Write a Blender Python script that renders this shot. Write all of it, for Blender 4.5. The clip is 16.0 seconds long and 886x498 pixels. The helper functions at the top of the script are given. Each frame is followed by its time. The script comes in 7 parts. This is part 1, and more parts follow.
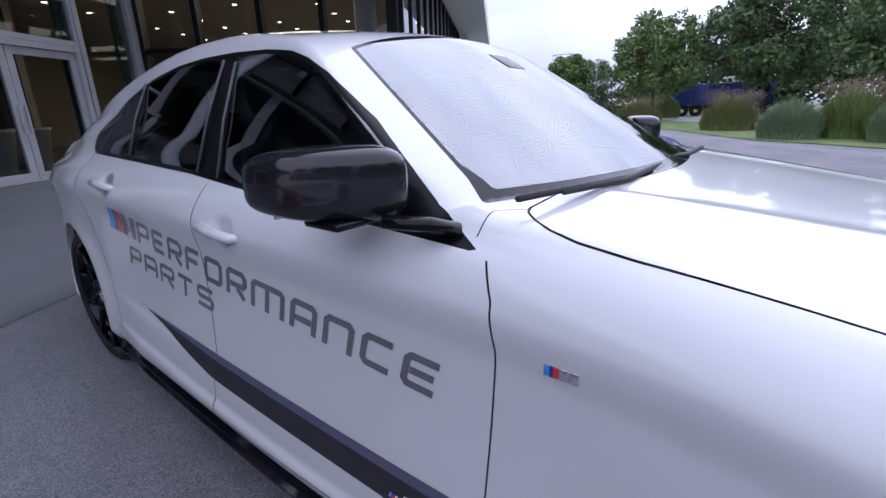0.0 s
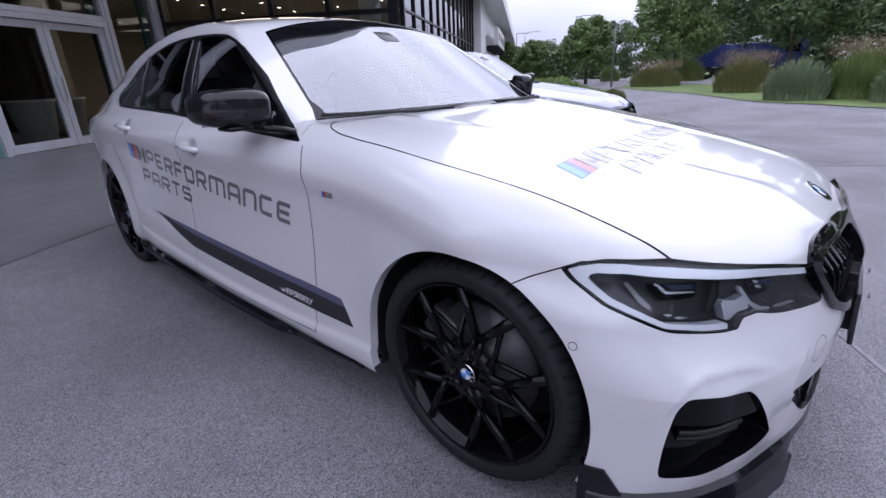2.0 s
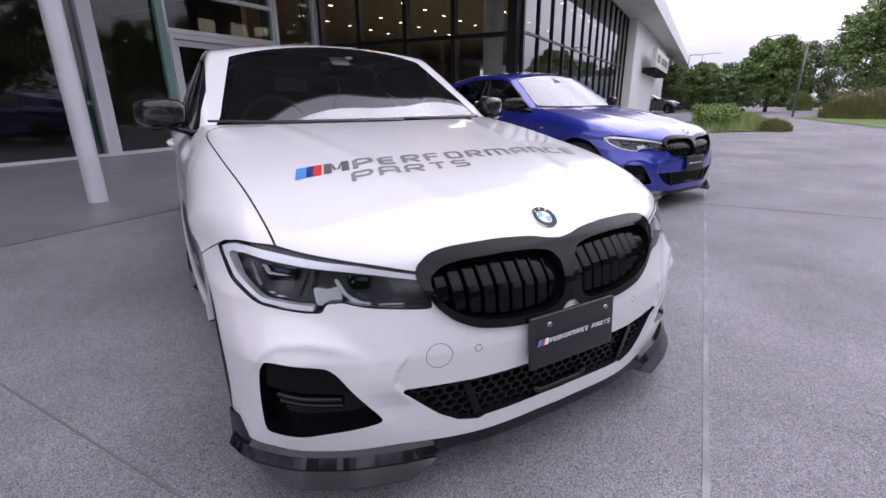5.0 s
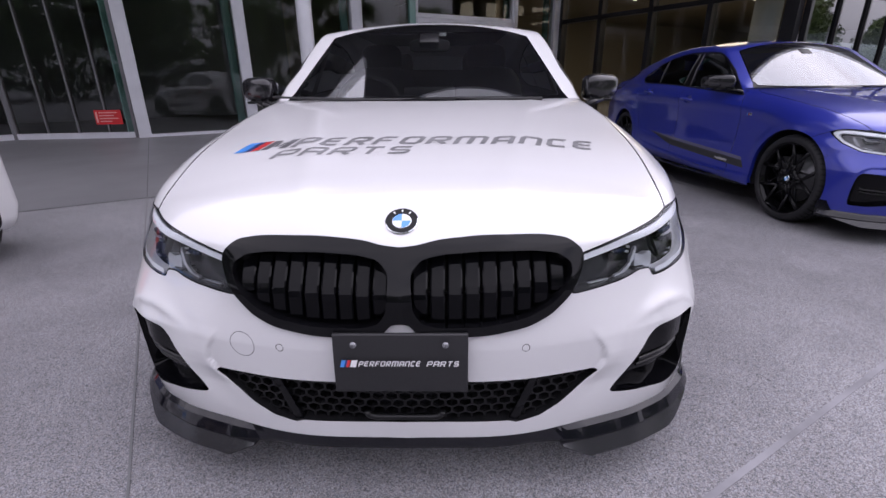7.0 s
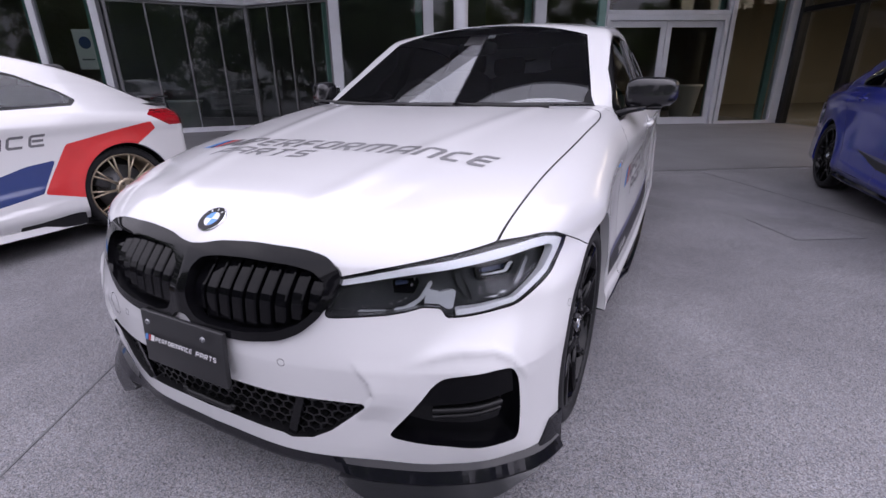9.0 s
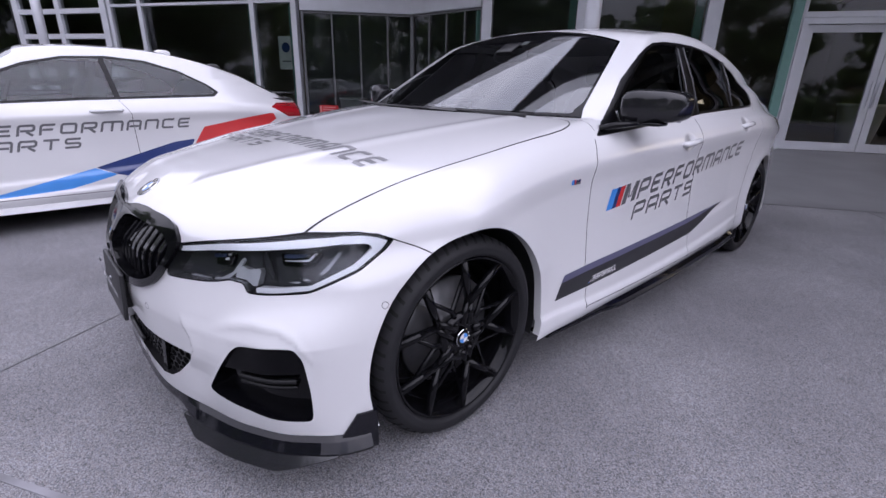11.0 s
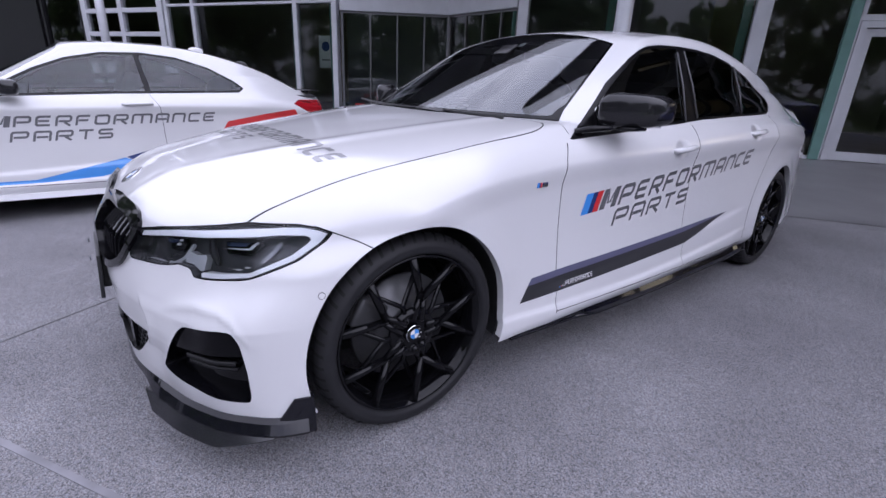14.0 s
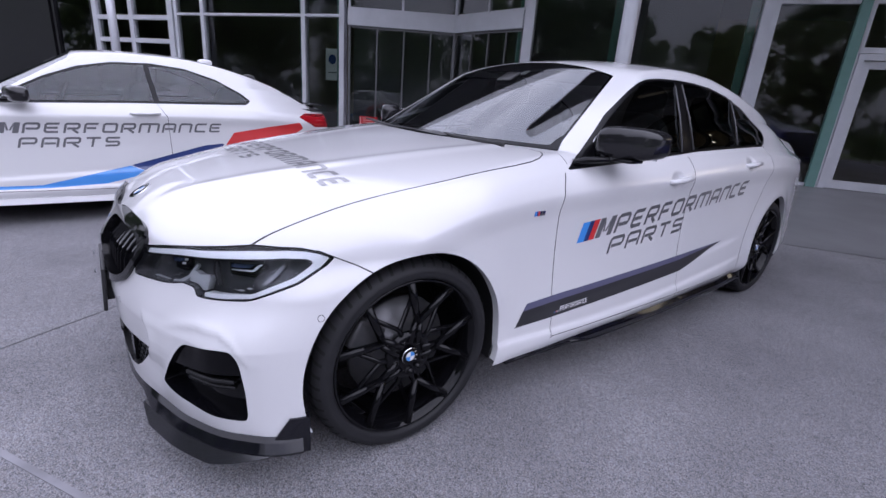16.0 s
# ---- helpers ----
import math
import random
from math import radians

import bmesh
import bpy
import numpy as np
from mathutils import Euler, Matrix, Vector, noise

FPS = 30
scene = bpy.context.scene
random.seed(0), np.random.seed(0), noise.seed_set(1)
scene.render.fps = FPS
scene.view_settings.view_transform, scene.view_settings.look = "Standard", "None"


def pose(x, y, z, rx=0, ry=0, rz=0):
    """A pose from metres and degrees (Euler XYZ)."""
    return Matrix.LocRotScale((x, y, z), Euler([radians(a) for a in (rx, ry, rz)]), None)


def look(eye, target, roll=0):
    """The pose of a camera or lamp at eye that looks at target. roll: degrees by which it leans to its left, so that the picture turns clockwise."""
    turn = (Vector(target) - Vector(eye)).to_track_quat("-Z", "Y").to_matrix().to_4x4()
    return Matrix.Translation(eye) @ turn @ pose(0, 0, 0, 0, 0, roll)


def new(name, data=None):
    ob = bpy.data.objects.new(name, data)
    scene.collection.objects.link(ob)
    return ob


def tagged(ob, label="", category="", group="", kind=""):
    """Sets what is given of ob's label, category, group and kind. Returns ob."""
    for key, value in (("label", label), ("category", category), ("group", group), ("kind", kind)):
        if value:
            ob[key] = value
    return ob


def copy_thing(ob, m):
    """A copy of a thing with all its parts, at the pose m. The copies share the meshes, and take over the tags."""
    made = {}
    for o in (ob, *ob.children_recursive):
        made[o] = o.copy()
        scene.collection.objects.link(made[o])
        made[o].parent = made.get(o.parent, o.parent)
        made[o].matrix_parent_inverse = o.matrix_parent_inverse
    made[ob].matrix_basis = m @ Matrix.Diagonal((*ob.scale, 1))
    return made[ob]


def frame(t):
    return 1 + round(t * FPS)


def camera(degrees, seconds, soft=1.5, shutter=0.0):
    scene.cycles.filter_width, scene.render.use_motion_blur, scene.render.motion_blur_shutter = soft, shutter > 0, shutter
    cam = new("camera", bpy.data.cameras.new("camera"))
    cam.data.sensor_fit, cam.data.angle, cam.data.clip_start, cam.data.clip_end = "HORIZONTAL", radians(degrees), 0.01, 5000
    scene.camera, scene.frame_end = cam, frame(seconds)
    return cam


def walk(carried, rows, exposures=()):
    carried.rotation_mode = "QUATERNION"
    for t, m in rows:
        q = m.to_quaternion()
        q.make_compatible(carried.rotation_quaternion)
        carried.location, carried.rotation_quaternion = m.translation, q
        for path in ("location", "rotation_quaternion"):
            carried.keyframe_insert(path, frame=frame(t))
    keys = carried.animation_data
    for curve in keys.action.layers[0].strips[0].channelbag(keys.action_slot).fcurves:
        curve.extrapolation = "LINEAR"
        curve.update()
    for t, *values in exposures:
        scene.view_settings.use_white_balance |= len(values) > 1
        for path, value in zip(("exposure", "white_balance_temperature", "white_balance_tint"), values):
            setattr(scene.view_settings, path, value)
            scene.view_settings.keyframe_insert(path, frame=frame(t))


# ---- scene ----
cam = camera(88.1, 16.0)
PATH = [
    (0, (-1.425, 0.283, 1.151), (0.074, 1.471, 0.565), -1.6),
    (0.5, (-1.504, 0.05, 1.14), (0.0, 1.203, 0.502), -0.5),
    (1, (-1.56, -0.201, 1.11), (-0.118, 1.012, 0.442), -1.0),
    (1.5, (-1.606, -0.43, 1.093), (-0.177, 0.792, 0.409), -2.2),
    (2, (-1.669, -0.671, 1.106), (-0.272, 0.574, 0.4), -2.5),
    (2.5, (-1.689, -0.883, 1.102), (-0.344, 0.432, 0.423), -2.7),
    (3, (-1.628, -1.107, 1.114), (-0.297, 0.252, 0.497), -1.2),
    (3.2, (-1.586, -1.172, 1.104), (-0.25, 0.195, 0.514), -1.4),
    (5.3, (-0.736, -1.642, 1.078), (0.072, 0.074, 0.446), -0.5),
    (5.5, (-0.631, -1.663, 1.083), (0.079, 0.095, 0.446), -0.5),
    (6, (-0.374, -1.711, 1.075), (0.101, 0.125, 0.439), -0.4),
    (6.5, (-0.124, -1.731, 1.076), (0.11, 0.14, 0.41), -0.0),
    (7, (0.119, -1.688, 1.071), (0.082, 0.188, 0.38), -0.6),
    (7.5, (0.373, -1.649, 1.072), (0.095, 0.2, 0.365), -0.6),
    (8, (0.615, -1.601, 1.082), (0.142, 0.215, 0.391), 0.5),
    (8.5, (0.838, -1.488, 1.075), (0.166, 0.269, 0.395), -0.6),
    (9, (1.048, -1.388, 1.076), (0.201, 0.293, 0.399), -0.7),
    (9.5, (1.273, -1.294, 1.081), (0.251, 0.287, 0.406), 0.3),
    (10, (1.46, -1.164, 1.078), (0.283, 0.304, 0.4), 0.2),
    (10.2, (1.523, -1.109, 1.077), (0.291, 0.314, 0.401), 0.4),
    (12.5, (1.912, -0.752, 1.088), (0.429, 0.424, 0.442), 2.7),
    (13, (1.902, -0.748, 1.093), (0.419, 0.423, 0.438), 2.8),
    (13.5, (1.912, -0.743, 1.089), (0.43, 0.43, 0.433), 2.9),
    (14, (1.922, -0.736, 1.085), (0.431, 0.421, 0.422), 2.5),
    (14.5, (1.925, -0.732, 1.077), (0.429, 0.411, 0.404), 2.6),
    (15, (1.929, -0.732, 1.083), (0.436, 0.408, 0.395), 2.3),
    (15.5, (1.932, -0.74, 1.088), (0.444, 0.416, 0.417), 2.5),
    (16, (1.937, -0.749, 1.136), (0.434, 0.42, 0.524), 4.4),
]
walk(cam, [(t, look(eye, target, roll)) for t, eye, target, roll in PATH], exposures=[(0.0, -0.32, 5600, 23), (0.6, -0.36, 5650, 23), (2.5, -0.22, 5900, 24), (5.5, -0.11, 6400, 26), (9.5, -0.20, 6300, 26), (12.5, -0.27, 5950, 25), (16.0, -0.27, 5900, 25)])

# ---- light ----
world = bpy.data.worlds.new("sky")
scene.world = world
world.use_nodes = True
wn = world.node_tree
wn.nodes.clear()
w_out = wn.nodes.new("ShaderNodeOutputWorld")
w_bg = wn.nodes.new("ShaderNodeBackground")
w_sky = wn.nodes.new("ShaderNodeTexSky")
w_sky.sky_type = "NISHITA"
w_sky.sun_disc = False
w_sky.sun_elevation = radians(47)
w_sky.sun_rotation = radians(75)
w_sky.dust_density = 2.0
w_coord = wn.nodes.new("ShaderNodeTexCoord")
w_map = wn.nodes.new("ShaderNodeMapping")
w_map.inputs["Scale"].default_value = (1.0, 1.0, 2.6)
w_cloud = wn.nodes.new("ShaderNodeTexNoise")
w_cloud.inputs["Scale"].default_value = 1.5
w_cloud.inputs["Detail"].default_value = 4.0
w_cloud.inputs["Roughness"].default_value = 0.55
w_ramp = wn.nodes.new("ShaderNodeValToRGB")
w_ramp.color_ramp.elements[0].position = 0.20
w_ramp.color_ramp.elements[1].position = 0.42
w_mix = wn.nodes.new("ShaderNodeMixRGB")
w_white = wn.nodes.new("ShaderNodeTexNoise")
w_white.inputs["Scale"].default_value = 1.8
w_white.inputs["Detail"].default_value = 3.0
w_tone = wn.nodes.new("ShaderNodeValToRGB")
w_tone.color_ramp.elements[0].position, w_tone.color_ramp.elements[0].color = 0.3, (11.0, 11.7, 13.0, 1)
w_tone.color_ramp.elements[1].position, w_tone.color_ramp.elements[1].color = 0.7, (17.5, 17.9, 18.7, 1)
wn.links.new(w_coord.outputs["Generated"], w_map.inputs["Vector"])
wn.links.new(w_map.outputs["Vector"], w_cloud.inputs["Vector"])
wn.links.new(w_map.outputs["Vector"], w_white.inputs["Vector"])
wn.links.new(w_white.outputs["Fac"], w_tone.inputs["Fac"])
wn.links.new(w_cloud.outputs["Fac"], w_ramp.inputs["Fac"])
wn.links.new(w_ramp.outputs["Color"], w_mix.inputs["Fac"])
wn.links.new(w_sky.outputs["Color"], w_mix.inputs["Color1"])
wn.links.new(w_tone.outputs["Color"], w_mix.inputs["Color2"])
# thin cloud glows round the hidden sun, and the sky dims towards the horizon
SUN_WAY = Vector((math.cos(radians(47)) * math.cos(radians(14)), math.cos(radians(47)) * math.sin(radians(14)), math.sin(radians(47))))
w_dot = wn.nodes.new("ShaderNodeVectorMath")
w_dot.operation = "DOT_PRODUCT"
w_dot.inputs[1].default_value = SUN_WAY
wn.links.new(w_coord.outputs["Generated"], w_dot.inputs[0])
w_glow = wn.nodes.new("ShaderNodeMapRange")
w_glow.interpolation_type = "SMOOTHSTEP"
w_glow.inputs["From Min"].default_value, w_glow.inputs["From Max"].default_value = 0.45, 0.97
w_glow.inputs["To Min"].default_value, w_glow.inputs["To Max"].default_value = 1.0, 1.5
wn.links.new(w_dot.outputs["Value"], w_glow.inputs["Value"])
w_sep = wn.nodes.new("ShaderNodeSeparateXYZ")
wn.links.new(w_coord.outputs["Generated"], w_sep.inputs["Vector"])
w_high = wn.nodes.new("ShaderNodeMapRange")
w_high.inputs["From Min"].default_value, w_high.inputs["From Max"].default_value = 0.0, 0.40
w_high.inputs["To Min"].default_value, w_high.inputs["To Max"].default_value = 0.42, 1.12
wn.links.new(w_sep.outputs["Z"], w_high.inputs["Value"])
w_mul = wn.nodes.new("ShaderNodeMath")
w_mul.operation = "MULTIPLY"
wn.links.new(w_glow.outputs["Result"], w_mul.inputs[0])
wn.links.new(w_high.outputs["Result"], w_mul.inputs[1])
w_lit = wn.nodes.new("ShaderNodeVectorMath")
w_lit.operation = "SCALE"
wn.links.new(w_mix.outputs["Color"], w_lit.inputs[0])
wn.links.new(w_mul.outputs["Value"], w_lit.inputs["Scale"])
wn.links.new(w_lit.outputs["Vector"], w_bg.inputs["Color"])
w_bg.inputs["Strength"].default_value = 0.108
wn.links.new(w_bg.outputs["Background"], w_out.inputs["Surface"])

sun_data = bpy.data.lights.new("sun", "SUN")
sun_data.energy = 0.5
sun_data.angle = radians(70)
sun_data.color = (1.0, 0.97, 0.92)
sun = new("sun", sun_data)
sun.matrix_world = look(SUN_WAY * 30, (0, 0, 0))

# ---- materials ----
def material(name, color, rough=0.5, metal=0.0, coat=0.0, var=0.0, scale=8.0, bump=0.0, bump_scale=60.0, spec=0.5, fine=0.0, fine_scale=200.0):
    """A principled material with colour variation at two scales and a fine relief."""
    m = bpy.data.materials.new(name)
    m.use_nodes = True
    nt = m.node_tree
    b = nt.nodes["Principled BSDF"]
    b.inputs["Base Color"].default_value = (*color, 1)
    b.inputs["Roughness"].default_value = rough
    b.inputs["Metallic"].default_value = metal
    b.inputs["Specular IOR Level"].default_value = spec
    b.inputs["Coat Weight"].default_value = coat
    b.inputs["Coat Roughness"].default_value = 0.03
    co = nt.nodes.new("ShaderNodeTexCoord")
    if var > 0 or fine > 0:
        n1 = nt.nodes.new("ShaderNodeTexNoise")
        n1.inputs["Scale"].default_value = scale
        n1.inputs["Detail"].default_value = 5
        n2 = nt.nodes.new("ShaderNodeTexNoise")
        n2.inputs["Scale"].default_value = fine_scale
        n2.inputs["Detail"].default_value = 2
        nt.links.new(co.outputs["Object"], n1.inputs["Vector"])
        nt.links.new(co.outputs["Object"], n2.inputs["Vector"])
        r1 = nt.nodes.new("ShaderNodeMapRange")
        r1.inputs["From Min"].default_value, r1.inputs["From Max"].default_value = 0.3, 0.7
        r1.inputs["To Min"].default_value, r1.inputs["To Max"].default_value = 1 - var, 1 + var
        r2 = nt.nodes.new("ShaderNodeMapRange")
        r2.inputs["From Min"].default_value, r2.inputs["From Max"].default_value = 0.3, 0.7
        r2.inputs["To Min"].default_value, r2.inputs["To Max"].default_value = 1 - fine, 1 + fine
        nt.links.new(n1.outputs["Fac"], r1.inputs["Value"])
        nt.links.new(n2.outputs["Fac"], r2.inputs["Value"])
        mul = nt.nodes.new("ShaderNodeMath")
        mul.operation = "MULTIPLY"
        nt.links.new(r1.outputs["Result"], mul.inputs[0])
        nt.links.new(r2.outputs["Result"], mul.inputs[1])
        sc = nt.nodes.new("ShaderNodeVectorMath")
        sc.operation = "SCALE"
        sc.inputs[0].default_value = color
        nt.links.new(mul.outputs["Value"], sc.inputs["Scale"])
        nt.links.new(sc.outputs["Vector"], b.inputs["Base Color"])
    if bump > 0:
        n3 = nt.nodes.new("ShaderNodeTexNoise")
        n3.inputs["Scale"].default_value = bump_scale
        n3.inputs["Detail"].default_value = 4
        nt.links.new(co.outputs["Object"], n3.inputs["Vector"])
        bp = nt.nodes.new("ShaderNodeBump")
        bp.inputs["Strength"].default_value = bump
        bp.inputs["Distance"].default_value = 0.004
        nt.links.new(n3.outputs["Fac"], bp.inputs["Height"])
        nt.links.new(bp.outputs["Normal"], b.inputs["Normal"])
    return m


def glass_material(name, tint, rough=0.0, clear=0.6, ior=1.5):
    """Thin sheet glass: what passes through is tinted, the rest is a mirror by Fresnel."""
    m = bpy.data.materials.new(name)
    m.use_nodes = True
    nt = m.node_tree
    nt.nodes.clear()
    out = nt.nodes.new("ShaderNodeOutputMaterial")
    tr = nt.nodes.new("ShaderNodeBsdfTransparent")
    tr.inputs["Color"].default_value = (*tint, 1)
    gl = nt.nodes.new("ShaderNodeBsdfGlossy")
    gl.inputs["Roughness"].default_value = rough
    gl.inputs["Color"].default_value = (0.95, 0.97, 1.0, 1)
    fr = nt.nodes.new("ShaderNodeFresnel")
    fr.inputs["IOR"].default_value = ior
    mx = nt.nodes.new("ShaderNodeMixShader")
    nt.links.new(fr.outputs["Fac"], mx.inputs["Fac"])
    nt.links.new(tr.outputs["BSDF"], mx.inputs[1])
    nt.links.new(gl.outputs["BSDF"], mx.inputs[2])
    nt.links.new(mx.outputs["Shader"], out.inputs["Surface"])
    return m


def concrete_material(name, color, speckle, scale=320.0, stain=0.12):
    """Exposed-aggregate concrete: small pale and dark grains, cloudy stains."""
    m = bpy.data.materials.new(name)
    m.use_nodes = True
    nt = m.node_tree
    b = nt.nodes["Principled BSDF"]
    b.inputs["Roughness"].default_value = 0.82
    b.inputs["Specular IOR Level"].default_value = 0.2
    co = nt.nodes.new("ShaderNodeTexCoord")
    vo = nt.nodes.new("ShaderNodeTexVoronoi")
    vo.inputs["Scale"].default_value = scale
    nt.links.new(co.outputs["Object"], vo.inputs["Vector"])
    sep = nt.nodes.new("ShaderNodeSeparateColor")
    nt.links.new(vo.outputs["Color"], sep.inputs["Color"])
    ramp = nt.nodes.new("ShaderNodeValToRGB")
    els = ramp.color_ramp.elements
    els[0].position, els[0].color = 0.0, (*[c * (1 - speckle) for c in color], 1)
    els[1].position, els[1].color = 1.0, (*[min(1, c * (1 + speckle)) for c in color], 1)
    mid = els.new(0.5)
    mid.color = (*color, 1)
    nt.links.new(sep.outputs["Red"], ramp.inputs["Fac"])
    # larger stones, some dark, some pale or tinted, among the fines
    vo2 = nt.nodes.new("ShaderNodeTexVoronoi")
    vo2.inputs["Scale"].default_value = scale * 0.5
    nt.links.new(co.outputs["Object"], vo2.inputs["Vector"])
    sep2 = nt.nodes.new("ShaderNodeSeparateColor")
    nt.links.new(vo2.outputs["Color"], sep2.inputs["Color"])
    stones = nt.nodes.new("ShaderNodeValToRGB")
    stones.color_ramp.interpolation = "CONSTANT"
    for k, (at, tone) in enumerate(((0.0, (0.62, 0.63, 0.65)), (0.06, (1.0, 1.0, 1.0)), (0.60, (1.06, 1.02, 0.99)), (0.75, (0.93, 0.96, 1.01)), (0.92, (1.12, 1.12, 1.11)))):
        el = stones.color_ramp.elements[k] if k < 2 else stones.color_ramp.elements.new(at)
        el.position, el.color = at, (*tone, 1)
    nt.links.new(sep2.outputs["Green"], stones.inputs["Fac"])
    grain = nt.nodes.new("ShaderNodeVectorMath")
    grain.operation = "MULTIPLY"
    nt.links.new(ramp.outputs["Color"], grain.inputs[0])
    nt.links.new(stones.outputs["Color"], grain.inputs[1])
    n1 = nt.nodes.new("ShaderNodeTexNoise")
    n1.inputs["Scale"].default_value, n1.inputs["Detail"].default_value = 0.9, 7
    n1.inputs["Roughness"].default_value = 0.62
    nt.links.new(co.outputs["Object"], n1.inputs["Vector"])
    r1 = nt.nodes.new("ShaderNodeMapRange")
    r1.inputs["From Min"].default_value, r1.inputs["From Max"].default_value = 0.3, 0.7
    r1.inputs["To Min"].default_value, r1.inputs["To Max"].default_value = 1 - stain, 1 + stain
    nt.links.new(n1.outputs["Fac"], r1.inputs["Value"])
    sc = nt.nodes.new("ShaderNodeVectorMath")
    sc.operation = "SCALE"
    nt.links.new(grain.outputs["Vector"], sc.inputs[0])
    nt.links.new(r1.outputs["Result"], sc.inputs["Scale"])
    nt.links.new(sc.outputs["Vector"], b.inputs["Base Color"])
    bp = nt.nodes.new("ShaderNodeBump")
    bp.inputs["Strength"].default_value, bp.inputs["Distance"].default_value = 0.5, 0.002
    nt.links.new(vo.outputs["Distance"], bp.inputs["Height"])
    nt.links.new(bp.outputs["Normal"], b.inputs["Normal"])
    return m


M_WHITE = material("white_paint", (0.66, 0.66, 0.67), 0.32, 0, 1.0, fine=0.012, fine_scale=900)
M_BLUE = material("blue_paint", (0.018, 0.03, 0.30), 0.28, 0.35, 1.0, fine=0.05, fine_scale=900)
M_GLOSSBLACK = material("gloss_black", (0.004, 0.004, 0.005), 0.04, fine=0.1, spec=0.24)
M_SATIN = material("satin_black", (0.008, 0.008, 0.009), 0.32, fine=0.15, spec=0.35)
M_MATT = material("matt_black_plastic", (0.02, 0.02, 0.021), 0.65, var=0.1, bump=0.15, bump_scale=300)
M_GAP = material("panel_gap_black", (0.008, 0.008, 0.008), 0.8, var=0.1)
M_RUBBER = material("tyre_rubber", (0.017, 0.017, 0.019), 0.55, spec=0.25, var=0.12, scale=20, bump=0.15, bump_scale=250)
M_DISC = material("brake_iron", (0.10, 0.10, 0.105), 0.4, 0.6, var=0.1, scale=30)
M_CHROME = material("bright_chrome", (0.75, 0.76, 0.78), 0.1, 1.0, fine=0.02)
M_CARBON = material("carbon_weave_gloss", (0.012, 0.012, 0.014), 0.2, 0, 0.55, fine=0.15, fine_scale=900, spec=0.25)
M_GREYDECAL = material("grey_vinyl", (0.13, 0.13, 0.14), 0.3, 0, 1.0, var=0.05)
M_SLAT = material("grille_black", (0.003, 0.003, 0.004), 0.07, fine=0.1, spec=0.15)
M_STRIPEBLACK = material("matt_black_vinyl", (0.022, 0.022, 0.025), 0.5, var=0.08)
M_STRIPEGREY = material("slate_blue_vinyl", (0.10, 0.10, 0.17), 0.45, var=0.05)
M_LIGHTBLUE = material("light_blue_vinyl", (0.05, 0.27, 0.72), 0.4, 0, 1.0, var=0.04)
M_DARKBLUE = material("dark_blue_vinyl", (0.012, 0.035, 0.16), 0.4, 0, 1.0, var=0.04)
M_RED = material("red_vinyl", (0.62, 0.03, 0.03), 0.4, 0, 1.0, var=0.04)
M_OFFWHITE = material("white_vinyl", (0.75, 0.75, 0.76), 0.4, var=0.03)
M_SCREEN = glass_material("windscreen_glass", (0.62, 0.68, 0.67), ior=2.8)
M_SIDEGLASS = glass_material("side_glass", (0.34, 0.39, 0.39), ior=2.8)
M_CLEARGLASS = glass_material("clear_side_glass", (0.72, 0.80, 0.79), ior=1.65)
M_PRIVACY = glass_material("privacy_glass", (0.06, 0.07, 0.075), ior=1.75)
M_REARGLASS = glass_material("dark_tinted_glass", (0.20, 0.23, 0.24), ior=1.9)
M_SEAL = material("grey_rubber_seal", (0.07, 0.07, 0.075), 0.4, fine=0.1)
M_LENS = glass_material("lamp_lens", (0.92, 0.94, 0.96), ior=1.35)
M_TRIM = material("interior_black", (0.025, 0.025, 0.027), 0.7, var=0.15, bump=0.2, bump_scale=200)
M_DASH = material("dash_grey", (0.05, 0.05, 0.055), 0.6, var=0.15, bump=0.2, bump_scale=200)
M_LAMPBODY = material("lamp_dark_housing", (0.032, 0.033, 0.036), 0.22, fine=0.1)
M_LAMPSILVER = material("lamp_silver", (0.70, 0.72, 0.75), 0.25, 0.6, fine=0.03)
M_LAMPGREY = material("lamp_grey_bezel", (0.24, 0.245, 0.26), 0.25, 0.6, fine=0.05)
M_DRL = material("daytime_lamp_white", (0.90, 0.91, 0.93), 0.25, fine=0.02)
M_BLUEACCENT = material("lamp_blue_accent", (0.05, 0.07, 0.13), 0.2, fine=0.05)
M_TAIL = material("tail_lamp_red", (0.30, 0.008, 0.013), 0.1, 0, 0.8, fine=0.1)
M_GOLD = material("gold_wheel_paint", (0.42, 0.35, 0.26), 0.34, 0.65, fine=0.03)
M_PLATE = material("plate_board_black", (0.018, 0.018, 0.02), 0.45, fine=0.1)
M_CONCRETE = concrete_material("exposed_aggregate_concrete", (0.203, 0.200, 0.210), 0.62, 400.0, 0.24)
M_PORCH = material("smooth_grey_porch_slab", (0.165, 0.163, 0.170), 0.45, var=0.14, scale=1.3, fine=0.05, fine_scale=160)
M_AERO = material("aero_gloss_black", (0.006, 0.006, 0.009), 0.06, fine=0.1, spec=0.45)
M_AEROBLADE = material("aero_blade_black", (0.014, 0.014, 0.017), 0.22, fine=0.1, spec=0.7)
M_GROOVESHADE = material("tread_groove_shade", (0.002, 0.002, 0.002), 0.9, var=0.1)
M_TRIMBLACK = material("trim_black", (0.004, 0.004, 0.005), 0.28, fine=0.1, spec=0.22)
# the grey vinyl again, its colour lifted for the sky mirrored on the bonnet
M_HOODDECALLIT = material("bonnet_grey_vinyl_skylit", (0.25, 0.25, 0.26), 0.3, 0, 1.0, var=0.05)
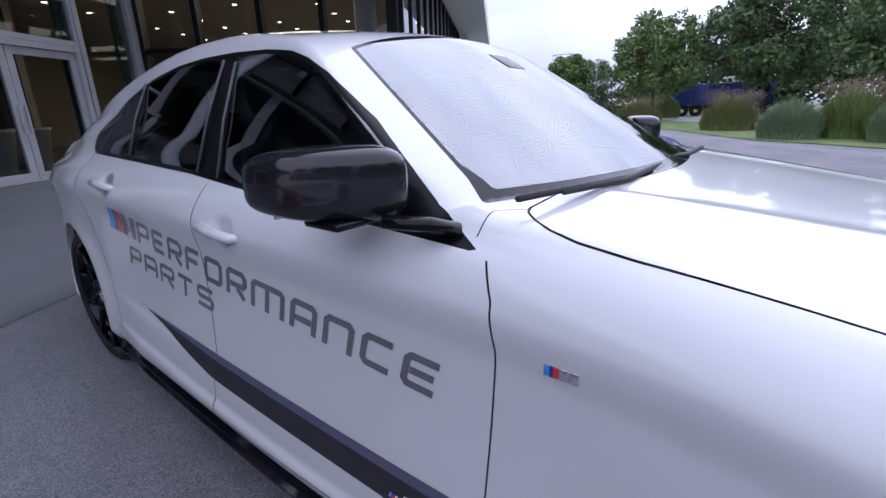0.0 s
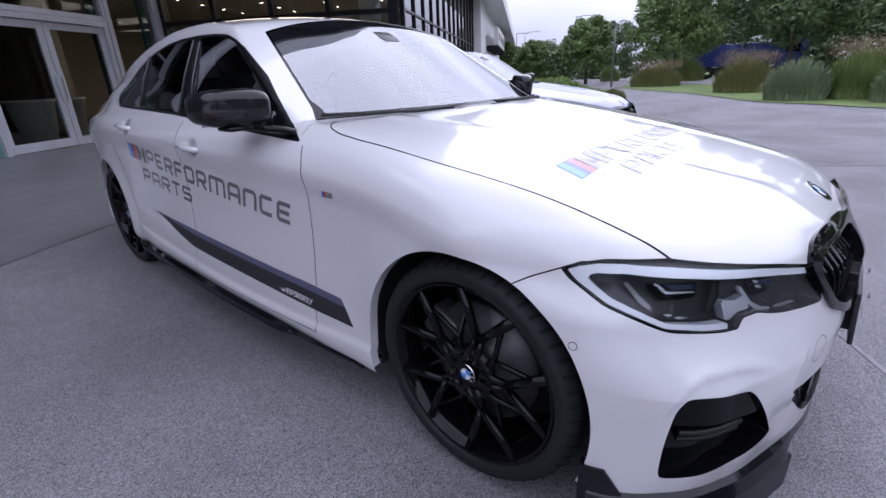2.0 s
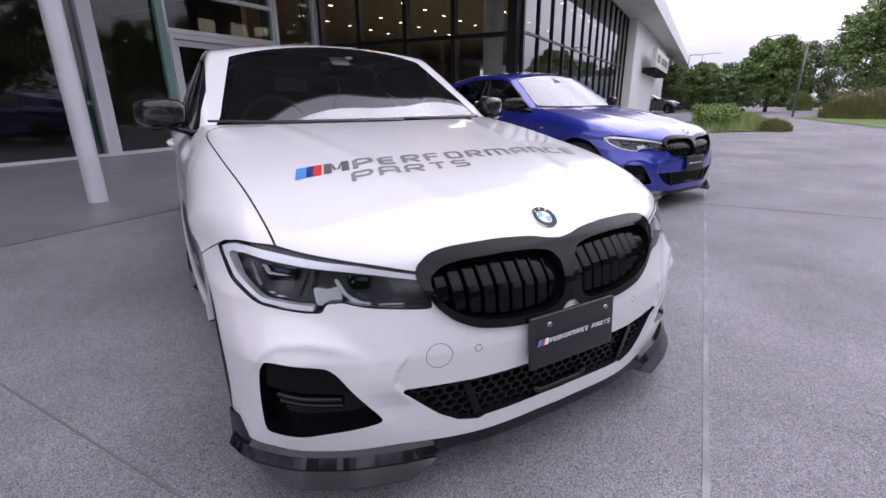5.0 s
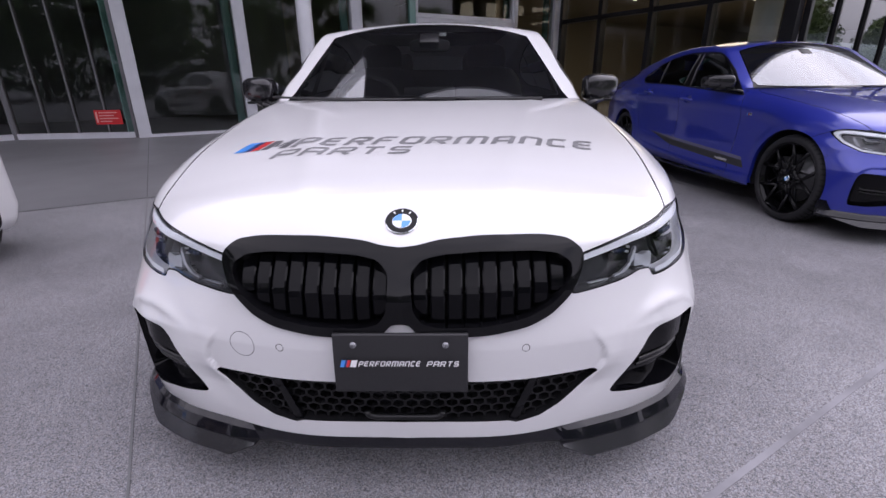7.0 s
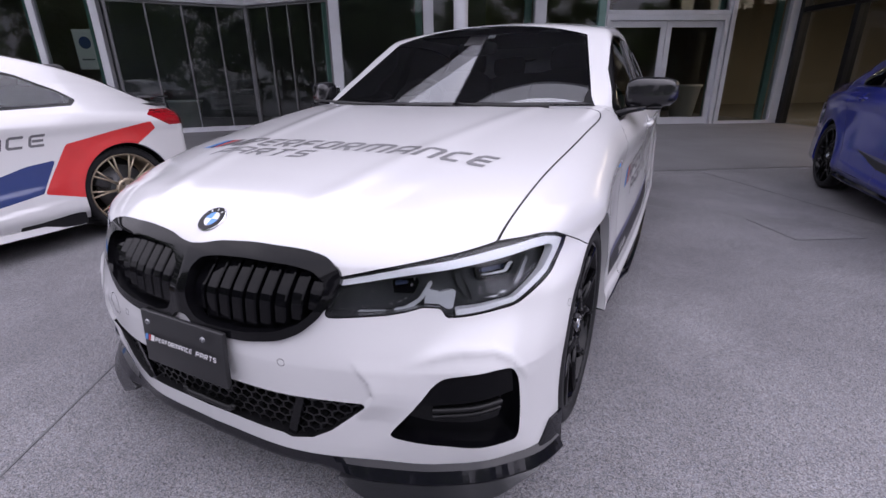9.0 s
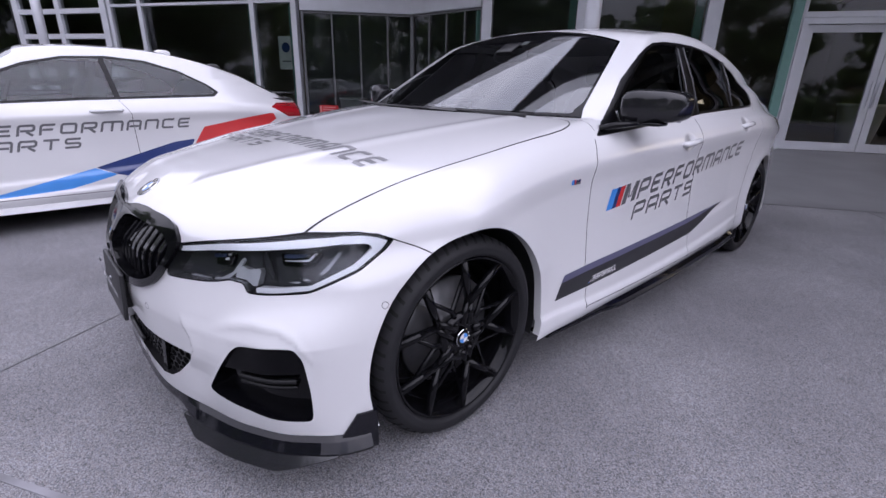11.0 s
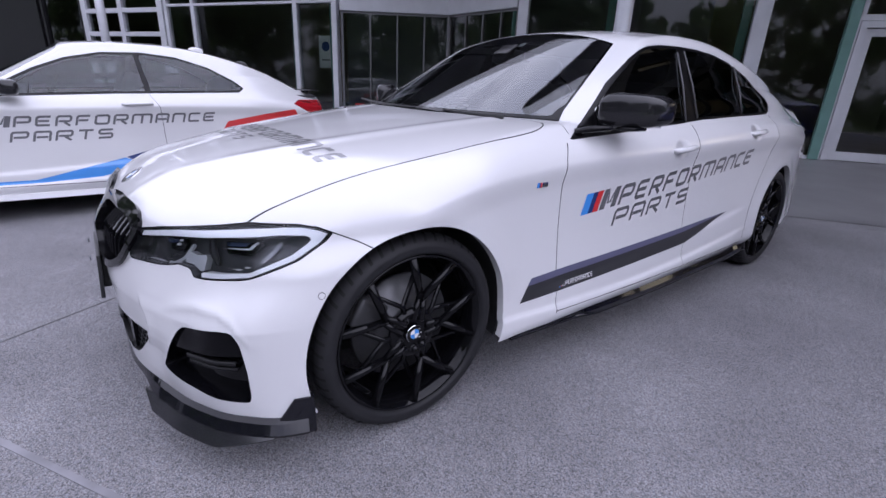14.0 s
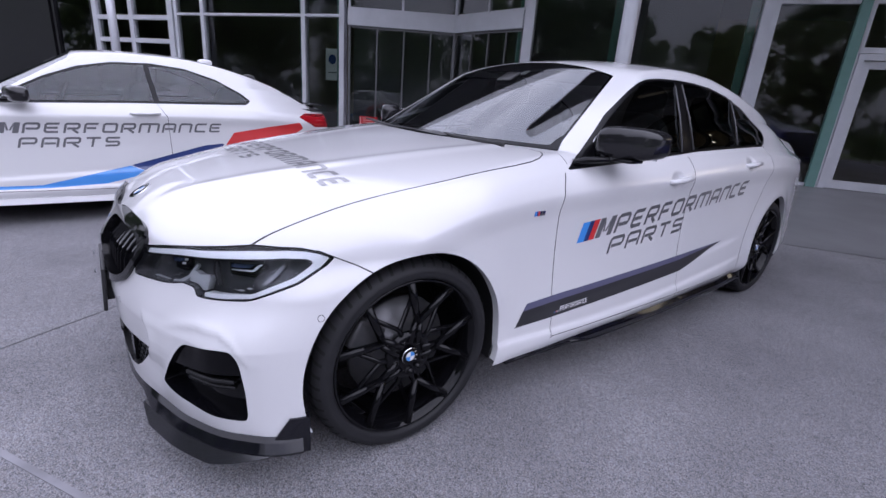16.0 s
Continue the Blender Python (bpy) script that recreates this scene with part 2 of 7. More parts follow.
M_SILVER = material("silver_aluminium_frame", (0.62, 0.63, 0.67), 0.40, 0.25, var=0.06, scale=3, fine=0.04)
M_DULL = material("dull_grey_aluminium", (0.17, 0.17, 0.18), 0.4, 0.4, var=0.06)
M_DARKFRAME = material("black_aluminium_frame", (0.012, 0.012, 0.014), 0.35, 0.3, var=0.1)
M_SOFFIT = material("white_soffit_panel", (0.72, 0.72, 0.73), 0.6, var=0.04, scale=0.7)
M_SOFFITDARK = material("dark_soffit_panel", (0.13, 0.13, 0.135), 0.5, var=0.06, scale=0.7)
M_WALLWHITE = material("white_wall_panel", (0.74, 0.74, 0.75), 0.6, var=0.05, scale=0.6)
M_INTFLOOR = material("showroom_floor_tile", (0.22, 0.21, 0.20), 0.25, var=0.08, scale=1.0)
M_INTWALL = material("beige_showroom_wall", (0.32, 0.275, 0.21), 0.7, var=0.06, scale=0.8)
M_INTGREY = material("grey_showroom_wall", (0.16, 0.16, 0.17), 0.7, var=0.08, scale=0.8)
M_GREENEDGE = material("green_glass_edge", (0.16, 0.30, 0.27), 0.15, var=0.05)
M_ROOFGLASS = glass_material("roof_glass", (0.90, 0.93, 0.93), ior=1.45)
M_PANE = glass_material("facade_glass", (0.58, 0.65, 0.63), ior=1.58)
M_MIRRORPANE = glass_material("coated_facade_glass", (0.20, 0.24, 0.25), ior=1.95)
M_ASPHALT = material("weathered_asphalt", (0.19, 0.19, 0.20), 0.85, var=0.10, scale=0.5, fine=0.25, fine_scale=120, bump=0.3, bump_scale=150)
M_LAWN = material("lawn_green", (0.10, 0.15, 0.035), 0.9, var=0.25, scale=1.5, fine=0.3, fine_scale=60, bump=0.5, bump_scale=40)
M_KERB = material("pale_kerb_concrete", (0.42, 0.42, 0.41), 0.8, var=0.1, scale=2)
M_BARK = material("tree_bark", (0.07, 0.055, 0.045), 0.9, var=0.25, scale=10, bump=0.6, bump_scale=40)
M_JOINT = material("joint_sealant", (0.13, 0.13, 0.135), 0.8, var=0.1)
M_JOINTPALE = material("pale_joint_sealant", (0.215, 0.213, 0.23), 0.75, var=0.25, scale=6)
M_SIGNRED = material("red_sticker", (0.55, 0.02, 0.025), 0.4, var=0.04)
M_NOTICE = material("pale_red_print", (0.72, 0.35, 0.33), 0.4, var=0.05)
M_POT = material("white_planter", (0.62, 0.62, 0.60), 0.5, var=0.06)
M_TRUCKBLUE = material("dark_blue_truck_paint", (0.015, 0.03, 0.16), 0.35, 0, 0.5, var=0.1)


def foliage_material(name, c0, c1, rough=0.55):
    m = bpy.data.materials.new(name)
    m.use_nodes = True
    nt = m.node_tree
    b = nt.nodes["Principled BSDF"]
    b.inputs["Roughness"].default_value = rough
    geo = nt.nodes.new("ShaderNodeNewGeometry")
    ramp = nt.nodes.new("ShaderNodeValToRGB")
    ramp.color_ramp.elements[0].color, ramp.color_ramp.elements[1].color = (*c0, 1), (*c1, 1)
    nt.links.new(geo.outputs["Random Per Island"], ramp.inputs["Fac"])
    co = nt.nodes.new("ShaderNodeTexCoord")
    n1 = nt.nodes.new("ShaderNodeTexNoise")
    n1.inputs["Scale"].default_value = 0.7
    nt.links.new(co.outputs["Object"], n1.inputs["Vector"])
    r1 = nt.nodes.new("ShaderNodeMapRange")
    r1.inputs["To Min"].default_value, r1.inputs["To Max"].default_value = 0.55, 1.4
    nt.links.new(n1.outputs["Fac"], r1.inputs["Value"])
    sc = nt.nodes.new("ShaderNodeVectorMath")
    sc.operation = "SCALE"
    nt.links.new(ramp.outputs["Color"], sc.inputs[0])
    nt.links.new(r1.outputs["Result"], sc.inputs["Scale"])
    nt.links.new(sc.outputs["Vector"], b.inputs["Base Color"])
    b.inputs["Subsurface Weight"].default_value = 0.0
    return m


M_LEAF = foliage_material("tree_leaves", (0.07, 0.125, 0.03), (0.17, 0.25, 0.065))
M_LEAFDARK = foliage_material("dark_tree_leaves", (0.042, 0.08, 0.024), (0.11, 0.175, 0.05))
M_REED = foliage_material("green_reed_blades", (0.13, 0.20, 0.055), (0.29, 0.36, 0.12))
M_REEDBLUE = foliage_material("grey_green_grass_blades", (0.14, 0.20, 0.11), (0.31, 0.38, 0.22))
M_REEDRED = foliage_material("russet_grass_plumes", (0.17, 0.13, 0.075), (0.26, 0.19, 0.11))
M_REEDOLIVE = foliage_material("olive_grass_blades", (0.13, 0.145, 0.05), (0.28, 0.27, 0.11))
M_SHRUB = foliage_material("shrub_leaves", (0.06, 0.14, 0.02), (0.20, 0.30, 0.05))


def lamp_material(name, color, power):
    m = bpy.data.materials.new(name)
    m.use_nodes = True
    b = m.node_tree.nodes["Principled BSDF"]
    b.inputs["Base Color"].default_value = (*color, 1)
    b.inputs["Emission Color"].default_value = (*color, 1)
    b.inputs["Emission Strength"].default_value = power
    return m


M_SPOT = lamp_material("warm_ceiling_spot", (1.0, 0.82, 0.55), 14.0)

# ---- car body: a smooth solid, cut into panels ----
def spline(xs, ys):
    """A smooth curve through the knots, straight beyond its ends."""
    xs, ys = np.array(xs, float), np.array(ys, float)
    d = np.diff(ys) / np.diff(xs)
    m = np.empty_like(ys)
    m[0], m[-1] = d[0], d[-1]
    h = np.diff(xs)
    m[1:-1] = (d[:-1] * h[1:] + d[1:] * h[:-1]) / (h[1:] + h[:-1])
    bend = d[:-1] * d[1:] <= 0
    m[1:-1][bend] *= 0.35

    def at(x):
        x = np.asarray(x, float)
        i = np.clip(np.searchsorted(xs, x) - 1, 0, len(xs) - 2)
        w = h[i]
        s = (x - xs[i]) / w
        c = np.clip(s, 0, 1)
        val = (1 + 2 * c) * (1 - c) ** 2 * ys[i] + c * (1 - c) ** 2 * w * m[i] + c * c * (3 - 2 * c) * ys[i + 1] + c * c * (c - 1) * w * m[i + 1]
        return val + np.where(s < 0, (x - xs[i]) * m[i], 0) + np.where(s > 1, (x - xs[i + 1]) * m[i + 1], 0)
    return at


def smax(a, b, k):
    h = np.clip(0.5 + 0.5 * (a - b) / k, 0, 1)
    return a * h + b * (1 - h) + k * h * (1 - h)


def smin(a, b, k):
    return -smax(-a, -b, k)


WB = 2.851       # wheelbase
AXLE_Z = 0.333   # wheel centre height
WIDTH = spline([-0.6, -0.3, 0.0, 0.5, 0.9, 1.3, 2.1, 2.75, 3.2, 3.6, 3.9], [0.845, 0.868, 0.882, 0.872, 0.886, 0.897, 0.901, 0.895, 0.842, 0.764, 0.695])
CREASE = spline([-0.6, -0.26, 0.0, 0.3, 0.62, 1.3, 2.3, 2.8, 3.2, 3.9], [0.65, 0.69, 0.755, 0.815, 0.846, 0.872, 0.902, 0.90, 0.875, 0.83])
SECTION = spline([-0.78, -0.70, -0.62, -0.55, -0.42, -0.25, -0.10, -0.012, 0.012, 0.06, 0.10, 0.20, 0.43, 0.60], [-0.15, -0.055, 0.004, 0.008, 0.0, -0.009, -0.010, -0.001, -0.009, -0.040, -0.078, -0.150, -0.318, -0.46])
LOWLINE = spline([0.3, 0.5, 2.1, 2.4], [0.345, 0.355, 0.470, 0.50])
SILL = spline([0.3, 1.1, 1.6, 2.3], [0.286, 0.288, 0.312, 0.365])
FRONT_Z = (0.16, 0.30, 0.47, 0.60, 0.70, 0.80)
FRONT = (
    spline([0, 0.3, 0.5, 0.65, 0.78, 0.85, 0.89], [-0.738, -0.722, -0.662, -0.600, -0.505, -0.415, -0.30]),
    spline([0, 0.3, 0.5, 0.65, 0.76, 0.81, 0.86, 0.89], [-0.752, -0.733, -0.680, -0.628, -0.555, -0.49, -0.39, -0.30]),
    spline([0, 0.3, 0.4, 0.53, 0.65, 0.75, 0.80, 0.855, 0.885], [-0.764, -0.742, -0.718, -0.68, -0.63, -0.575, -0.52, -0.41, -0.30]),
    spline([0, 0.3, 0.42, 0.53, 0.633, 0.73, 0.80, 0.85, 0.885], [-0.757, -0.725, -0.69, -0.64, -0.580, -0.51, -0.43, -0.335, -0.22]),
    spline([0, 0.2, 0.39, 0.55, 0.70, 0.77, 0.82, 0.865], [-0.715, -0.70, -0.662, -0.60, -0.495, -0.405, -0.30, -0.14]),
    spline([0, 0.2, 0.39, 0.55, 0.70, 0.77, 0.82], [-0.60, -0.595, -0.57, -0.52, -0.43, -0.33, -0.20]),
)
HOOD = spline([-0.76, -0.70, -0.646, -0.55, -0.4, -0.2, 0.0, 0.2, 0.4, 0.62, 0.9], [0.640, 0.712, 0.756, 0.800, 0.838, 0.876, 0.908, 0.937, 0.963, 0.986, 1.005])
HOOD_DROP = spline([-0.7, -0.443, -0.22, 0.2, 0.66, 1.0], [0.13, 0.088, 0.052, 0.032, 0.016, 0.012])
ROOF = spline([0.9, 1.15, 1.4, 1.7, 2.0, 2.3, 2.6, 2.9, 3.2, 3.5, 3.62], [1.325, 1.356, 1.400, 1.427, 1.419, 1.380, 1.326, 1.272, 1.208, 1.116, 1.066])
RIDGE = spline([-0.65, 0.6], [0.24, 0.50])
WS_Y, WS_RAKE, WS_BOW = 0.555, 1.74, 0.35
REAR_END, TRUNK_Z = 3.90, 1.06
TAPER, TAIL_TAPER, CABIN_WIDE = 0.10, -0.037, 0.082     # how the cabin narrows towards the tail


def body(p):
    """Negative inside the body. p: N x 3."""
    x, y, z = np.abs(p[:, 0]), p[:, 1], p[:, 2]
    d = z - CREASE(y)
    s = WIDTH(y) + SECTION(d) - TAPER * np.clip((y - 1.6) / 1.3, 0, 1.4) ** 2 * np.clip((d - 0.06) / 0.2, 0, 1) + CABIN_WIDE * np.clip((d - 0.1) / 0.3, 0, 1.5)
    s = s + 0.005 * np.tanh((LOWLINE(y) - z) / 0.012) * np.clip((y - 0.45) / 0.2, 0, 1) * np.clip((2.35 - y) / 0.2, 0, 1) * np.clip(-d / 0.25, 0, 1)
    s = s + 0.006 * (1 + np.tanh((SILL(y) - z) / 0.009)) * np.clip((y - 0.30) / 0.08, 0, 1) * np.clip((2.42 - y) / 0.25, 0, 1)
    for yc in (0.0, WB):
        r = np.hypot(y - yc, z - AXLE_Z)
        s = s + (0.011 if yc == 0 else 0.008) * np.exp(-((r - 0.375) / 0.06) ** 2) * np.clip((z - np.where((y > 0.1) & (yc == 0), 0.36, 0.16)) / 0.12, 0, 1)
    s = s - 0.007 * np.exp(-((y - 0.40) / 0.13) ** 2) * np.clip((0.66 - z) / 0.2, 0, 1)
    s = s - TAIL_TAPER * np.clip((y - 2.65) / 0.6, 0, 1.8) ** 1.3 * np.clip((d - 0.03) / 0.15, 0, 1)
    s = s + 0.022 * np.exp(-((y - 3.02) / 0.30) ** 2) * np.exp(-((z - 1.11) / 0.06) ** 2)
    s = s - 0.028 * np.clip((y - 3.3) / 0.3, 0, 1) * np.exp(-((z - 0.85) / 0.09) ** 2)
    lev = [c(x) for c in FRONT]
    front = lev[0]
    for i in range(5):
        t = np.clip((z - FRONT_Z[i]) / (FRONT_Z[i + 1] - FRONT_Z[i]), 0, 1)
        t = t * t * (3 - 2 * t) * 0.4 + t * 0.6
        front = front + (lev[i + 1] - lev[i]) * t
    front = front + np.clip(z - 0.80, 0, 1) * 2.0
    # the wing from the lamp's notch down to the lower grille, and the brow over the side intake
    wing = x - np.interp(z, [0.22, 0.39, 0.46, 0.62], [0.40, 0.505, 0.50, 0.62])
    front = front + 0.005 * np.clip((0.60 - z) / 0.1, 0, 1) * np.clip((z - 0.24) / 0.06, 0, 1) * np.exp(-((wing - 0.045) / 0.05) ** 2)
    xy = x + y
    brow = z - np.interp(xy, [-0.16, -0.09, 0.0, 0.10, 0.20, 0.26, 0.32], [0.45, 0.479, 0.500, 0.513, 0.509, 0.488, 0.43])
    front = front - 0.0030 * np.exp(-((brow - 0.006) / 0.016) ** 2) * np.clip((xy + 0.10) / 0.12, 0, 1) * np.clip((0.38 - xy) / 0.08, 0, 1)
    front = front + 0.0065 * 0.5 * (1 - np.tanh((brow + 0.002) / 0.008)) * np.clip((xy + 0.10) / 0.16, 0, 1) * np.clip((0.36 - xy) / 0.12, 0, 1) * np.clip((z - 0.36) / 0.08, 0, 1)
    fold = x - np.interp(z, [0.30, 0.36, 0.405, 0.44, 0.50], [0.44, 0.478, 0.508, 0.502, 0.46])
    front = front - 0.013 * 0.5 * (1 + np.tanh(fold / 0.006)) * np.clip(1 - fold / 0.14, 0, 1) * np.clip((z - 0.33) / 0.05, 0, 1) * np.clip((0.50 - z) / 0.08, 0, 1)
    rear = y - (REAR_END - 0.10 * np.clip(x / 0.75, 0, 2) ** 3 - 0.25 * np.clip(z - 0.85, 0, 1) - 0.5 * np.clip(0.35 - z, 0, 1))
    deck = HOOD(np.minimum(y, 0.8)) - HOOD_DROP(np.minimum(y, 1.0)) * (x / 0.72) ** 3
    deck = deck + 0.0045 * np.exp(-((x - RIDGE(y)) / 0.045) ** 2) * (y < 0.6)
    trunk = TRUNK_Z - 0.03 * (x / 0.7) ** 2 + (y - 3.5) * -0.02
    deck = np.where(y > 2.0, trunk, deck)
    ws = 0.97 + (y - WS_Y - WS_BOW * x * x) / WS_RAKE
    roof = ROOF(y) - 0.041 * (x / 0.55) ** 2
    cabin = smin(ws, roof, 0.02)
    top = np.maximum(deck, np.where((y > 0.45) & (y < REAR_END - 0.15), cabin, -1))
    g = smax(x - s, (front - y) * 0.8, 0.03)
    g = smax(g, rear, 0.06)
    return smax(g, (z - top) * 0.9, 0.045 - 0.025 * np.clip((z - 0.99) / 0.06, 0, 1))


def body_normal(p, e=0.003):
    n = np.empty_like(p)
    for i in range(3):
        a, b = p.copy(), p.copy()
        a[:, i] += e
        b[:, i] -= e
        n[:, i] = body(a) - body(b)
    return n / (np.linalg.norm(n, axis=1, keepdims=True) + 1e-12)


def reach(o, d, far=2.4, steps=70):
    """The first place at which rays from o along d leave the body."""
    lo = np.zeros(len(o))
    hi = np.full(len(o), far)
    found = np.zeros(len(o), bool)
    for i in range(1, steps + 1):
        t = far * i / steps
        out = (body(o + d * t) > 0) & ~found
        hi[out], lo[out] = t, t - far / steps
        found |= out
    for _ in range(16):
        mid = (lo + hi) / 2
        out = body(o + d * mid[:, None]) > 0
        hi, lo = np.where(out, mid, hi), np.where(out, lo, mid)
    return o + d * ((lo + hi) / 2)[:, None]


def on_side(y, z, lift=0.0):
    """The place on the left flank at y, z."""
    o = np.c_[np.full(len(y), 0.3), y, z]
    p = reach(o, np.tile([1.0, 0, 0], (len(y), 1)), 0.9, 30)
    return p + body_normal(p) * lift


def on_front(x, z, lift=0.0):
    o = np.c_[x, np.full(len(x), 0.0), z]
    p = reach(o, np.tile([0, -1.0, 0], (len(x), 1)), 1.0, 30)
    return p + body_normal(p) * lift


def on_top(x, y, lift=0.0):
    o = np.c_[x, y, np.full(len(x), 0.6)]
    p = reach(o, np.tile([0, 0, 1.0], (len(x), 1)), 1.0, 30)
    return p + body_normal(p) * lift


def on_corner(s, z, x0=0.62):
    """Places on the nose's corner at x + y = s and height z."""
    x = np.full(len(s), x0)
    for _ in range(9):
        p = on_front(x, z)
        x = np.clip(x - (p[:, 0] + p[:, 1] - s) * 0.35, 0.3, 0.85)
    return p


class Skin:
    """Polygons on the body's right-handed half, to be cut along lines."""

    def __init__(self, nf=230, ns=240, nr=40, nv=245):
        a = np.r_[np.linspace(-90, 0, nf, endpoint=False), np.zeros(ns), np.linspace(0, 90, nr + 1)[1:]]
        y0 = np.r_[np.full(nf, 0.05), np.linspace(0.05, 3.1, ns), np.full(nr, 3.1)]
        v = np.radians(np.linspace(-26, 90, nv))
        a = np.radians(a)
        o = np.c_[np.zeros(len(a)), y0, np.full(len(a), 0.52)]
        dirs = np.c_[np.cos(a), np.sin(a)]
        O = np.repeat(o, nv, axis=0)
        D = np.empty_like(O)
        D[:, :2] = np.repeat(dirs, nv, axis=0) * np.tile(np.cos(v), len(a))[:, None]
        D[:, 2] = np.tile(np.sin(v), len(a))
        D /= np.linalg.norm(D, axis=1, keepdims=True)
        P = reach(O, D)
        P[np.abs(P[:, 0]) < 1e-6, 0] = 0
        self.v = [tuple(q) for q in P]
        n = len(a)
        self.all = [(i * nv + j, (i + 1) * nv + j, (i + 1) * nv + j + 1, i * nv + j + 1) for i in range(n - 1) for j in range(nv - 1)]

    def cut(self, polys, field):
        """Splits polys where field changes sign: (those below zero, those above)."""
        if not polys:
            return [], []
        idx = np.unique(np.fromiter((i for q in polys for i in q), int))
        pts = dict(zip(idx.tolist(), np.array([self.v[i] for i in idx])))
        raw = field(np.array([self.v[i] for i in idx]))
        val = dict(zip(idx.tolist(), np.where(np.abs(raw) < 1e-7, 1e-7, raw).tolist()))
        low, high, made = [], [], {}

        def cross(i, j):
            key = (i, j) if i < j else (j, i)
            if key not in made:
                a, b = key
                t = val[a] / (val[a] - val[b])
                self.v.append(tuple(pts[a] + (pts[b] - pts[a]) * t))
                made[key] = len(self.v) - 1
            return made[key]

        for poly in polys:
            s = [val[i] > 0 for i in poly]
            if all(s):
                high.append(poly)
            elif not any(s):
                low.append(poly)
            else:
                h, l = [], []
                for k, i in enumerate(poly):
                    j = poly[(k + 1) % len(poly)]
                    (h if s[k] else l).append(i)
                    if (val[i] > 0) != (val[j] > 0):
                        c = cross(i, j)
                        h.append(c)
                        l.append(c)
                if len(h) > 2:
                    high.append(tuple(h))
                if len(l) > 2:
                    low.append(tuple(l))
        return low, high

    def pick(self, polys, test):
        """(those whose first corner passes, the others)."""
        ok = test(np.array([self.v[q[0]] for q in polys]))
        return [q for q, k in zip(polys, ok) if k], [q for q, k in zip(polys, ok) if not k]


def outline(points, a, b, close=True, turn=None):
    """Signed distance to a polygon (inside negative) or from an open line, in the plane of two coordinates.
    a, b: functions of the places."""
    pts = np.array(points, float)

    def field(p):
        u, w = a(p), b(p)
        best = np.full(len(p), 9.0)
        inside = np.zeros(len(p), bool)
        n = len(pts)
        for i in range(n if close else n - 1):
            (x0, y0), (x1, y1) = pts[i], pts[(i + 1) % n]
            dx, dy = x1 - x0, y1 - y0
            t = np.clip(((u - x0) * dx + (w - y0) * dy) / (dx * dx + dy * dy), 0, 1)
            best = np.minimum(best, np.hypot(u - x0 - t * dx, w - y0 - t * dy))
            if close and dy != 0:
                hit = ((y0 > w) != (y1 > w)) & (u < dx * (w - y0) / dy + x0)
                inside ^= hit
        return np.where(inside, -best, best) if close else best
    return field


def signed_line(points, a, b):
    """Signed distance from an open line: its sign tells the side."""
    pts = np.array(points, float)

    def field(p):
        u, w = a(p), b(p)
        best = np.full(len(p), 9.0)
        sign = np.ones(len(p))
        for (x0, y0), (x1, y1) in zip(pts[:-1], pts[1:]):
            dx, dy = x1 - x0, y1 - y0
            t = np.clip(((u - x0) * dx + (w - y0) * dy) / (dx * dx + dy * dy), 0, 1)
            r = np.hypot(u - x0 - t * dx, w - y0 - t * dy)
            near = r < best
            best = np.where(near, r, best)
            sign = np.where(near, np.where(dx * (w - y0) - dy * (u - x0) > 0, 1.0, -1.0), sign)
        return best * sign
    return field


def rounded(points, n=5, r=0.25):
    """A closed outline with its corners cut round."""
    out = []
    m = len(points)
    for i in range(m):
        p0, p1, p2 = (np.array(points[(i + k) % m], float) for k in (-1, 0, 1))
        a, b = p1 + (p0 - p1) * r, p1 + (p2 - p1) * r
        for k in range(n + 1):
            t = k / n
            out.append(tuple((1 - t) ** 2 * a + 2 * t * (1 - t) * p1 + t * t * b))
    return out


X = lambda p: np.abs(p[:, 0])
Y = lambda p: p[:, 1]
Z = lambda p: p[:, 2]
XY = lambda p: np.abs(p[:, 0]) + p[:, 1]


def part(name, verts, faces, mat, parent, label="", normals=None, smooth=True):
    """One mesh object under a thing or a part."""
    me = bpy.data.meshes.new(name)
    me.from_pydata([tuple(q) for q in verts], [], faces)
    me.materials.append(mat)
    if smooth:
        me.polygons.foreach_set("use_smooth", [True] * len(me.polygons))
    me.update()
    if normals is not None:
        me.normals_split_custom_set_from_vertices([tuple(q) for q in normals])
    ob = new(name, me)
    ob.parent = parent
    if label:
        ob["label"] = label
    return ob


def skin_part(skin, polys, name, mat, parent, label="", side="both", lift=0.0):
    """Polygons of the skin as an object, on the left (+x), the right or both halves."""
    used = sorted({i for q in polys for i in q})
    if not used:
        return None
    idx = {k: i for i, k in enumerate(used)}
    V = np.array([skin.v[i] for i in used])
    N = body_normal(V)
    V = V + N * lift
    Fc = [tuple(idx[i] for i in q) for q in polys]
    mirror = np.array([-1.0, 1, 1])
    if side == "left":
        return part(name, V, Fc, mat, parent, label, N)
    Vm, Fm, Nm = V * mirror, [tuple(reversed(q)) for q in Fc], N * mirror
    if side == "right":
        return part(name, Vm, Fm, mat, parent, label, Nm)
    n = len(V)
    return part(name, np.vstack([V, Vm]), Fc + [tuple(i + n for i in q) for q in Fm], mat, parent, label, np.vstack([N, Nm]))


